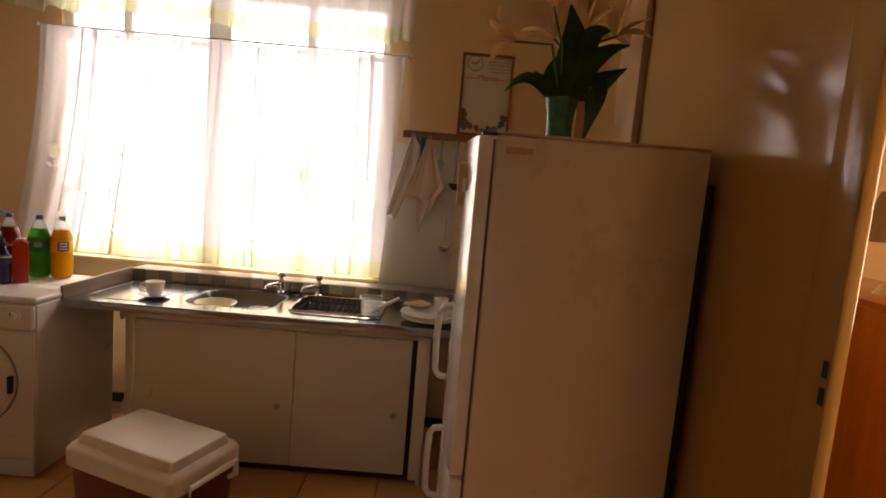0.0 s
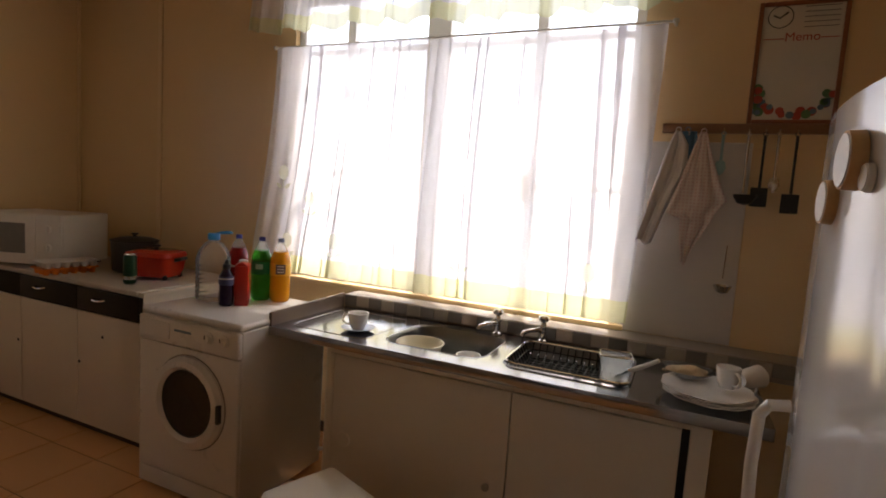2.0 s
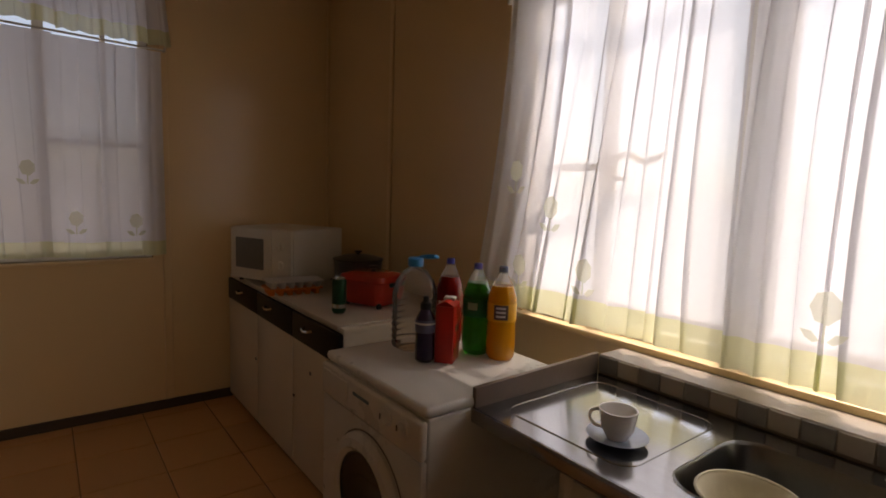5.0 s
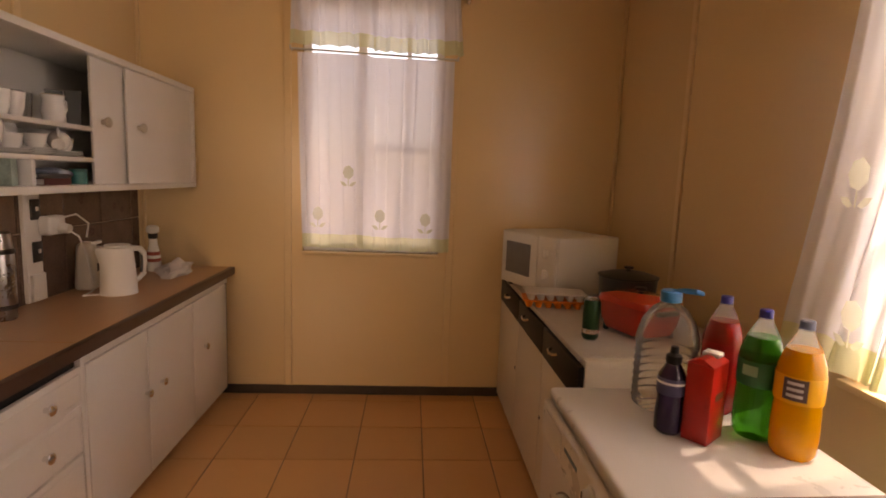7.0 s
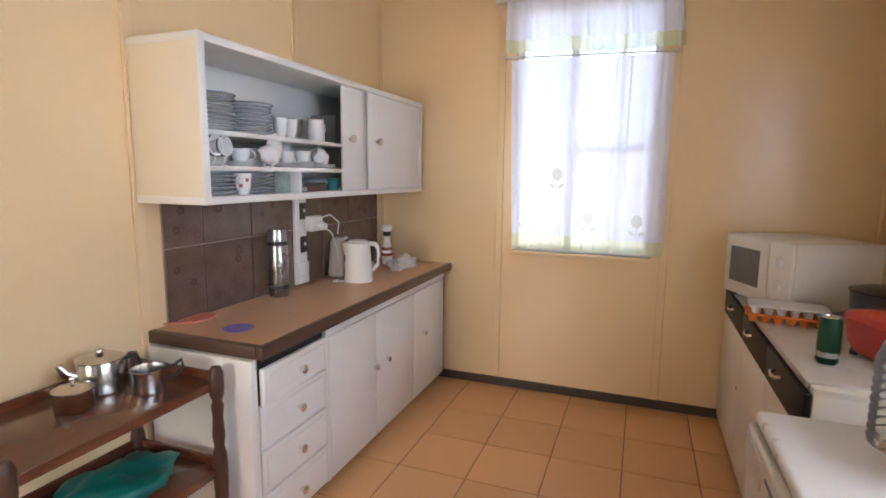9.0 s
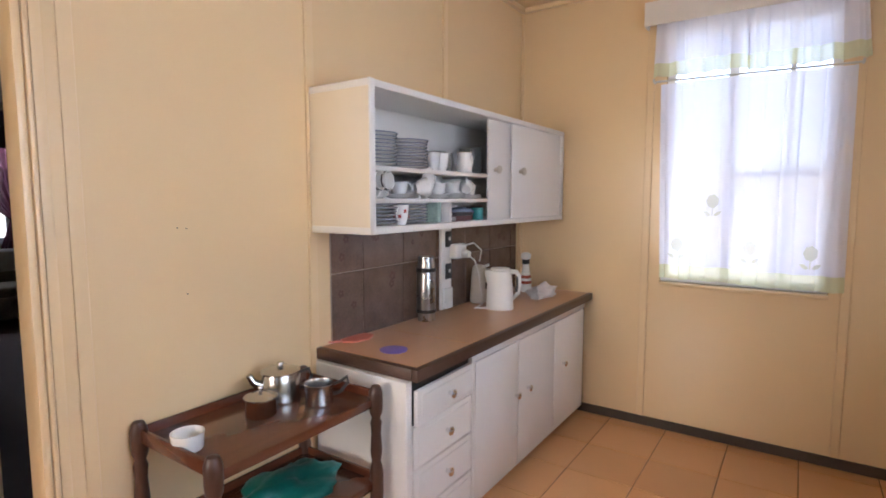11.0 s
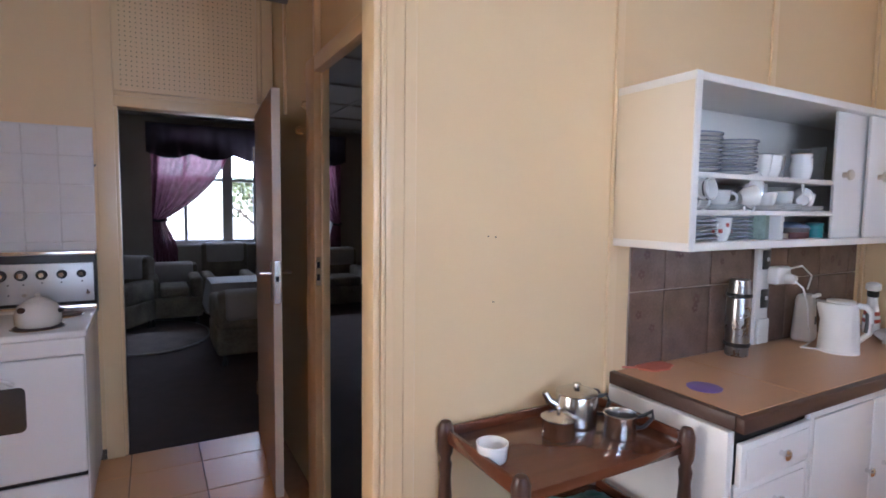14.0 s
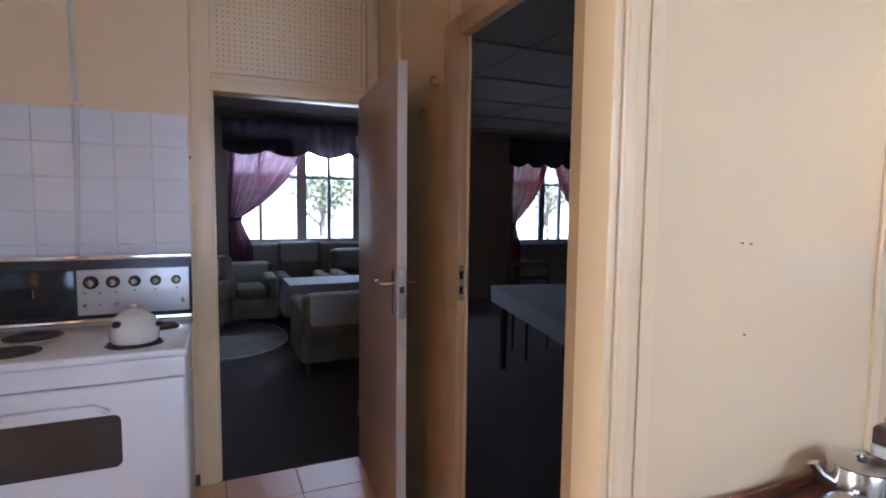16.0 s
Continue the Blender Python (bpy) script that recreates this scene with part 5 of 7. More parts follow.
part("cap", lathe(B(), [(0.017, 0.176), (0.019, 0.180), (0.019, 0.196), (0.010, 0.202), (0.009, 0.218), (0, 0.220)], 18), BLACK, bs)
rc = thing("juice_carton", "red juice carton with torn white corner", "carton", pose(-1.832, 2.632, wz, 0, 0, 38))
REDBOX = mat("red_printed_carton", (0.50, 0.02, 0.012), 0.3, var=0.12, scale=14)
part("box", box(B(), -0.031, 0.031, -0.045, 0.045, 0, 0.190, 0.003), REDBOX, rc)
bm = box(B(), -0.031, 0.031, -0.045, 0.045, 0.190, 0.206, 0.002)
for v in bm.verts:
    if v.co.z > 0.2:
        v.co.x *= 0.25
part("gable", bm, REDBOX, rc)
part("torn_flap", box(B(), -0.02, 0.02, 0.005, 0.04, 0.200, 0.212, 0.004), PLASTIC, rc, "torn white paper corner")
part("print", box(B(), 0.031, 0.0318, -0.02, 0.022, 0.105, 0.122), mat("brown_print", (0.2, 0.12, 0.06), 0.5), rc)

# ---- low cabinet with microwave ----
lc = thing("low_cabinet", "cream three-door low cabinet with black drawer band", "cabinet")
lx0, lx1, ly0, ly1, lz = -3.995, -2.392, 2.515, YN - 0.02, 0.838
part("body", box(B(), lx0 + 0.005, lx1 - 0.002, ly0 + 0.02, ly1, 0.04, lz - 0.028), CABP, lc)
part("band_end", box(B(), lx1 - 0.042, lx1, ly0 + 0.019, ly1, lz - 0.030, lz - 0.006, 0.003), CABP, lc)
part("plinth", box(B(), lx0 + 0.005, lx1 - 0.02, ly0 + 0.03, ly1, 0, 0.04), SKIRT, lc)
BAND = mat("black_laminate_band", (0.014, 0.011, 0.010), 0.45, var=0.2, scale=8, spec=0.25)
LTOP = mat("pale_grey_laminate", (0.52, 0.47, 0.40), 0.35, var=0.1, scale=10, bump=0.03)
part("worktop", box(B(), lx0, lx1 - 0.045, ly0 + 0.010, ly1, lz - 0.025, lz, 0.004), LTOP, lc, "pale grey laminate top")
dvs = [lx0 + 0.004, -3.43, -2.90, lx1]
for i in range(3):
    a, b = dvs[i] + 0.003, dvs[i + 1] - 0.003
    dr = part("drawer", box(B(), a, b, ly0 - 0.004, ly0 + 0.018, 0.682, lz - 0.028, 0.003), BAND, lc, "black drawer front")
    hx = {0: -3.72, 1: -3.225, 2: -2.705}[i]
    part("handle", tube(B(), [(hx - 0.04, ly0 - 0.004, 0.762), (hx - 0.032, ly0 - 0.022, 0.758), (hx, ly0 - 0.026, 0.754), (hx + 0.032, ly0 - 0.022, 0.758), (hx + 0.04, ly0 - 0.004, 0.762)], 0.006, 8), CHROME, dr, "chrome bow handle")
    d = part("door", box(B(), a, b, ly0, ly0 + 0.018, 0.045, 0.678, 0.003), CABP, lc)
for x, z in ((-3.455, 0.415), (-2.685, 0.56), (-2.882, 0.392)):
    part("keyhole", cyl(B(), (x, ly0 + 0.001, z), (x, ly0 - 0.002, z), 0.009, segs=12), BLACK, lc)

# microwave
mw = thing("microwave", "white countertop microwave with a grey window, set askew", "microwave", pose(-3.744, 2.465, lz, 0, 0, 23))
MWW = mat("white_microwave_case", (0.72, 0.69, 0.62), 0.35, var=0.03, scale=4)
part("case", box(B(), 0, 0.50, 0.012, 0.42, 0.018, 0.325, 0.008, 2), MWW, mw)
part("door", box(B(), 0.003, 0.342, -0.008, 0.012, 0.022, 0.321, 0.006, 2), MWW, mw)
part("window", box(B(), 0.05, 0.285, -0.0105, -0.008, 0.085, 0.265, 0.001, 1), mat("grey_mesh_window", (0.16, 0.15, 0.14), 0.3, var=0.1, scale=30), mw, "grey mesh door window")
part("control_panel", box(B(), 0.345, 0.497, -0.006, 0.012, 0.022, 0.321, 0.006, 2), MWW, mw)
for z in (0.235, 0.125):
    mm = Matrix.Translation((0.42, -0.006, z)) @ Vector((0, -1, 0)).to_track_quat("Z", "Y").to_matrix().to_4x4()
    k = part("dial", lathe(B(), [(0, 0), (0.026, 0), (0.025, 0.010), (0.022, 0.014), (0, 0.015)], 22, m=mm), MWW, mw)
    part("grip", box(B(), 0.416, 0.424, -0.028, -0.020, z - 0.022, z + 0.022, 0.002), MWW, k)
for x in (0.04, 0.46):
    for y in (0.04, 0.38):
        part("foot", cyl(B(), (x, y, 0), (x, y, 0.019), 0.014, segs=10), BLACK, mw)

# egg trays
ORT = mat("orange_plastic_tray", (0.75, 0.20, 0.02), 0.4, var=0.08)
WHT = mat("white_pulp_tray", (0.66, 0.64, 0.60), 0.7, var=0.06, scale=30, bump=0.2)


def tray(name, label, m, x, y, z, rz):
    t_ = thing(name, label, "tray", pose(x, y, z, 0, 0, rz), "stacked egg trays")
    bm = box(B(), -0.145, 0.145, -0.082, 0.082, 0.030, 0.036, 0.002, 1)
    for i in range(6):
        for j in range(3):
            lathe(bm, [(0, 0), (0.014, 0.0), (0.021, 0.030)], 10, (-0.1175 + 0.047 * i, -0.052 + 0.052 * j, 0))
    part("cup_tray", bm, m, t_)
    part("rim", tube(B(), [(a, b, 0.034) for a, b in rounded(-0.145, 0.145, -0.082, 0.082, 0.015, 3)], 0.004, 6, closed=True), m, t_)


tray("egg_tray", "orange plastic ice-and-egg tray under a white one", ORT, -3.19, 2.625, lz, 82)
tray("egg_tray", "white tray stacked on the orange tray", WHT, -3.195, 2.635, lz + 0.036, 83)
# can, pots
cn = thing("drink_can", "tall dark green drink can", "can", pose(-2.632, 2.628, lz))
CANG = mat("dark_green_printed_can", (0.012, 0.062, 0.026), 0.3, metal=0.5, var=0.4, scale=26)
part("body", lathe(B(), [(0.026, 0.006), (0.033, 0.016), (0.033, 0.150), (0.028, 0.162)], 24), CANG, cn)
part("lid", lathe(B(), [(0.028, 0.162), (0.028, 0.166), (0.026, 0.166), (0.025, 0.162), (0, 0.162)], 24), STEEL, cn)
part("base_rim", lathe(B(), [(0, 0.008), (0.022, 0.006), (0.024, 0.0), (0.027, 0.006)], 24), STEEL, cn)
part("print", lathe(B(), [(0.0333, 0.030), (0.0336, 0.034), (0.0336, 0.044), (0.0333, 0.048)], 24), STEEL, cn)
rp = thing("electric_pan", "red electric roasting pan with black feet and knob", "pan", pose(-2.735, 2.865, lz, 0, 0, 22) @ Matrix.Diagonal((0.9, 0.9, 1.0, 1)))
REDE = mat("red_enamel", (0.52, 0.03, 0.012), 0.25, var=0.08, scale=6, coat=0.3)
bm = B()
rings = []
for hx, hy, z in ((0.125, 0.105, 0.015), (0.140, 0.122, 0.05), (0.150, 0.132, 0.125), (0.155, 0.137, 0.130), (0.155, 0.137, 0.136), (0.146, 0.128, 0.156), (0.10, 0.085, 0.168)):
    rings.append([bm.verts.new((x, y, z)) for x, y in rounded(-hx, hx, -hy, hy, 0.05, 5)])
for p, q in zip(rings, rings[1:]):
    for i in range(len(p)):
        bm.faces.new((p[i], p[(i + 1) % len(p)], q[(i + 1) % len(p)], q[i]))
bm.faces.new(rings[0][::-1]), bm.faces.new(rings[-1])
part("body", bm, REDE, rp)
for x in (-0.11, 0.11):
    for y in (-0.09, 0.09):
        part("foot", cyl(B(), (x, y, 0), (x * 0.95, y * 0.95, 0.03), 0.014, 0.018, 10), BLACK, rp)
for sx in (-1, 1):
    part("handle", tube(B(), [(sx * 0.148, -0.05, 0.115), (sx * 0.175, -0.04, 0.12), (sx * 0.175, 0.04, 0.12), (sx * 0.148, 0.05, 0.115)], 0.011, 8), BLACK, rp)
part("knob", lathe(B(), [(0.012, 0.165), (0.012, 0.178), (0.026, 0.184), (0.026, 0.194), (0, 0.198)], 16), BLACK, rp)
bp = thing("cooking_pot", "dark grey lidded cooking pot behind the red pan", "pot", pose(-3.01, 2.925, lz))
POTG = mat("dark_grey_enamel", (0.045, 0.045, 0.045), 0.3, var=0.2, scale=10)
part("body", lathe(B(), [(0, 0.002), (0.11, 0.0), (0.122, 0.012), (0.130, 0.185), (0.134, 0.188), (0.128, 0.188)], 32), POTG, bp)
part("lid", lathe(B(), [(0.135, 0.188), (0.136, 0.194), (0.09, 0.208), (0.03, 0.215), (0, 0.216)], 32), BLACK, bp)
part("knob", lathe(B(), [(0.010, 0.214), (0.010, 0.222), (0.022, 0.228), (0.020, 0.236), (0, 0.238)], 14), BLACK, bp)
for sx in (-1, 1):
    part("handle", tube(B(), [(sx * 0.122, -0.03, 0.135), (sx * 0.150, -0.025, 0.138), (sx * 0.150, 0.025, 0.138), (sx * 0.122, 0.03, 0.135)], 0.007, 8), BLACK, bp)

# ---- fridge ----
fg = thing("fridge", "cream two-door fridge freezer with white handles", "fridge")
fx0, fx1, fy0, fy1, fz = 0.284, 0.890, 1.459, 1.985, 1.62
part("body", box(B(), fx0 + 0.047, fx1, fy0, fy1, 0.03, fz, 0.008, 2), FRIDGE, fg)
part("gasket", box(B(), fx0 + 0.040, fx0 + 0.047, fy0 + 0.008, fy1 - 0.008, 0.06, fz - 0.012), mat("grey_gasket", (0.12, 0.10, 0.08), 0.7, var=0.1), fg)
part("top_cover", box(B(), fx0 + 0.05, fx1 - 0.002, fy0 + 0.002, fy1 - 0.002, fz, fz + 0.008, 0.003), FRAMEP, fg, "brown tray edge on top")


def bowed_door(z0, z1):
    bm = B()
    n = 12
    out = [(fx0 + 0.040, fy0), (fx0 + 0.012, fy0)]
    for i in range(n + 1):
        s = i / n
        out.append((fx0 + 0.004 - 0.022 * math.sin(math.pi * s), fy0 + 0.006 + (fy1 - fy0 - 0.012) * s))
    out += [(fx0 + 0.012, fy1), (fx0 + 0.040, fy1)]
    slab(bm, out[::-1], z0, z1)
    bmesh.ops.bevel(bm, geom=[e for e in bm.edges if abs(e.verts[0].co.z - e.verts[1].co.z) < 1e-6], offset=0.006, segments=2, affect="EDGES", profile=0.5)
    return bm


DOORW = mat("white_fridge_door", (0.72, 0.72, 0.71), 0.10, var=0.03, scale=3, coat=0.5, rvar=0.04)
for z0, z1, h0, h1 in ((0.685, fz - 0.004, 0.79, 1.06), (0.055, 0.675, 0.33, 0.60)):
    d = part("door", bowed_door(z0, z1), DOORW, fg, "white bowed enamel door")
    hy = fy1 - 0.045
    part("handle", tube(B(), [(fx0 - 0.004, hy, h1), (fx0 - 0.040, hy, h1 - 0.006), (fx0 - 0.055, hy, h1 - 0.03), (fx0 - 0.058, hy, (h0 + h1) / 2), (fx0 - 0.055, hy, h0 + 0.03), (fx0 - 0.040, hy, h0 + 0.006), (fx0 - 0.004, hy, h0)], 0.012, 10), PLASTIC, d, "white bow handle")
part("hinge", box(B(), fx0 + 0.01, fx0 + 0.06, fy0 + 0.004, fy0 + 0.03, fz - 0.003, fz + 0.006, 0.002), BLACK, fg, "dark top hinge")
part("badge", box(B(), fx0 + 0.075, fx0 + 0.145, fy0 - 0.0025, fy0, fz - 0.047, fz - 0.030, 0.001, 1), FRAMEP, fg, "brown side badge")
for x in (fx0 + 0.08, fx1 - 0.05):
    for y in (fy0 + 0.05, fy1 - 0.05):
        part("foot", cyl(B(), (x, y, 0), (x, y, 0.032), 0.02, segs=12), BLACK, fg)
part("compressor_grille", box(B(), fx1, fx1 + 0.035, fy0 + 0.03, fy1 - 0.03, 0.08, fz - 0.08, 0.004), BLACK, fg, "black condenser behind the fridge")
MAGT = mat("tan_wooden_magnet", (0.55, 0.33, 0.14), 0.5, var=0.15, scale=20)
for y, z, r, m_, nm, lab, th_ in ((1.665, 1.512, 0.043, MAGT, "fridge_magnet", "round tan and white fridge magnet", 0.020), (1.775, 1.455, 0.036, MAGT, "fridge_magnet", "small round tan fridge magnet", 0.016), (1.615, 1.485, 0.020, PLASTIC, "fridge_magnet", "tiny white fridge magnet", 0.008)):
    bow = fx0 + 0.004 - 0.022 * math.sin(math.pi * (y - fy0) / (fy1 - fy0))
    mg = thing(nm, lab, "magnet")
    part("rim", cyl(B(), (bow - 0.0, y, z), (bow - th_, y, z), r, r * 0.97, 24), m_, mg)
    part("disc", cyl(B(), (bow - th_, y, z), (bow - th_ - 0.002, y, z), r * 0.88, segs=24), PLASTIC, mg)

# vase with artificial lilies
vs = thing("flower_vase", "green glass vase with pale lilies and broad leaves", "vase", pose(0.545, 1.74, fz + 0.008))
VGREEN = mat("textured_green_glass", (0.03, 0.16, 0.07), 0.15, var=0.4, scale=30, bump=0.5, bscale=60)
part("vase", lathe(B(), [(0, 0.0), (0.040, 0.0), (0.044, 0.006), (0.040, 0.05), (0.043, 0.10), (0.052, 0.145), (0.049, 0.145), (0.040, 0.10), (0.036, 0.05), (0, 0.012)], 26), VGREEN, vs)
LEAFG = mat("waxy_green_leaf", (0.035, 0.10, 0.025), 0.3, var=0.3, scale=14)
STEMG = mat("green_stem", (0.06, 0.13, 0.03), 0.5, var=0.2)
PETAL = cloth("pale_peach_petal", (0.95, 0.70, 0.40), 0.0, 0.5, 0.2)


def bent_leaf(base, mid, tip, w):
    """A leaf along a curve through three points, widest before the middle, folded on its midrib."""
    base, mid, tip = Vector(base), Vector(mid), Vector(tip)
    bm = B()
    n = 9
    rows = []
    for i in range(n + 1):
        s = i / n
        p = base * (1 - s) ** 2 + mid * 2 * s * (1 - s) + tip * s * s
        d = ((mid - base) * (1 - s) + (tip - mid) * s).normalized()
        side = d.cross(Vector((0.35, 1.0, 0.3))).normalized()
        up = side.cross(d)
        ww = 0.66 * w * math.sin(math.pi * min(0.98, 0.06 + 0.94 * s) ** 0.8) + 0.001
        rows.append([bm.verts.new(p - side * ww + up * ww * 0.35), bm.verts.new(p), bm.verts.new(p + side * ww + up * ww * 0.35)])
    for a, b in zip(rows, rows[1:]):
        for k in range(2):
            bm.faces.new((a[k], a[k + 1], b[k + 1], b[k]))
    bmesh.ops.solidify(bm, geom=bm.faces[:], thickness=0.0012)
    return bm


for base, mid, tip, w in (((-0.030, 0, 0.13), (-0.105, -0.01, 0.255), (-0.180, -0.03, 0.148), 0.020), ((-0.01, 0.02, 0.13), (-0.045, 0.03, 0.22), (-0.010, 0.03, 0.29), 0.046),
                          ((-0.02, 0.01, 0.13), (-0.05, 0.01, 0.20), (-0.090, 0.02, 0.225), 0.016), ((0.005, -0.01, 0.12), (0.030, -0.02, 0.28), (-0.005, -0.01, 0.42), 0.062),
                          ((0.010, -0.02, 0.20), (0.045, -0.03, 0.36), (0.120, -0.02, 0.350), 0.044), ((0.02, 0.0, 0.14), (0.060, 0.0, 0.30), (0.182, -0.02, 0.315), 0.036),
                          ((0.03, 0.01, 0.16), (0.10, 0.01, 0.195), (0.186, 0.0, 0.252), 0.042), ((0.015, -0.03, 0.14), (0.125, -0.06, 0.26), (0.060, -0.06, 0.018), 0.046),
                          ((0.0, -0.02, 0.10), (0.0, -0.03, 0.18), (0.012, -0.02, 0.26), 0.040)):
    part("leaf", bent_leaf(base, mid, tip, w * 1.3), LEAFG, vs, "broad waxy green leaf")
rnd = random.Random(11)
for head, tilt in (((-0.165, -0.04, 0.292), (-1.0, -0.15, 0.02)), ((0.145, 0.0, 0.345), (0.5, 0.3, 0.6)), ((0.06, 0.05, 0.36), (0.3, 0.3, 0.8)), ((-0.035, 0.05, 0.335), (-0.5, 0.1, 0.7)), ((-0.05, 0.02, 0.42), (-0.3, -0.2, 0.9))):
    hd, tv = Vector(head), Vector(tilt).normalized()
    st_ = part("stem", tube(B(), [(0, 0, 0.10), (head[0] * 0.3, head[1] * 0.3, 0.30), tuple(hd)], 0.004, 6), STEMG, vs)
    q = tv.to_track_quat("Z", "Y").to_matrix().to_4x4()
    for k in range(6):
        a = k * 1.047 + rnd.uniform(-0.15, 0.15)
        bmx = bent_leaf((0, 0, 0), (0.035 * math.cos(a), 0.035 * math.sin(a), 0.06), (0.085 * math.cos(a), 0.085 * math.sin(a), 0.070), 0.036)
        bmesh.ops.transform(bmx, matrix=Matrix.Translation(hd) @ q, verts=bmx.verts[:])
        part("petal", bmx, PETAL, st_, "pale peach lily petal")
fb = thing("paper_box", "small white card box on the fridge", "box", pose(0.70, 1.80, fz + 0.008, 0, 0, 12))
part("box", box(B(), -0.05, 0.05, -0.03, 0.03, 0, 0.030, 0.002), PLASTIC, fb)
part("lid", box(B(), -0.052, 0.052, -0.032, 0.032, 0.030, 0.038, 0.002), PLASTIC, fb)

# ---- cool box ----
cx = thing("cool_box", "cool box with cream lid and dark red body on the floor", "cool box", pose(-0.845, 2.06, 0, 0, 0, -20.7))
CBRED = mat("dark_red_brown_plastic", (0.16, 0.03, 0.018), 0.4, var=0.1, scale=6)
CBW = mat("cream_plastic_lid", (0.70, 0.65, 0.55), 0.4, var=0.05, scale=6, bump=0.05)
bm = B()
r0 = [bm.verts.new((x, y, 0.0)) for x, y in rounded(-0.245, 0.245, -0.15, 0.15, 0.04, 5)]
r1 = [bm.verts.new((x, y, 0.30)) for x, y in rounded(-0.265, 0.265, -0.168, 0.168, 0.045, 5)]
for i in range(len(r0)):
    bm.faces.new((r0[i], r0[(i + 1) % len(r0)], r1[(i + 1) % len(r0)], r1[i]))
bm.faces.new(r0[::-1]), bm.faces.new(r1)
part("body", bm, CBRED, cx)
bm = B()
rings = []
for hx, hy, r, z in ((0.270, 0.173, 0.05, 0.301), (0.280, 0.182, 0.05, 0.310), (0.280, 0.182, 0.05, 0.365), (0.272, 0.174, 0.05, 0.378), (0.255, 0.157, 0.04, 0.384), (0.245, 0.147, 0.02, 0.388), (0.235, 0.137, 0.018, 0.418), (0.230, 0.132, 0.016, 0.422)):
    rings.append([bm.verts.new((x, y, z)) for x, y in rounded(-hx, hx, -hy, hy, r, 5)])
for p, q in zip(rings, rings[1:]):
    for i in range(len(p)):
        bm.faces.new((p[i], p[(i + 1) % len(p)], q[(i + 1) % len(p)], q[i]))
bm.faces.new(rings[0][::-1]), bm.faces.new(rings[-1])
part("lid", bm, CBW, cx, "cream stepped lid")
part("handle", tube(B(), [(0.272, -0.11, 0.26), (0.300, -0.115, 0.28), (0.302, -0.115, 0.335), (0.302, 0.115, 0.335), (0.300, 0.115, 0.28), (0.272, 0.11, 0.26)], 0.011, 8), PLASTIC, cx, "white carrying handle")

# ---- counter side ----
sc = thing("base_cabinet", "white painted base cabinet with four drawers and three doors", "cabinet")
cy = 0.765
part("carcass", box(B(), -4.0, -2.05, YS + 0.012, cy - 0.022, 0.06, 0.789), WHITEP, sc)
part("plinth", box(B(), -4.0, -2.06, YS + 0.02, cy - 0.06, 0, 0.06), SKIRT, sc)
part("end_panel", box(B(), -2.05, -2.03, YS + 0.03, cy, 0.0, 0.790, 0.003), WHITEP, sc)
# thin black sheet on the carcass paints the shade behind the top drawer
part("gap_shade_sheet", box(B(), -2.505, -2.074, cy - 0.022, cy - 0.019, 0.58, 0.775), DARKIN, sc, "black sheet standing for shade behind the ajar drawer")
part("stile", box(B(), -2.066, -2.051, cy - 0.02, cy - 0.001, 0.06, 0.789, 0.002), WHITEP, sc)
part("stile", box(B(), -2.532, -2.508, cy - 0.02, cy, 0.06, 0.775, 0.002), WHITEP, sc)
part("rail", box(B(), -3.995, -2.534, cy - 0.02, cy - 0.002, 0.742, 0.789, 0.002), WHITEP, sc)
zs = [0.752, 0.605, 0.428, 0.250, 0.065]
for i in range(4):
    z1, z0 = zs[i] - 0.004, zs[i + 1] + 0.004
    bm = box(B(), 0, 0.424, 0, 0.02, z0, z1, 0.004)
    box(bm, 0.025, 0.40, 0.02, 0.025, z0 + 0.022, z1 - 0.022, 0.002, 1)
    d = part("drawer", bm, WHITEP, sc, "white drawer front, slightly ajar" if i == 0 else "")
    d.matrix_local = pose(-2.497, cy - 0.018 + (0.006 if i == 0 else 0), 0, 0, 0, 1.6 if i == 0 else 0)
    knob(d, (0.205, 0.025, (z0 + z1) / 2), (0, 1, 0), 0.019)
for a, b, kx in ((-2.975, -2.536, -2.945), (-3.462, -2.981, -3.085), (-3.965, -3.468, -3.60)):
    d = part("door", box(B(), a, b, cy - 0.018, cy + 0.002, 0.065, 0.738, 0.004), WHITEP, sc)
    knob(d, (kx, cy + 0.002, 0.456), (0, 1, 0), 0.018)
part("side_filler", box(B(), -4.03, -4.0, YS + 0.02, cy - 0.02, 0.06, 0.775), BLACK, sc)
part("back_post", box(B(), -2.10, -2.052, YS + 0.015, YS + 0.055, 0.0, 0.776), DARKEDGE, sc)

CTZ = 0.838
ct = thing("countertop", "brown laminate countertop with a thick dark edge", "countertop")
part("top", box(B(), -4.03, -2.482, YS + 0.012, 0.772, CTZ - 0.040, CTZ, 0.002, 1), WOODTOP, ct)
part("top", box(B(), -2.479, -2.086, YS + 0.012, 0.772, CTZ - 0.040, CTZ, 0.002, 1), WOODTOP, ct)
part("front_edge", box(B(), -4.03, -2.052, 0.773, 0.802, CTZ - 0.047, CTZ + 0.001, 0.004), DARKEDGE, ct, "dark brown front edge strip")
part("end_edge", box(B(), -2.084, -2.052, YS + 0.004, 0.772, CTZ - 0.047, CTZ + 0.001, 0.004), DARKEDGE, ct, "dark brown end edge strip")

# wall cupboard
cu = thing("wall_cupboard", "white wall cupboard with open shelves and sliding doors", "cupboard")
ux0, ux1, uy0, uy1, uz0, uz1, ut = -4.0, -2.040, YS + 0.014, 0.588, 1.335, 1.925, 0.028
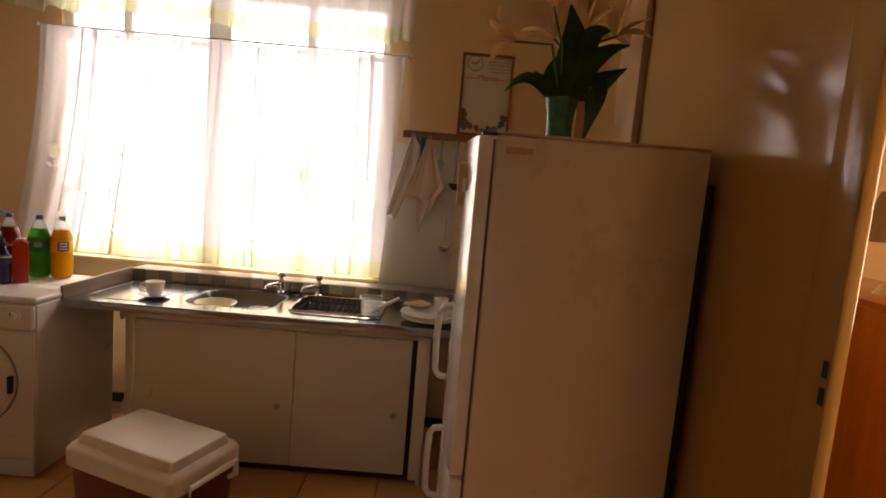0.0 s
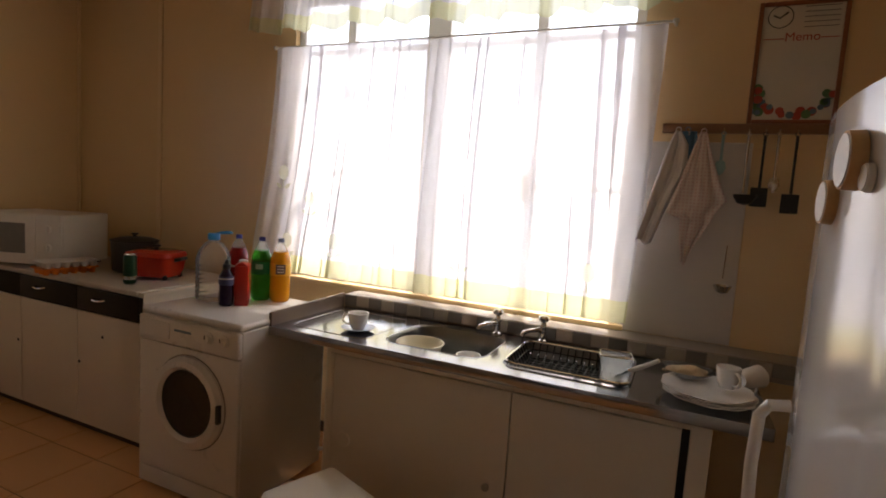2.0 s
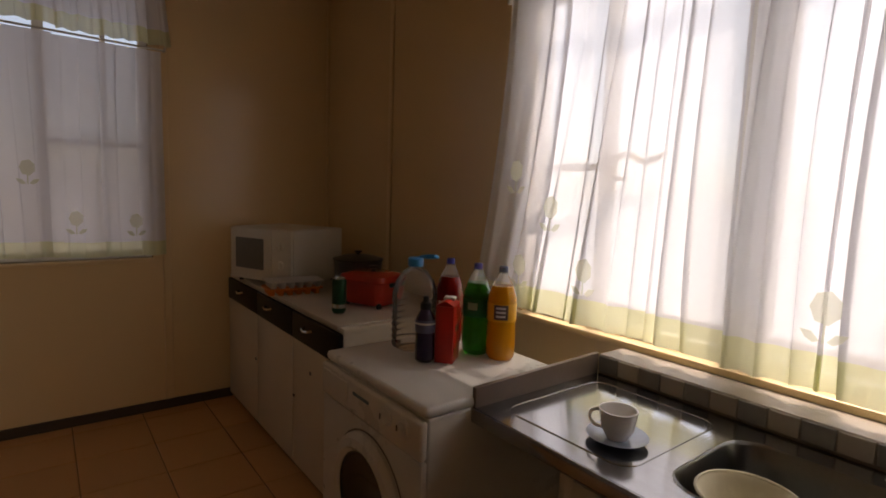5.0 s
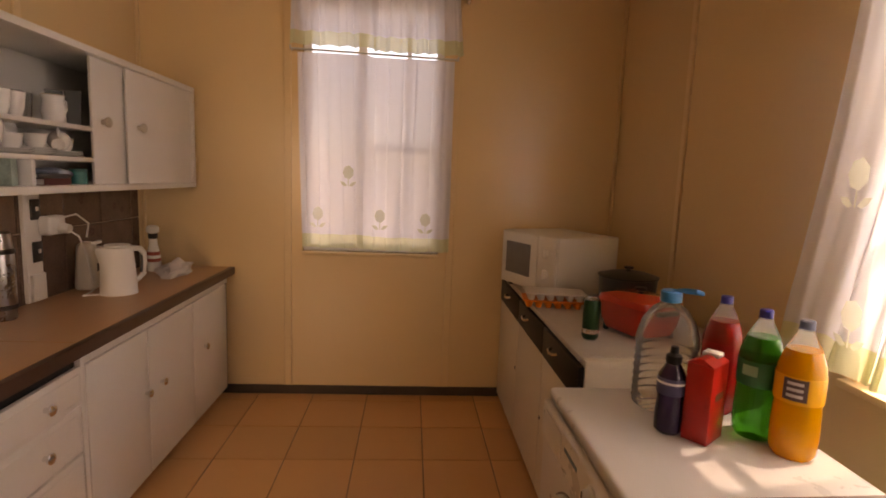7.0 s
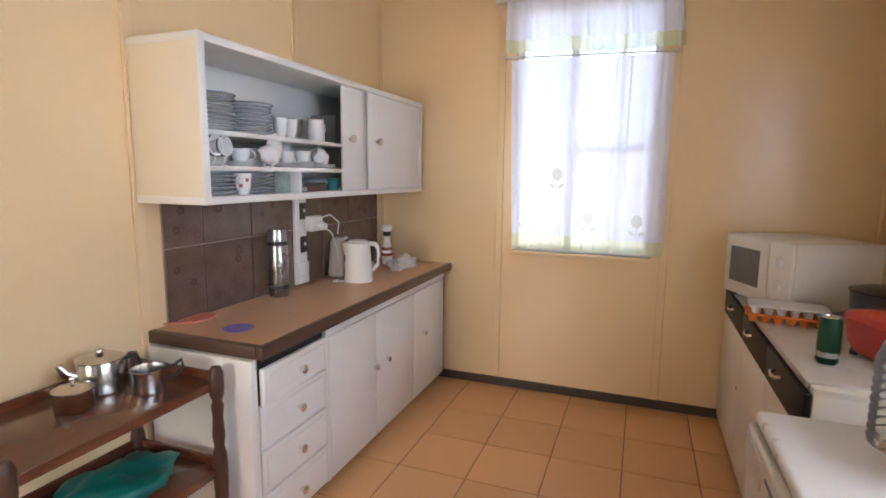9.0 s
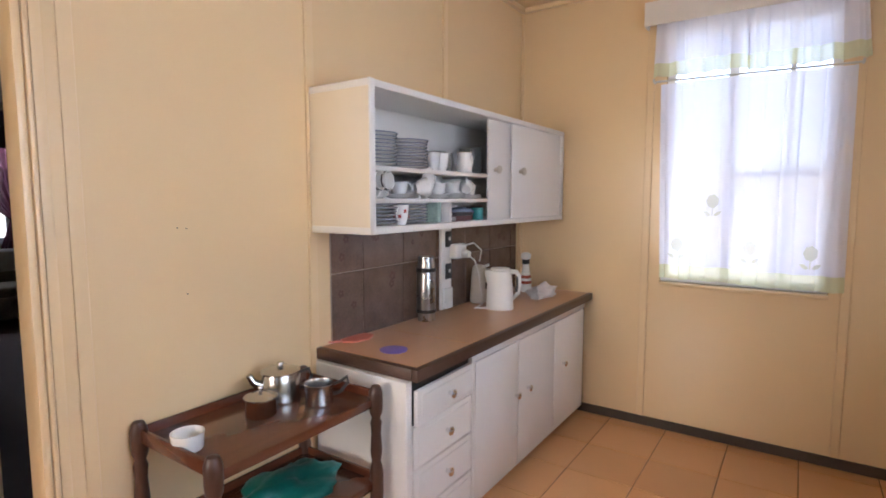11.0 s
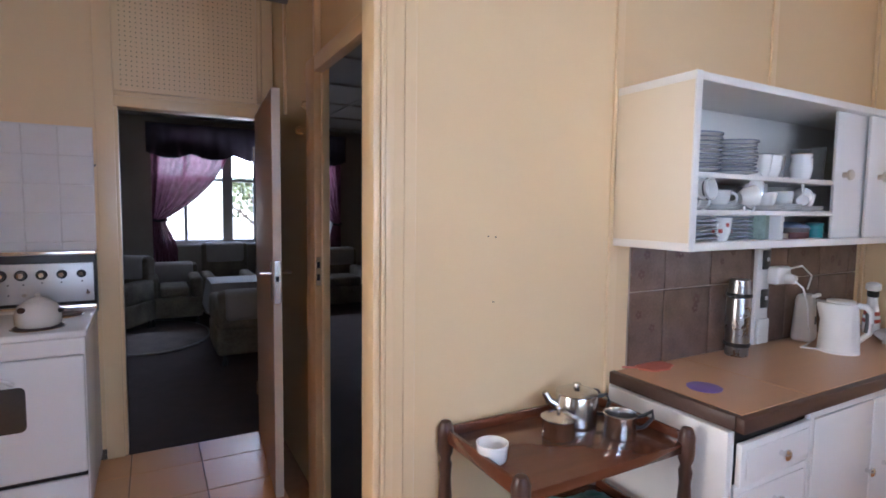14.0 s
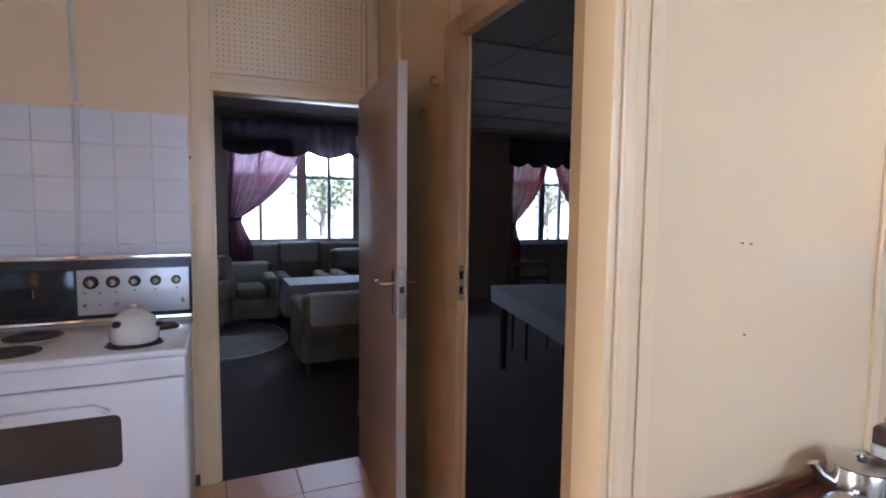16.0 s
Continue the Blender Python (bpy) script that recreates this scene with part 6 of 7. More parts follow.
part("bottom", box(B(), ux0, ux1, uy0, uy1, uz0, uz0 + ut, 0.003), WHITEP, cu)
part("top", box(B(), ux0, ux1, uy0, uy1, uz1 - ut, uz1, 0.003), WHITEP, cu)
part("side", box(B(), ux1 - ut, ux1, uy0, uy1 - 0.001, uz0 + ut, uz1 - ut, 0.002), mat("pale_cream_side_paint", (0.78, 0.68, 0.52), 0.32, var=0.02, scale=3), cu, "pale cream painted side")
part("side", box(B(), ux0, ux0 + ut, uy0, uy1 - 0.001, uz0 + ut, uz1 - ut, 0.002), WHITEP, cu)
part("front_trim", box(B(), ux1 - ut - 0.002, ux1 + 0.002, uy1, uy1 + 0.006, uz0, uz1, 0.002), WHITEP, cu)
part("back", box(B(), ux0 + ut, ux1 - ut, uy0, uy0 + 0.006, uz0 + ut, uz1 - ut), WHITEP, cu)
SH1, SH2 = 1.605, 1.475
for z in (SH1, SH2):
    part("shelf", box(B(), -3.044, ux1 - ut, uy0 + 0.006, uy1 - 0.035, z - 0.018, z, 0.002), WHITEP, cu)
for a, b, y, kx in ((-3.30, -3.02, uy1 - 0.034, -3.09), (-3.972, -3.264, uy1 - 0.016, -3.36)):
    d = part("sliding_door", box(B(), a, b, y - 0.012, y, uz0 + ut + 0.001, uz1 - ut - 0.001, 0.002), WHITEP, cu, "white sliding door")
    knob(d, (kx, y, 1.632), (0, 1, 0), 0.023, mat("ivory_knob", (0.58, 0.52, 0.42), 0.35, var=0.1))

# crockery on the shelves
DSTRIPE = mat("white_china_with_grey_band", (0.72, 0.73, 0.74), 0.2, var=0.1, scale=30)
PRIM = mat("grey_blue_rim", (0.27, 0.29, 0.34), 0.25, var=0.1)
dish_me = to_mesh("plate", lathe(B(), [(0, 0), (0.055, 0), (0.098, 0.010), (0.112, 0.016), (0.112, 0.018), (0.098, 0.013), (0.055, 0.004), (0, 0.004)], 30), CERAMIC)
rim_me = to_mesh("rim", lathe(B(), [(0.1122, 0.0120), (0.1140, 0.0150), (0.1122, 0.0175)], 30), PRIM)


def dishes(x, y, z, n, s, step):
    for i in range(n):
        p = new("plate", dish_me)
        p.matrix_world = pose(x + random.uniform(-0.003, 0.003), y + random.uniform(-0.003, 0.003), z + i * step, 0, 0, random.uniform(0, 360)) @ Matrix.Diagonal((s, s, s * 1.0, 1))
        tagged(p, "white china dinner plate with a grey-blue rim, stacked", "plate", "plates in the cupboard")
        r = new("rim", rim_me)
        r.parent = p
        tagged(r, "grey-blue rim band")


dishes(-2.185, 0.465, SH1, 9, 0.98, 0.0150)
dishes(-2.420, 0.460, SH1, 9, 0.92, 0.0140)
dishes(-2.185, 0.460, uz0 + ut, 6, 0.98, 0.0150)
dishes(-2.430, 0.440, uz0 + ut, 6, 0.98, 0.0145)
sauc_me = to_mesh("saucer", lathe(B(), [(0, 0), (0.035, 0), (0.066, 0.010), (0.070, 0.013), (0.066, 0.013), (0.035, 0.004), (0, 0.004)], 24), CERAMIC)
for k, (x, y) in enumerate(((-2.16, 0.50), (-2.34, 0.49), (-2.47, 0.43), (-2.62, 0.50), (-2.76, 0.49), (-2.90, 0.50))):
    for i in range(2 if k % 2 else 3):
        s_ = new("saucer", sauc_me)
        s_.matrix_world = pose(x, y, SH2 + 0.008 * i)
        tagged(s_, "white china saucer under the teacups", "saucer", "saucers in the cupboard")
    zt = SH2 + 0.008 * (1 if k % 2 else 2) + 0.005
    cup_thing("teacup", "white china teacup stacked on the middle shelf", x, y, zt, 40 + 70 * k, 0.040, 0.058, group="teacups in the cupboard")
cup_thing("teacup", "white china teacup lying on its side", -2.40, 0.53, SH2 + 0.045, 150, 0.040, 0.058, group="teacups in the cupboard", tilt=80)
cup_thing("teacup", "white china teacup lying on its side", -2.83, 0.53, SH2 + 0.045, 30, 0.040, 0.058, group="teacups in the cupboard", tilt=-75)
for x in (-2.585, -2.655):
    mg = cup_thing("mug", "white china mug with a dark rim on the top shelf", x, 0.50, SH1, 200, 0.034, 0.088, group="mugs in the cupboard")
    part("dark_rim", lathe(B(), [(0.0335, 0.086), (0.0348, 0.088), (0.0325, 0.0895)], 20), INK, mg)
BANDM = mat("black_band_glaze", (0.03, 0.03, 0.035), 0.25, var=0.1)
for x in (-2.115, -2.165):
    bc = cup_thing("mug", "white mug with two black bands lying on its side", x, 0.50, SH2 + 0.064, 95, 0.038, 0.075, group="banded mugs in the cupboard", tilt=84)
    for z in (0.022, 0.060):
        part("black_band", lathe(B(), [(0.0335 + z * 0.06, z), (0.0350 + z * 0.06, z + 0.003), (0.0338 + z * 0.06, z + 0.006)], 22), BANDM, bc)
for x, y, r in ((-2.52, 0.53, 8), (-2.70, 0.42, -12)):
    ls = new("saucer", sauc_me)
    ls.matrix_world = pose(x, y, SH2 + 0.074, 82, 0, r)
    tagged(ls, "white china saucer leaning upright between the cups", "saucer", "saucers in the cupboard")
CLEAR = film("drinking_glass", (0.96, 0.97, 0.97), 0.85)
for x, y, h in ((-2.74, 0.47, 0.095), (-2.93, 0.46, 0.13), (-2.985, 0.50, 0.14), (-2.99, 0.42, 0.14), (-2.78, 0.40, 0.11)):
    g = thing("drinking_glass", "plain clear drinking glass on the top shelf", "glass", pose(x, y, SH1), "glasses in the cupboard")
    part("tumbler", lathe(B(), [(0, 0), (0.024, 0), (0.030, h), (0.0285, h), (0.022, 0.006), (0, 0.006)], 20), CLEAR, g)
jg = thing("milk_jug", "white china milk jug with a gold rim", "jug", pose(-2.86, 0.50, SH1, 0, 0, 170))
part("body", lathe(B(), [(0, 0), (0.030, 0), (0.036, 0.01), (0.043, 0.045), (0.034, 0.085), (0.041, 0.105), (0.039, 0.105), (0.031, 0.085), (0.04, 0.045), (0, 0.01)], 22), CERAMIC, jg)
part("handle", tube(B(), [(0.036, 0, 0.095), (0.062, 0, 0.088), (0.064, 0, 0.055), (0.042, 0, 0.035)], 0.005, 8), CERAMIC, jg)
part("gold_rim", lathe(B(), [(0.0405, 0.103), (0.0418, 0.105), (0.0385, 0.1065)], 22), BRASS, jg)
zb = uz0 + ut
pm = cup_thing("mug", "white mug with a red flower print", -2.30, 0.530, zb, 20, 0.036, 0.085)
for k in range(9):
    badge(pm, 0.0365 - 0.002 * (k % 2), 0.030 + 0.022 * (k % 2), 0.044 + 0.022 * (k % 2), 40 * k, 40 * k + 22, REDINK, "print_patch")
for x, y, w, h, m_, lab in ((-2.585, 0.50, 0.05, 0.10, mat("green_white_packet", (0.35, 0.45, 0.38), 0.5, var=0.5, scale=20), "green and white packet standing on the bottom shelf"), (-2.65, 0.52, 0.035, 0.095, PLASTIC, "small white packet standing on the bottom shelf")):
    pk = thing("packet", lab, "packet", pose(x, y, zb, 0, 0, 15))
    part("box", box(B(), -w / 2, w / 2, -0.03, 0.03, 0, h, 0.002), m_, pk)
    part("flap", box(B(), -w / 2 + 0.002, w / 2 - 0.002, -0.028, 0.028, h, h + 0.004, 0.001, 1), m_, pk)
MAROON = mat("dark_maroon_book_cover", (0.10, 0.02, 0.02), 0.5, var=0.2)
for i, (x, w, h, m_) in enumerate(((-2.80, 0.19, 0.026, MAROON), (-2.79, 0.17, 0.018, BLACK))):
    bk = thing("book", "dark book lying on the bottom shelf", "book", pose(x, 0.47, zb + (0.026 if i else 0), 0, 0, 6 - 9 * i))
    part("pages", box(B(), -w / 2 + 0.003, w / 2 - 0.003, -0.062, 0.064, 0.003, h - 0.003), PLASTIC, bk)
    for z in (0, h - 0.003):
        part("cover", box(B(), -w / 2, w / 2, -0.067, 0.065, z, z + 0.003, 0.0008, 1), m_, bk)
    part("spine", box(B(), -w / 2, w / 2, 0.065, 0.068, 0, h, 0.001, 1), m_, bk)
bd = thing("enamel_dish", "dark blue-grey lidded dish on the bottom shelf", "dish", pose(-2.91, 0.44, zb))
part("dish", lathe(B(), [(0, 0), (0.05, 0), (0.075, 0.035), (0.08, 0.04)], 24), POTG, bd)
part("lid", lathe(B(), [(0.081, 0.040), (0.07, 0.055), (0.02, 0.066), (0, 0.067)], 24), BLUEW, bd)
tp = thing("teal_tin", "teal tin beside the sliding door", "tin", pose(-2.995, 0.50, zb))
part("tin", lathe(B(), [(0, 0), (0.032, 0), (0.032, 0.055)], 20), mat("teal_paint", (0.02, 0.20, 0.20), 0.35), tp)
part("lid", lathe(B(), [(0.033, 0.052), (0.034, 0.054), (0.034, 0.064), (0, 0.066)], 20), mat("dark_teal_paint", (0.01, 0.12, 0.12), 0.35), tp)

# power board, plug, cord
pb = thing("power_board", "white wooden board with black switch plates and a plug", "switch board")
part("board", box(B(), -3.075, -2.975, YS + 0.011, YS + 0.030, CTZ + 0.003, 1.315, 0.003), WHITEP, pb)
for z in (1.245, 1.06):
    part("switch_plate", box(B(), -3.068, -3.01, YS + 0.030, YS + 0.038, z - 0.045, z + 0.045, 0.003), BLACK, pb, "black switch plate")
    part("switch", box(B(), -3.046, -3.034, YS + 0.038, YS + 0.046, z - 0.006, z + 0.012, 0.002), PLASTIC, pb)
part("socket", box(B(), -3.07, -2.985, YS + 0.030, YS + 0.045, 0.845, 0.965, 0.005), PLASTIC, pb, "white socket outlet")
part("adapter", box(B(), -3.16, -3.05, YS + 0.030, YS + 0.085, 1.13, 1.215, 0.012, 3), PLASTIC, pb, "white plug adapter")
part("plug", cyl(B(), (-3.12, YS + 0.085, 1.16), (-3.12, YS + 0.125, 1.155), 0.026, 0.020, 16), PLASTIC, pb, "white round plug")
part("cord", tube(B(), [(-3.12, YS + 0.12, 1.15), (-3.14, YS + 0.15, 1.12), (-3.19, YS + 0.15, 1.03), (-3.25, YS + 0.13, 0.92), (-3.27, YS + 0.13, 0.845), (-3.20, YS + 0.15, CTZ + 0.007), (-3.13, YS + 0.16, CTZ + 0.007), (-3.16, YS + 0.21, CTZ + 0.007), (-3.23, YS + 0.25, CTZ + 0.007)], 0.004, 8), PLASTIC, pb, "white power cord")
part("cord", tube(B(), [(-3.10, YS + 0.08, 1.20), (-3.16, YS + 0.13, 1.22), (-3.25, YS + 0.13, 1.17), (-3.28, YS + 0.10, 1.10)], 0.004, 8), PLASTIC, pb)
co = thing("can_opener", "off-white electric can opener standing on the counter", "can opener", pose(-3.30, 0.335, CTZ, 0, 0, 12))
IVORY = mat("ivory_plastic", (0.72, 0.68, 0.60), 0.4, var=0.06, scale=8)
bm = box(B(), -0.055, 0.055, -0.05, 0.05, 0, 0.235, 0.028, 4)
for v in bm.verts:
    k = 1 - 0.28 * max(0, v.co.z) / 0.235
    v.co.x *= k
    v.co.y *= k
part("body", bm, IVORY, co)
part("cutter", cyl(B(), (-0.005, 0.045, 0.20), (-0.005, 0.075, 0.20), 0.016, segs=14), CHROME, co)
part("lever", box(B(), -0.04, 0.05, 0.035, 0.055, 0.225, 0.240, 0.004), PLASTIC, co)
part("logo_bar", box(B(), -0.012, 0.012, 0.0445, 0.047, 0.09, 0.13, 0.001, 1), INK, co)

# flask, kettle, coasters, bag, bottle
FLASKST = mat("dull_flask_steel", (0.36, 0.355, 0.35), 0.28, metal=1.0, var=0.08, scale=12, rvar=0.05)
fl = thing("vacuum_flask", "steel vacuum flask with black bands", "flask", pose(-2.745, 0.340, CTZ) @ Matrix.Diagonal((1.22, 1.22, 1.0, 1)))
part("body", lathe(B(), [(0, 0), (0.036, 0), (0.038, 0.004), (0.038, 0.046), (0.040, 0.060), (0.040, 0.255), (0.038, 0.262)], 26), FLASKST, fl)
for z in (0.042, 0.258):
    part("band", lathe(B(), [(0.0395, z), (0.043, z + 0.003), (0.043, z + 0.015), (0.0395, z + 0.018)], 26), BLACK, fl, "black rubber band")
part("cup_lid", lathe(B(), [(0.038, 0.277), (0.038, 0.283), (0.033, 0.335), (0.030, 0.338), (0, 0.338)], 26), FLASKST, fl, "steel cup lid")
part("handle", tube(B(), [(-0.038, -0.01, 0.24), (-0.065, -0.015, 0.225), (-0.065, -0.015, 0.10), (-0.038, -0.01, 0.08)], 0.006, 8), BLACK, fl)
kt = thing("electric_kettle", "white plastic jug kettle", "kettle", pose(-3.235, 0.515, CTZ, 0, 0, 128))
bm = lathe(B(), [(0, 0.004), (0.076, 0.0), (0.080, 0.010), (0.078, 0.06), (0.072, 0.14), (0.066, 0.205), (0.060, 0.222), (0, 0.230)], 28)
for v in bm.verts:
    if v.co.z > 0.13 and v.co.x < -0.03:
        v.co.x -= 0.030 * (v.co.z - 0.13) / 0.09 * max(0, 1 - abs(v.co.y) / 0.05)
part("body", bm, PLASTIC, kt)
part("lid", lathe(B(), [(0.056, 0.226), (0.055, 0.236), (0.02, 0.240), (0, 0.240)], 24), PLASTIC, kt)
part("handle", tube(B(), [(0.060, 0, 0.215), (0.095, 0, 0.212), (0.112, 0, 0.19), (0.115, 0, 0.14), (0.110, 0, 0.09), (0.075, 0, 0.055)], [0.014, 0.014, 0.013, 0.012, 0.012, 0.012], 10), PLASTIC, kt)
part("handle_grip", tube(B(), [(0.101, 0, 0.185), (0.103, 0, 0.14), (0.099, 0, 0.095)], 0.009, 8), mat("dark_grey_grip", (0.08, 0.08, 0.08), 0.6), kt, "dark grey inner grip")
part("water_gauge", box(B(), -0.012, 0.012, 0.070, 0.076, 0.05, 0.16, 0.002), CLEARP, kt)
part("base", lathe(B(), [(0, -0.0), (0.082, 0.0), (0.082, 0.008), (0.078, 0.010)], 26), PLASTIC, kt)
PINKR = mat("salmon_red_rubber", (0.62, 0.19, 0.13), 0.6, var=0.15, scale=20)
cs = thing("coaster", "salmon-red leaf-shaped mat by the wall", "mat", pose(-2.262, 0.30, CTZ + 0.001))
part("mat", slab(B(), [(0.085 * (1 + 0.08 * math.cos(7 * a)) * math.cos(a), 0.055 * (1 + 0.08 * math.cos(7 * a)) * math.sin(a)) for a in [i * 0.2618 for i in range(24)]], 0, 0.006), PINKR, cs)
part("stalk", tube(B(), [(0.08, -0.02, 0.003), (0.13, -0.05, 0.004)], 0.004, 6), PINKR, cs)
cs = thing("coaster", "purple round plastic mat on the counter", "mat", pose(-2.214, 0.555, CTZ + 0.001))
part("mat", lathe(B(), [(0, 0), (0.058, 0), (0.060, 0.003), (0.055, 0.004), (0, 0.003)], 32), mat("purple_plastic", (0.20, 0.15, 0.52), 0.45, var=0.08), cs)
hb = thing("sauce_bottle", "white bottle with a red label and black collar on the counter", "bottle", pose(-3.83, 0.40, CTZ, 0, 5, 20))
part("body", lathe(B(), [(0, 0), (0.036, 0), (0.040, 0.02), (0.038, 0.09), (0.024, 0.16), (0.022, 0.20), (0, 0.201)], 20), CERAMIC, hb)
part("label", lathe(B(), [(0.0385, 0.06), (0.0402, 0.064), (0.034, 0.118), (0.0325, 0.12)], 20), mat("brick_red_label", (0.36, 0.06, 0.03), 0.4, var=0.4, scale=20), hb, "brick-red label")
part("collar", lathe(B(), [(0.023, 0.196), (0.026, 0.20), (0.026, 0.225), (0.02, 0.23)], 18), BLACK, hb)
part("cap", lathe(B(), [(0.022, 0.228), (0.034, 0.236), (0.034, 0.262), (0.02, 0.272), (0, 0.273)], 18), PLASTIC, hb)
FILM = mat("crumpled_clear_white_bag", (0.66, 0.64, 0.62), 0.3, var=0.15, scale=14, bump=0.5, bscale=30)
crumple("plastic_bag", "crumpled white plastic bag lying on the counter", "bag", -3.74, 0.56, CTZ + 0.001, 0.135, 0.075, 0.055, FILM, 9, 4)
pc = thing("pot_rest", "black rubber foot pad beside the bag", "pad", pose(-3.80, 0.46, CTZ + 0.001, 0, 0, 20))
part("pad", box(B(), -0.05, 0.05, -0.03, 0.03, 0, 0.02, 0.006), BLACK, pc)

# ---- trolley ----
tr = thing("tea_trolley", "dark varnished wooden tea trolley with turned legs", "trolley")
tx0, tx1, ty0, ty1 = -1.965, -1.315, 0.275, 0.665
for z, mt in ((0.735, MAHOG), (0.415, MAHOG)):
    part("tray", box(B(), tx0, tx1, ty0, ty1, z - 0.018, z, 0.003), mt, tr)
    for a, b, c, d in ((tx0, tx1, ty0 - 0.012, ty0 + 0.004), (tx0 - 0.012, tx0 + 0.004, ty0 + 0.02, ty1 - 0.02), (tx1 - 0.004, tx1 + 0.012, ty0 + 0.02, ty1 - 0.02)):
        part("gallery_rail", box(B(), a, b, c, d, z - 0.016, z + 0.028, 0.004), MAHOG, tr)
    part("apron", box(B(), tx0 + 0.02, tx1 - 0.02, ty1 - 0.012, ty1 + 0.006, z - 0.034, z - 0.001, 0.004), MAHOG, tr)
leg_me = to_mesh("leg", lathe(B(), [(0, 0.05), (0.014, 0.05), (0.020, 0.07), (0.016, 0.10), (0.022, 0.14), (0.024, 0.33), (0.026, 0.36), (0.026, 0.45), (0.022, 0.47), (0.017, 0.49), (0.023, 0.53), (0.018, 0.60), (0.022, 0.64), (0.016, 0.66), (0.024, 0.68), (0.026, 0.70), (0.026, 0.755), (0.021, 0.772), (0.016, 0.782), (0, 0.786)], 18), DARKWOOD)
for x in (tx0 - 0.004, tx1 + 0.004):
    for y in (ty0 - 0.004, ty1 + 0.004):
        l_ = new("leg", leg_me)
        l_.parent, l_.location = tr, (x, y, 0)
        cst = part("castor", cyl(B(), (x - 0.010, y, 0.024), (x + 0.010, y, 0.024), 0.024, segs=16), BLACK, tr)
        part("castor_fork", box(B(), x - 0.014, x + 0.014, y - 0.006, y + 0.006, 0.040, 0.054, 0.002), STEEL, tr)
TEAL = mat("teal_printed_plastic_bag", (0.006, 0.12, 0.10), 0.35, var=0.5, scale=12, bump=0.5, bscale=25)
bag = crumple("shopping_bag", "teal printed plastic bag on the lower shelf", "bag", -1.72, 0.47, 0.418, 0.20, 0.125, 0.045, TEAL, 14, 4)

POL = mat("polished_aluminium", (0.60, 0.59, 0.57), 0.20, metal=1.0, var=0.06, scale=10, rvar=0.05)
tpz = 0.736
tp_ = thing("teapot", "polished metal teapot with spout and lid", "teapot", pose(-1.765, 0.385, tpz, 0, 0, -28))
part("body", lathe(B(), [(0, 0), (0.066, 0), (0.070, 0.004), (0.070, 0.100), (0.067, 0.106)], 30), POL, tp_)
lid_ = part("lid", lathe(B(), [(0.071, 0.104), (0.072, 0.108), (0.05, 0.117), (0.012, 0.121)], 30), POL, tp_)
part("lid_knob", lathe(B(), [(0.006, 0.120), (0.006, 0.128), (0.013, 0.132), (0.012, 0.138), (0, 0.140)], 14), POL, lid_)
part("spout", tube(B(), [(0.062, 0, 0.055), (0.095, 0, 0.075), (0.112, 0, 0.105)], [0.020, 0.014, 0.011], 10), POL, tp_)
part("handle", tube(B(), [(-0.068, 0, 0.09), (-0.105, 0, 0.098), (-0.115, 0, 0.07), (-0.10, 0, 0.03), (-0.069, 0, 0.03)], 0.007, 8), BLACK, tp_)
sg = thing("sugar_pot", "polished metal sugar pot with a lid", "pot", pose(-1.632, 0.445, tpz))
part("body", lathe(B(), [(0, 0), (0.050, 0), (0.053, 0.004), (0.053, 0.058), (0.056, 0.062)], 26), POL, sg)
lid_ = part("lid", lathe(B(), [(0.057, 0.060), (0.057, 0.064), (0.03, 0.076), (0.008, 0.079)], 26), POL, sg)
part("lid_knob", lathe(B(), [(0.005, 0.078), (0.004, 0.088), (0.009, 0.093), (0.007, 0.099), (0, 0.100)], 12), POL, lid_)
cm = thing("milk_jug", "polished metal open milk jug with a handle", "jug", pose(-1.815, 0.535, tpz, 0, 0, 152))
part("body", lathe(B(), [(0, 0.002), (0.045, 0), (0.050, 0.004), (0.050, 0.055), (0.054, 0.075), (0.051, 0.076), (0.047, 0.055), (0.046, 0.008), (0, 0.006)], 26), POL, cm)
part("handle", tube(B(), [(0.050, 0, 0.062), (0.078, 0, 0.068), (0.105, 0, 0.082), (0.108, 0, 0.060), (0.078, 0, 0.028), (0.050, 0, 0.025)], 0.006, 8), BLACK, cm)
rm = thing("ramekin", "small white fluted ramekin on the trolley", "ramekin", pose(-1.350, 0.480, tpz))
bm = lathe(B(), [(0, 0), (0.040, 0), (0.042, 0.004), (0.045, 0.040), (0.0475, 0.044), (0.0475, 0.052), (0.043, 0.052), (0.039, 0.012), (0, 0.010)], 48)
for v in bm.verts:
    if 0.003 < v.co.z < 0.042 and math.hypot(v.co.x, v.co.y) > 0.0405:
        k = 1 + 0.022 * (round(math.atan2(v.co.y, v.co.x) / (math.pi / 24)) % 2)
        v.co.x *= k
        v.co.y *= k
part("dish", bm, CERAMIC, rm)

# ---- stove ----
sv = thing("electric_stove", "white enamel electric stove with a steel control panel", "stove")
ex0, ex1, ey0, ey1 = -0.222, 0.56, -1.12, YK + 0.025
part("body", box(B(), ex0 + 0.008, ex1 - 0.008, ey1, ey0 - 0.02, 0.05, 0.86, 0.004), ENAMEL, sv)
bm = box(B(), ex0, ex1, ey1 + 0.09, ey0 + 0.025, 0.875, 0.905, 0.010, 3)
part("hob", bm, ENAMEL, sv)
part("front_fascia", box(B(), ex0 + 0.004, ex1 - 0.004, ey0 - 0.015, ey0 + 0.018, 0.795, 0.874, 0.010, 3), ENAMEL, sv)
od = part("oven_door", box(B(), ex0 + 0.012, ex1 - 0.012, ey0 - 0.018, ey0 + 0.010, 0.245, 0.790, 0.010, 3), ENAMEL, sv)
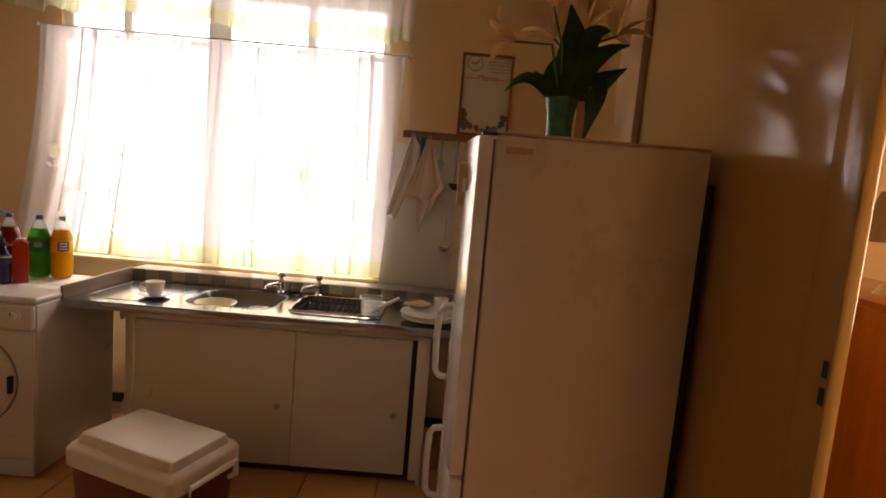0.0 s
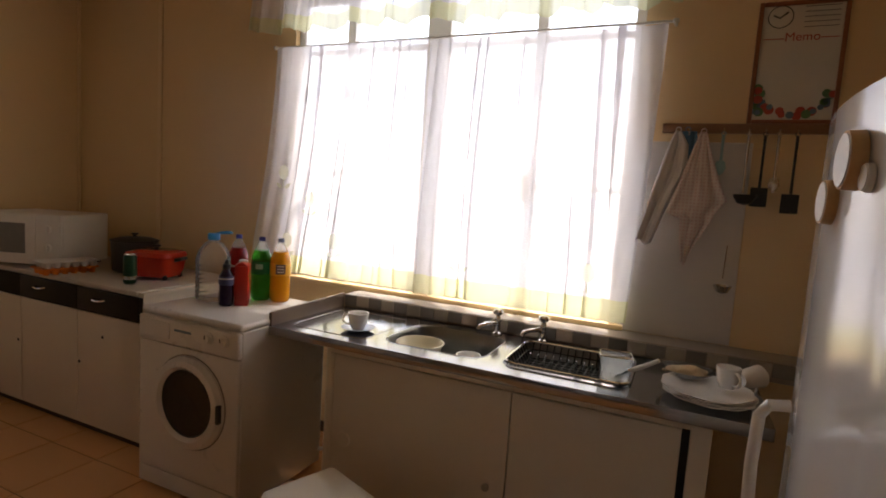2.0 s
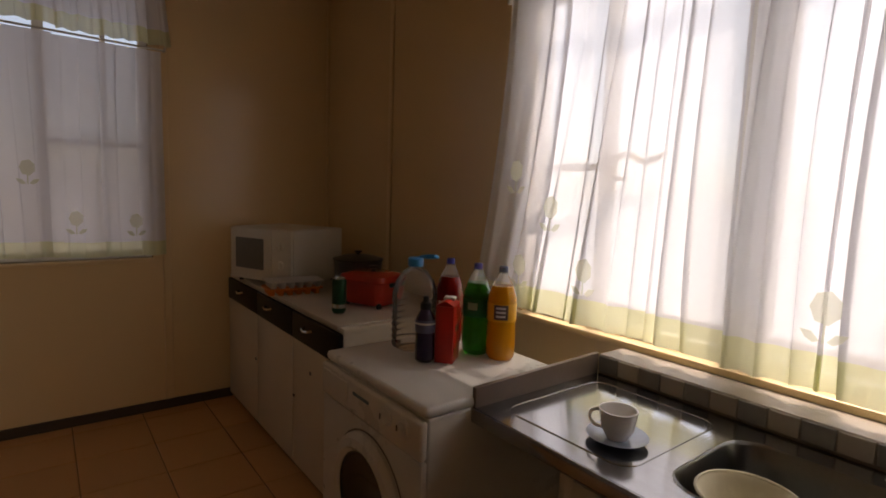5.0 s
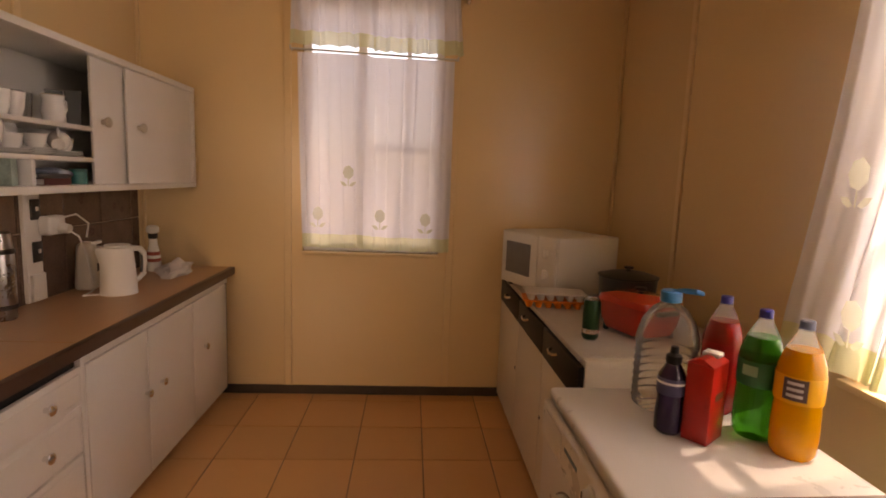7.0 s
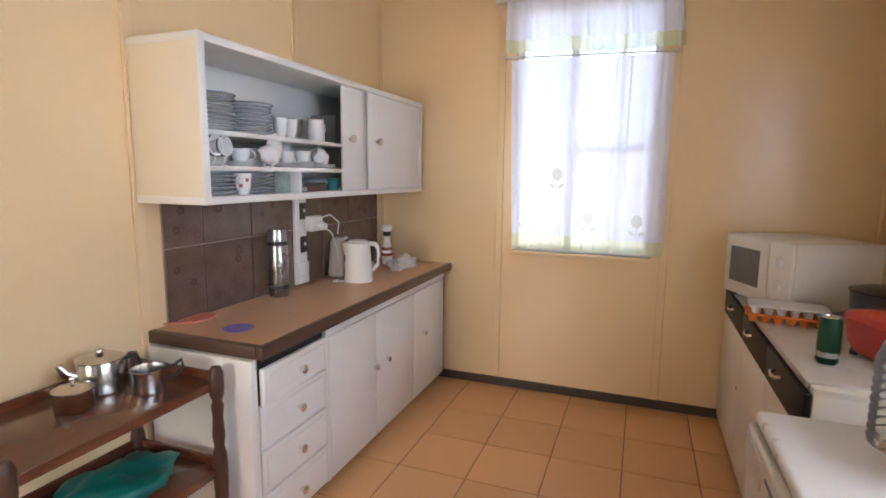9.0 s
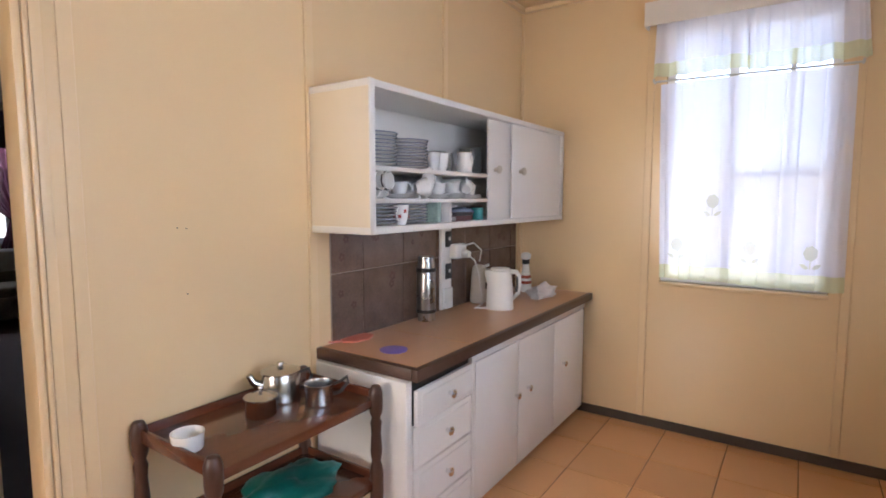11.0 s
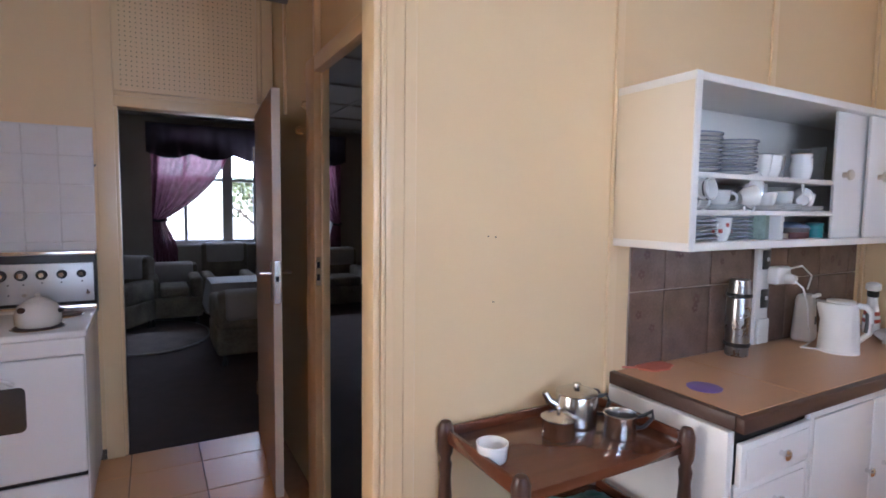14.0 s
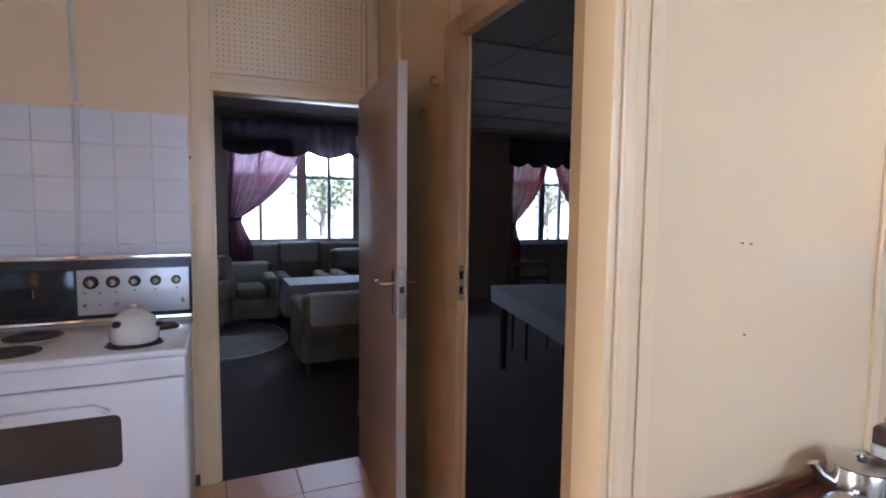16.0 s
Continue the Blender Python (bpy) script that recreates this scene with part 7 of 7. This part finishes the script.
m90 = Matrix.Rotation(radians(90), 4, "X")
part("oven_window", slab(B(), rounded(0.005, 0.42, 0.475, 0.675, 0.025, 5), -(ey0 + 0.013), -(ey0 + 0.0095), m=m90), mat("black_oven_glass", (0.045, 0.047, 0.047), 0.14, var=0.2, scale=5), od, "black oven window")
part("oven_handle", tube(B(), [(0.048, ey0 + 0.010, 0.690), (0.060, ey0 + 0.045, 0.712), (0.085, ey0 + 0.055, 0.728), (0.34, ey0 + 0.055, 0.728), (0.365, ey0 + 0.045, 0.712), (0.375, ey0 + 0.010, 0.690)], 0.010, 10), ENAMEL, od, "white bar handle")
# black strip paints the shade in the gap above the warming drawer
part("drawer_gap_shade", box(B(), ex0 + 0.014, ex1 - 0.014, ey0 - 0.018, ey0 - 0.006, 0.225, 0.244), BLACK, sv)
wd = part("warming_drawer", box(B(), ex0 + 0.012, ex1 - 0.012, ey0 - 0.018, ey0 + 0.006, 0.06, 0.224, 0.006), ENAMEL, sv)
part("drawer_handle", tube(B(), [(0.05, ey0 + 0.006, 0.17), (0.06, ey0 + 0.03, 0.175), (0.36, ey0 + 0.03, 0.175), (0.37, ey0 + 0.006, 0.17)], 0.008, 8), ENAMEL, wd)
part("plinth", box(B(), ex0 + 0.03, ex1 - 0.03, ey1 + 0.02, ey0 - 0.05, 0.0, 0.05), BLACK, sv)
py = -1.675
part("back_panel", box(B(), ex0, ex1, ey1, py, 0.875, 1.215, 0.006), BLACK, sv, "black splash panel")
part("chrome_top", box(B(), ex0 - 0.004, ex1 + 0.004, ey1 - 0.006, py + 0.012, 1.200, 1.222, 0.006), CHROME, sv, "chrome top trim")
part("chrome_lower", box(B(), ex0 - 0.002, ex1 + 0.002, py, py + 0.030, 0.905, 0.938, 0.008), CHROME, sv, "chrome lower trim")
kp = part("control_panel", box(B(), ex0 + 0.010, 0.238, py, py + 0.010, 0.952, 1.158, 0.003), mat("satin_panel_steel", (0.60, 0.59, 0.57), 0.42, metal=0.55, var=0.04, scale=8, stretch=(1, 8, 8)), sv, "brushed steel control panel")
part("clock_glass", box(B(), 0.248, ex1 - 0.012, py, py + 0.008, 0.952, 1.158, 0.002), mat("dark_clock_glass", (0.015, 0.016, 0.018), 0.1, var=0.2), sv, "dark clock glass")
part("clock_hand", box(B(), 0.395, 0.399, py + 0.008, py + 0.010, 1.04, 1.08), STEEL, sv)
for i in range(5):
    x = 0.184 - 0.0855 * i
    r = 0.030 - 0.0022 * i
    mm = Matrix.Translation((x, py + 0.010, 1.100)) @ Vector((0, 1, 0)).to_track_quat("Z", "Y").to_matrix().to_4x4()
    k = part("control_knob", lathe(B(), [(0, 0), (r, 0), (r, 0.004), (r * 0.75, 0.008), (r * 0.62, 0.024), (r * 0.5, 0.026)], 22, m=mm), BLACK, kp, "black control knob")
    part("cap", lathe(B(), [(r * 0.52, 0.0262), (r * 0.5, 0.028), (0, 0.029)], 18, m=mm), CHROME, k, "chrome cap")
for x, z in ((0.21, 1.052), (0.152, 1.052), (0.09, 1.052), (0.012, 1.058), (-0.07, 1.058), (-0.16, 1.06), (0.152, 1.000), (-0.182, 1.01)):
    part("indicator", cyl(B(), (x, py + 0.010, z), (x, py + 0.013, z), 0.004, segs=8), BLACK, kp)
for x, z in ((0.21, 0.998), (0.088, 0.998), (-0.185, 0.998)):
    part("button", cyl(B(), (x, py + 0.010, z), (x, py + 0.018, z), 0.010, 0.008, 14), CHROME, kp)
HOT = mat("dark_brown_hotplate", (0.045, 0.025, 0.02), 0.55, var=0.3, scale=20)
for x, y, r in ((-0.03, -1.25, 0.095), (-0.09, -1.53, 0.078), (0.36, -1.50, 0.095), (0.37, -1.25, 0.090)):
    hp = part("hotplate", lathe(B(), [(0, 0.905), (r, 0.905), (r, 0.911), (r - 0.008, 0.913), (r - 0.014, 0.909), (r - 0.018, 0.914), (0.02, 0.914), (0.016, 0.912), (0, 0.912)], 34, (x, y, 0)), HOT, sv, "dark round hotplate")
    part("ring", lathe(B(), [(r, 0.9055), (r + 0.008, 0.908), (r + 0.010, 0.9055)], 34, (x, y, 0)), CHROME, hp)
kd = thing("ceramic_teapot", "small cream ceramic pot on the hotplate", "teapot", pose(-0.03, -1.255, 0.914) @ Matrix.Diagonal((1.24, 1.24, 1.12, 1)))
CREAMC = mat("cream_glazed_ceramic", (0.70, 0.66, 0.58), 0.22, var=0.05, scale=8)
part("body", lathe(B(), [(0, 0.002), (0.062, 0.0), (0.070, 0.010), (0.072, 0.05), (0.060, 0.085), (0.042, 0.098)], 28), CREAMC, kd)
lid_ = part("lid", lathe(B(), [(0.044, 0.097), (0.044, 0.100), (0.025, 0.112), (0.008, 0.117), (0.008, 0.121), (0.011, 0.125), (0.008, 0.130), (0, 0.132)], 24), CREAMC, kd)
part("spout_hole", cyl(B(), (0.036, 0.050, 0.072), (0.043, 0.060, 0.075), 0.011, 0.012, 12), mat("brown_hole", (0.06, 0.03, 0.02), 0.6), kd)
part("lug", cyl(B(), (-0.066, 0.02, 0.06), (-0.078, 0.024, 0.062), 0.010, 0.008, 10), BLACK, kd)

for x, z in ((-1.475, 1.378), (-1.505, 1.375), (-1.50, 1.155)):
    nl = thing("wall_nail", "tiny dark nail in the cream wall", "nail")
    part("nail", cyl(B(), (x, YS, z), (x, YS + 0.006, z), 0.0018, segs=8), BLACK, nl)

# ---- living and dining room ----
LCURT = cloth("dusky_pink_patterned_curtain", (0.22, 0.09, 0.13), 0.01, 0.38, 0.6)
LDARK = cloth("dark_plum_valance", (0.045, 0.034, 0.042), 0.0, 0.2, 0.3)
LRED2 = cloth("dull_red_curtain", (0.30, 0.07, 0.07), 0.02, 0.4, 0.5)
LFRAME = mat("pale_living_window_frame", (0.55, 0.53, 0.50), 0.5, var=0.06)


def living_window(name, w, bars, label):
    th = tagged(new(name), label, "window", kind="structure")
    x0, x1, z0, z1 = w
    y = YL - 0.07
    f = 0.05
    for b in ((x0, x0 + f, z0, z1), (x1 - f, x1, z0, z1), (x0 + f, x1 - f, z0, z0 + f), (x0 + f, x1 - f, z1 - f, z1)):
        part("window_frame", box(B(), b[0], b[1], y, y + 0.05, b[2], b[3], 0.004, 1), LFRAME, th)
    for x, wd in bars:
        part("mullion", box(B(), x - wd / 2, x + wd / 2, y + 0.002, y + 0.052, z0 + f, z1 - f, 0.004, 1), LFRAME, th)
    part("transom", box(B(), x0 + f, x1 - f, y + 0.006, y + 0.046, 1.81, 1.845, 0.003, 1), LFRAME, th)
    g = part("pane", box(B(), x0 + f, x1 - f, y + 0.022, y + 0.026, z0 + f, z1 - f), GLASS, th)
    g.visible_shadow = False
    part("window_sill", box(B(), x0 - 0.04, x1 + 0.04, YL - 0.02, YL + 0.06, z0 - 0.03, z0, 0.005), LFRAME, th)


living_window("window_3", LW1, [(-0.90, 0.04), (-1.43, 0.13), (-1.80, 0.05), (-2.20, 0.13), (-2.58, 0.05)], "living room window of white steel casements")
living_window("window_4", LW2, [(-5.30, 0.10), (-5.65, 0.05)], "dining room window of white steel casements")


def swag(name, label, x_out, x_in, z1, ztie, zend, m, seed, y=YL + 0.10):
    """A curtain drawn aside: full width at the head, gathered at the tie, falling below it."""
    rnd = random.Random(seed)
    pts, faces = [], []
    nu, nz = 60, 26
    for k in range(nz + 1):
        z = z1 + (zend - z1) * k / nz
        s = min(1.0, (z1 - z) / (z1 - ztie))
        wd = (x_in - x_out) * ((1 - s ** 1.6) * 0.86 + 0.14) if z > ztie else (x_in - x_out) * (0.14 + 0.16 * min(1, (ztie - z) / 0.35))
        for i in range(nu + 1):
            u = i / nu
            pts.append((x_out + wd * u, y + 0.030 * math.sin(u * 6.28 * 7 + 0.6 * math.sin(3 * s)) * (1.1 - 0.4 * s) + 0.012 * math.sin(u * 31), z - (0.10 * u * (1 - s) * s * 2 if z > ztie else 0)))
    for k in range(nz):
        for i in range(nu):
            a = k * (nu + 1) + i
            faces.append((a, a + 1, a + nu + 2, a + nu + 1))
    th = thing(name, label, "curtain")
    me = bpy.data.meshes.new("drape")
    me.from_pydata(pts, [], faces)
    me.materials.append(m)
    for p in me.polygons:
        p.use_smooth = True
    ob = new("drape", me)
    ob.parent = th
    part("tieback", tube(B(), [(x_out - 0.01, y + 0.01, ztie), (x_out + (x_in - x_out) * 0.07, y + 0.06, ztie - 0.015), (x_out + (x_in - x_out) * 0.15, y, ztie)], 0.018, 8), LDARK, th, "dark tieback")


swag("drape_curtain", "dusky pink patterned curtain tied back to one side", -0.50, -1.46, 2.30, 1.28, 0.15, LCURT, 1)
swag("drape_curtain", "dusky pink patterned curtain tied back to one side", -3.02, -2.25, 2.30, 1.22, 0.15, LCURT, 2)
swag("drape_curtain", "dull red patterned curtain tied back to one side", -4.62, -5.34, 2.30, 1.20, 0.15, LRED2, 3)
swag("drape_curtain", "dull red patterned curtain tied back to one side", -6.15, -5.42, 2.30, 1.20, 0.15, LRED2, 4)


def dark_valance(x0, x1, label):
    pts, faces = [], []
    nu, nz = 80, 8
    for k in range(nz + 1):
        for i in range(nu + 1):
            u = i / nu
            drop = 0.37 + 0.07 * abs(math.sin(u * math.pi * 5))
            pts.append((x0 + (x1 - x0) * u, YL + 0.17 + 0.018 * math.sin(u * 6.28 * 16) * (0.4 + 0.6 * k / nz), 2.52 - drop * k / nz))
    for k in range(nz):
        for i in range(nu):
            a = k * (nu + 1) + i
            faces.append((a, a + 1, a + nu + 2, a + nu + 1))
    th = thing("scalloped_valance", label, "valance")
    me = bpy.data.meshes.new("valance_cloth")
    me.from_pydata(pts, [], faces)
    me.materials.append(LDARK)
    for p in me.polygons:
        p.use_smooth = True
    ob = new("valance_cloth", me)
    ob.parent = th
    part("rail", box(B(), x0, x1, YL + 0.0, YL + 0.16, 2.515, 2.535, 0.003), DARKWOOD, th)


dark_valance(-3.08, -0.45, "dark plum scalloped valance over the living room window")
dark_valance(-6.2, -4.55, "dark plum scalloped valance over the dining room window")

FLORAL = mat("faded_floral_upholstery", (0.27, 0.225, 0.165), 0.9, var=0.0, streak=(0.035, 0.03, 0.018), scale=5, bump=0.3, bscale=120)
COVER = mat("pale_linen_cover", (0.34, 0.315, 0.29), 0.9, var=0.1, scale=10, bump=0.3, bscale=150)


def armchair(label, x, y, rz, w=0.78, seats=1, bh=0.86):
    a = thing("armchair" if seats == 1 else "sofa", label, "armchair" if seats == 1 else "sofa", pose(x, y, 0, 0, 0, rz))
    part("base", box(B(), -w / 2, w / 2, -0.36, 0.36, 0.10, 0.36, 0.04, 3), FLORAL, a)
    for sx in (-1, 1):
        part("arm", box(B(), sx * w / 2 - (0.14 if sx > 0 else 0), sx * w / 2 + (0.14 if sx < 0 else 0), -0.37, 0.34, 0.34, 0.60, 0.05, 3), FLORAL, a)
    part("backrest", box(B(), -w / 2 + 0.02, w / 2 - 0.02, 0.20, 0.40, 0.34, bh, 0.05, 4), FLORAL, a)
    sw = (w - 0.30) / seats
    for i in range(seats):
        part("seat_cushion", box(B(), -w / 2 + 0.15 + sw * i, -w / 2 + 0.15 + sw * (i + 1), -0.35, 0.21, 0.36, 0.48, 0.04, 3), FLORAL, a)
    part("headrest_cover", box(B(), -w / 2 + 0.06, w / 2 - 0.06, 0.185, 0.415, bh - 0.27, bh + 0.010, 0.05, 4), COVER, a, "pale linen cover over the back")
    for sx in (-1, 1):
        for y2 in (-0.30, 0.30):
            part("castor", lathe(B(), [(0, 0), (0.02, 0), (0.026, 0.02), (0.02, 0.05), (0.012, 0.10)], 12, (sx * (w / 2 - 0.07), y2, 0)), BLACK, a)
    return a


armchair("low floral armchair with a pale linen cover over its back", -1.37, -3.715, 0, 0.78, 1, 0.69)
armchair("floral armchair below the window with a linen cover", -0.72, -5.74, 180, 0.62, 1, 0.72)
armchair("high-backed floral armchair behind the low table", -1.36, -5.78, 180, 0.62, 1, 0.97)
armchair("long floral sofa along the window wall", -2.52, -5.80, 180, 1.50, 2)
armchair("floral armchair in the room's corner", 0.0, -5.3, 150, 0.80)
tb = thing("coffee_table", "low table under a pale cloth in the living room", "table", pose(-1.52, -4.98, 0))
for x in (-0.35, 0.35):
    for y in (-0.22, 0.22):
        part("leg", lathe(B(), [(0, 0), (0.018, 0), (0.026, 0.2), (0.03, 0.56)], 12, (x, y, 0)), DARKWOOD, tb)
part("tabletop", box(B(), -0.45, 0.45, -0.30, 0.30, 0.56, 0.59, 0.005), DARKWOOD, tb)
clt = thing("tablecloth", "pale hanging tablecloth on the coffee table", "tablecloth", pose(-1.52, -4.98, 0.592))
part("top", box(B(), -0.46, 0.46, -0.31, 0.31, 0, 0.004, 0.002, 1), COVER, clt)
bm = B()
loop = rounded(-0.465, 0.465, -0.315, 0.315, 0.04, 10)
rows = []
for k in range(6):
    rows.append([bm.verts.new((x * (1 + 0.02 * k + 0.012 * k / 5 * math.sin(i * 1.3)), y * (1 + 0.03 * k + 0.02 * k / 5 * math.sin(i * 1.3)), 0.002 - 0.065 * k)) for i, (x, y) in enumerate(loop)])
for a, b in zip(rows, rows[1:]):
    for i in range(len(a)):
        bm.faces.new((a[i], a[(i + 1) % len(a)], b[(i + 1) % len(a)], b[i]))
part("skirt", bm, COVER, clt)
rg = thing("oval_rug", "oval fringed rug with a pale pattern on the carpet", "rug", pose(-0.45, -4.94, 0.001))
RUG = mat("pale_patterned_rug", (0.26, 0.22, 0.19), 0.95, var=0.0, streak=(0.12, 0.10, 0.09), scale=5, bump=0.4, bscale=200)
part("rug_body", slab(B(), [(0.62 * math.cos(i * 0.157), 0.85 * math.sin(i * 0.157)) for i in range(40)], 0, 0.012), RUG, rg)
part("border", tube(B(), [(0.60 * math.cos(i * 0.157), 0.83 * math.sin(i * 0.157), 0.010) for i in range(40)], 0.012, 6, closed=True), COVER, rg)

# dining table and chairs
dt = thing("dining_table", "dark wooden dining table with a pale cloth", "table", pose(-3.0, -2.07, 0, 0, 0, -12))
part("tabletop", box(B(), -0.55, 0.55, -0.85, 0.85, 0.71, 0.745, 0.008), DARKWOOD, dt)
part("apron", box(B(), -0.47, 0.47, -0.77, 0.77, 0.63, 0.71), DARKWOOD, dt)
for x in (-0.48, 0.48):
    for y in (-0.78, 0.78):
        part("leg", lathe(B(), [(0, 0), (0.022, 0), (0.03, 0.1), (0.04, 0.5), (0.035, 0.64)], 14, (x, y, 0)), DARKWOOD, dt)
dc = thing("tablecloth", "pale grey cloth spread on the dining table", "tablecloth", pose(-3.0, -2.07, 0.747, 0, 0, -12))
part("top", box(B(), -0.57, 0.57, -0.87, 0.87, 0, 0.004, 0.002, 1), COVER, dc)
for a, b, c, d in ((-0.575, -0.571, -0.87, 0.87), (0.571, 0.575, -0.87, 0.87), (-0.57, 0.57, -0.876, -0.872), (-0.57, 0.57, 0.872, 0.876)):
    part("overhang", box(B(), a, b, c, d, -0.14, 0.002, 0.0015, 1), COVER, dc)


def dining_chair():
    c = thing("dining_chair", "dark wooden dining chair with a padded seat", "chair", pose(-3.25, -3.22, 0, 0, 0, -12), "chairs round the dining table")
    part("seat", box(B(), -0.21, 0.21, -0.21, 0.21, 0.43, 0.48, 0.02, 3), mat("dark_chair_seat", (0.05, 0.035, 0.03), 0.7, var=0.2), c)
    for x in (-0.19, 0.19):
        part("leg", tube(B(), [(x, 0.19, 0), (x, 0.19, 0.43)], [0.015, 0.02], 10), DARKWOOD, c)
        part("back_post", tube(B(), [(x, -0.20, 0), (x, -0.19, 0.45), (x, -0.24, 0.92)], [0.015, 0.02, 0.014], 10), DARKWOOD, c)
    for z in (0.62, 0.74, 0.88):
        part("back_slat", box(B(), -0.18, 0.18, -0.235, -0.215, z - 0.025, z + 0.025, 0.006), DARKWOOD, c)
    return c


ch = dining_chair()
for x, y, r in ((-3.78, -1.55, -102), (-3.95, -2.35, -102), (-2.76, -0.90, 168)):
    copy_thing(ch, pose(x, y, 0, 0, 0, r))
bwl = thing("glass_bowl", "small glass bowl on the dining table", "bowl", pose(-2.85, -1.75, 0.752))
part("bowl", lathe(B(), [(0, 0), (0.04, 0), (0.05, 0.01), (0.11, 0.06), (0.108, 0.062), (0.045, 0.014), (0, 0.012)], 24), CLEAR, bwl)

# hall beyond the east door
wr = thing("wardrobe", "orange-brown wooden wardrobe in the hall", "wardrobe", pose(1.48, 1.35, 0))
OWOOD = mat("orange_brown_varnished_wood", (0.42, 0.15, 0.04), 0.3, var=0.35, scale=4, stretch=(5, 5, 0.6), coat=0.3)
part("case", box(B(), 0, 0.55, 0, 1.2, 0.06, 1.25, 0.006), OWOOD, wr)
for a, b in ((0.01, 0.595), (0.605, 1.19)):
    d = part("door", box(B(), -0.02, -0.001, a, b, 0.08, 1.23, 0.004), OWOOD, wr)
    knob(d, (-0.02, 0.55 if a < 0.3 else 0.65, 0.7), (-1, 0, 0), 0.018, BRASS)
part("plinth", box(B(), 0.02, 0.53, 0.02, 1.18, 0, 0.06), DARKWOOD, wr)
tl_ = thing("table_lamp", "small lamp with a cream shade on the wardrobe", "lamp", pose(1.68, 1.75, 1.25))
part("base", lathe(B(), [(0, 0), (0.06, 0), (0.05, 0.02), (0.02, 0.05), (0.03, 0.12), (0.012, 0.16), (0.012, 0.20)], 18), CERAMIC, tl_)
part("shade", lathe(B(), [(0.13, 0.17), (0.08, 0.33), (0.077, 0.33), (0.127, 0.17)], 24), COVER, tl_)

# ---- garden seen through the living room windows ----
rnd = random.Random(77)
LEAFM = mat("dry_garden_foliage", (0.12, 0.13, 0.05), 0.8, var=0.4, scale=3)
BARK = mat("grey_bark", (0.16, 0.12, 0.09), 0.9, var=0.3, scale=6, bump=0.5)


def tree(label, x, y, h, r, seed):
    rn = random.Random(seed)
    th = thing("tree", label, "tree", pose(x, y, -0.3))
    bm = tube(B(), [(0, 0, 0), (0.05, 0.02, h * 0.3), (0.0, 0.06, h * 0.6)], [0.12, 0.09, 0.05], 10)
    for k in range(7):
        a = k * 0.9 + rn.uniform(0, 0.5)
        z0 = h * (0.3 + 0.05 * k)
        tube(bm, [(0.03, 0.03, z0), (r * 0.4 * math.cos(a), r * 0.4 * math.sin(a), z0 + h * 0.15), (r * 0.85 * math.cos(a), r * 0.85 * math.sin(a), z0 + h * 0.25)], [0.045, 0.03, 0.01], 6)
    part("trunk", bm, BARK, th)
    vs_, fs = [], []
    for i in range(1500):
        u = Vector((rn.gauss(0, 1), rn.gauss(0, 1), rn.gauss(0, 0.8))).normalized() * r * rn.uniform(0.45, 1.0) * (0.75 + 0.4 * noise.noise(Vector((i * 0.37, seed, 0))))
        p = u + Vector((0, 0, h * 0.68))
        a, b = Vector((rn.uniform(-1, 1), rn.uniform(-1, 1), rn.uniform(-1, 1))).normalized(), Vector((rn.uniform(-1, 1), rn.uniform(-1, 1), rn.uniform(-1, 1))).normalized()
        s = rn.uniform(0.05, 0.12)
        n0 = len(vs_)
        vs_ += [p - a * s, p + b * s * 0.5, p + a * s, p - b * s * 0.5]
        fs.append((n0, n0 + 1, n0 + 2, n0 + 3))
    me = bpy.data.meshes.new("crown")
    me.from_pydata([tuple(v) for v in vs_], [], fs)
    me.materials.append(LEAFM)
    ob = new("crown", me)
    ob.parent = th


for i, (x, y, h, r) in enumerate(((-3.4, -15, 3.6, 1.5), (-0.3, -17, 3.0, 1.3), (-7.5, -14, 3.4, 1.5), (-11.5, -15, 3.8, 1.7), (2.6, -16, 3.2, 1.4))):
    tree("dry garden tree beyond the living room windows", x, y, h, r, 100 + i)
fn = thing("garden_fence", "pale garden fence of upright pales beyond the window", "fence")
for i in range(70):
    part("pale", box(B(), -14 + 0.26 * i, -13.9 + 0.26 * i, -11.52, -11.5, -0.3, 0.9 + 0.02 * (i % 3), 0.004, 1), LFRAME, fn)
for z in (0.1, 0.65):
    part("rail", box(B(), -14, 4.3, -11.56, -11.52, z, z + 0.07), LFRAME, fn)

# ---- kitchen floor tiles ----
TSX, TSY = 0.3565, 0.3525
tile_me = to_mesh("tile", box(B(), -TSX / 2 + 0.003, TSX / 2 - 0.003, -TSY / 2 + 0.003, TSY / 2 - 0.003, -0.008, 0.0, 0.002, 1), TILE)
for i in range(-2, 14):
    for j in range(-9, 8):
        x0, y0 = -3.565 + TSX * i, 0.950 + TSY * j
        a, b, c, d = max(x0, XW), min(x0 + TSX, XE), max(y0, YK + 0.004), min(y0 + TSY, YN)
        if b - a < 0.03 or d - c < 0.03 or (x0 + TSX / 2 < XS and y0 + TSY < YS - T):
            continue
        if b - a > TSX - 1e-4 and d - c > TSY - 1e-4:
            t_ = new("tile", tile_me)
            t_.parent, t_.location = floor, (x0 + TSX / 2, y0 + TSY / 2, 0)
        else:
            part("tile", box(B(), a + 0.003, b - 0.003, c + 0.003, d - 0.003, -0.008, 0.0, 0.002, 1), TILE, floor)
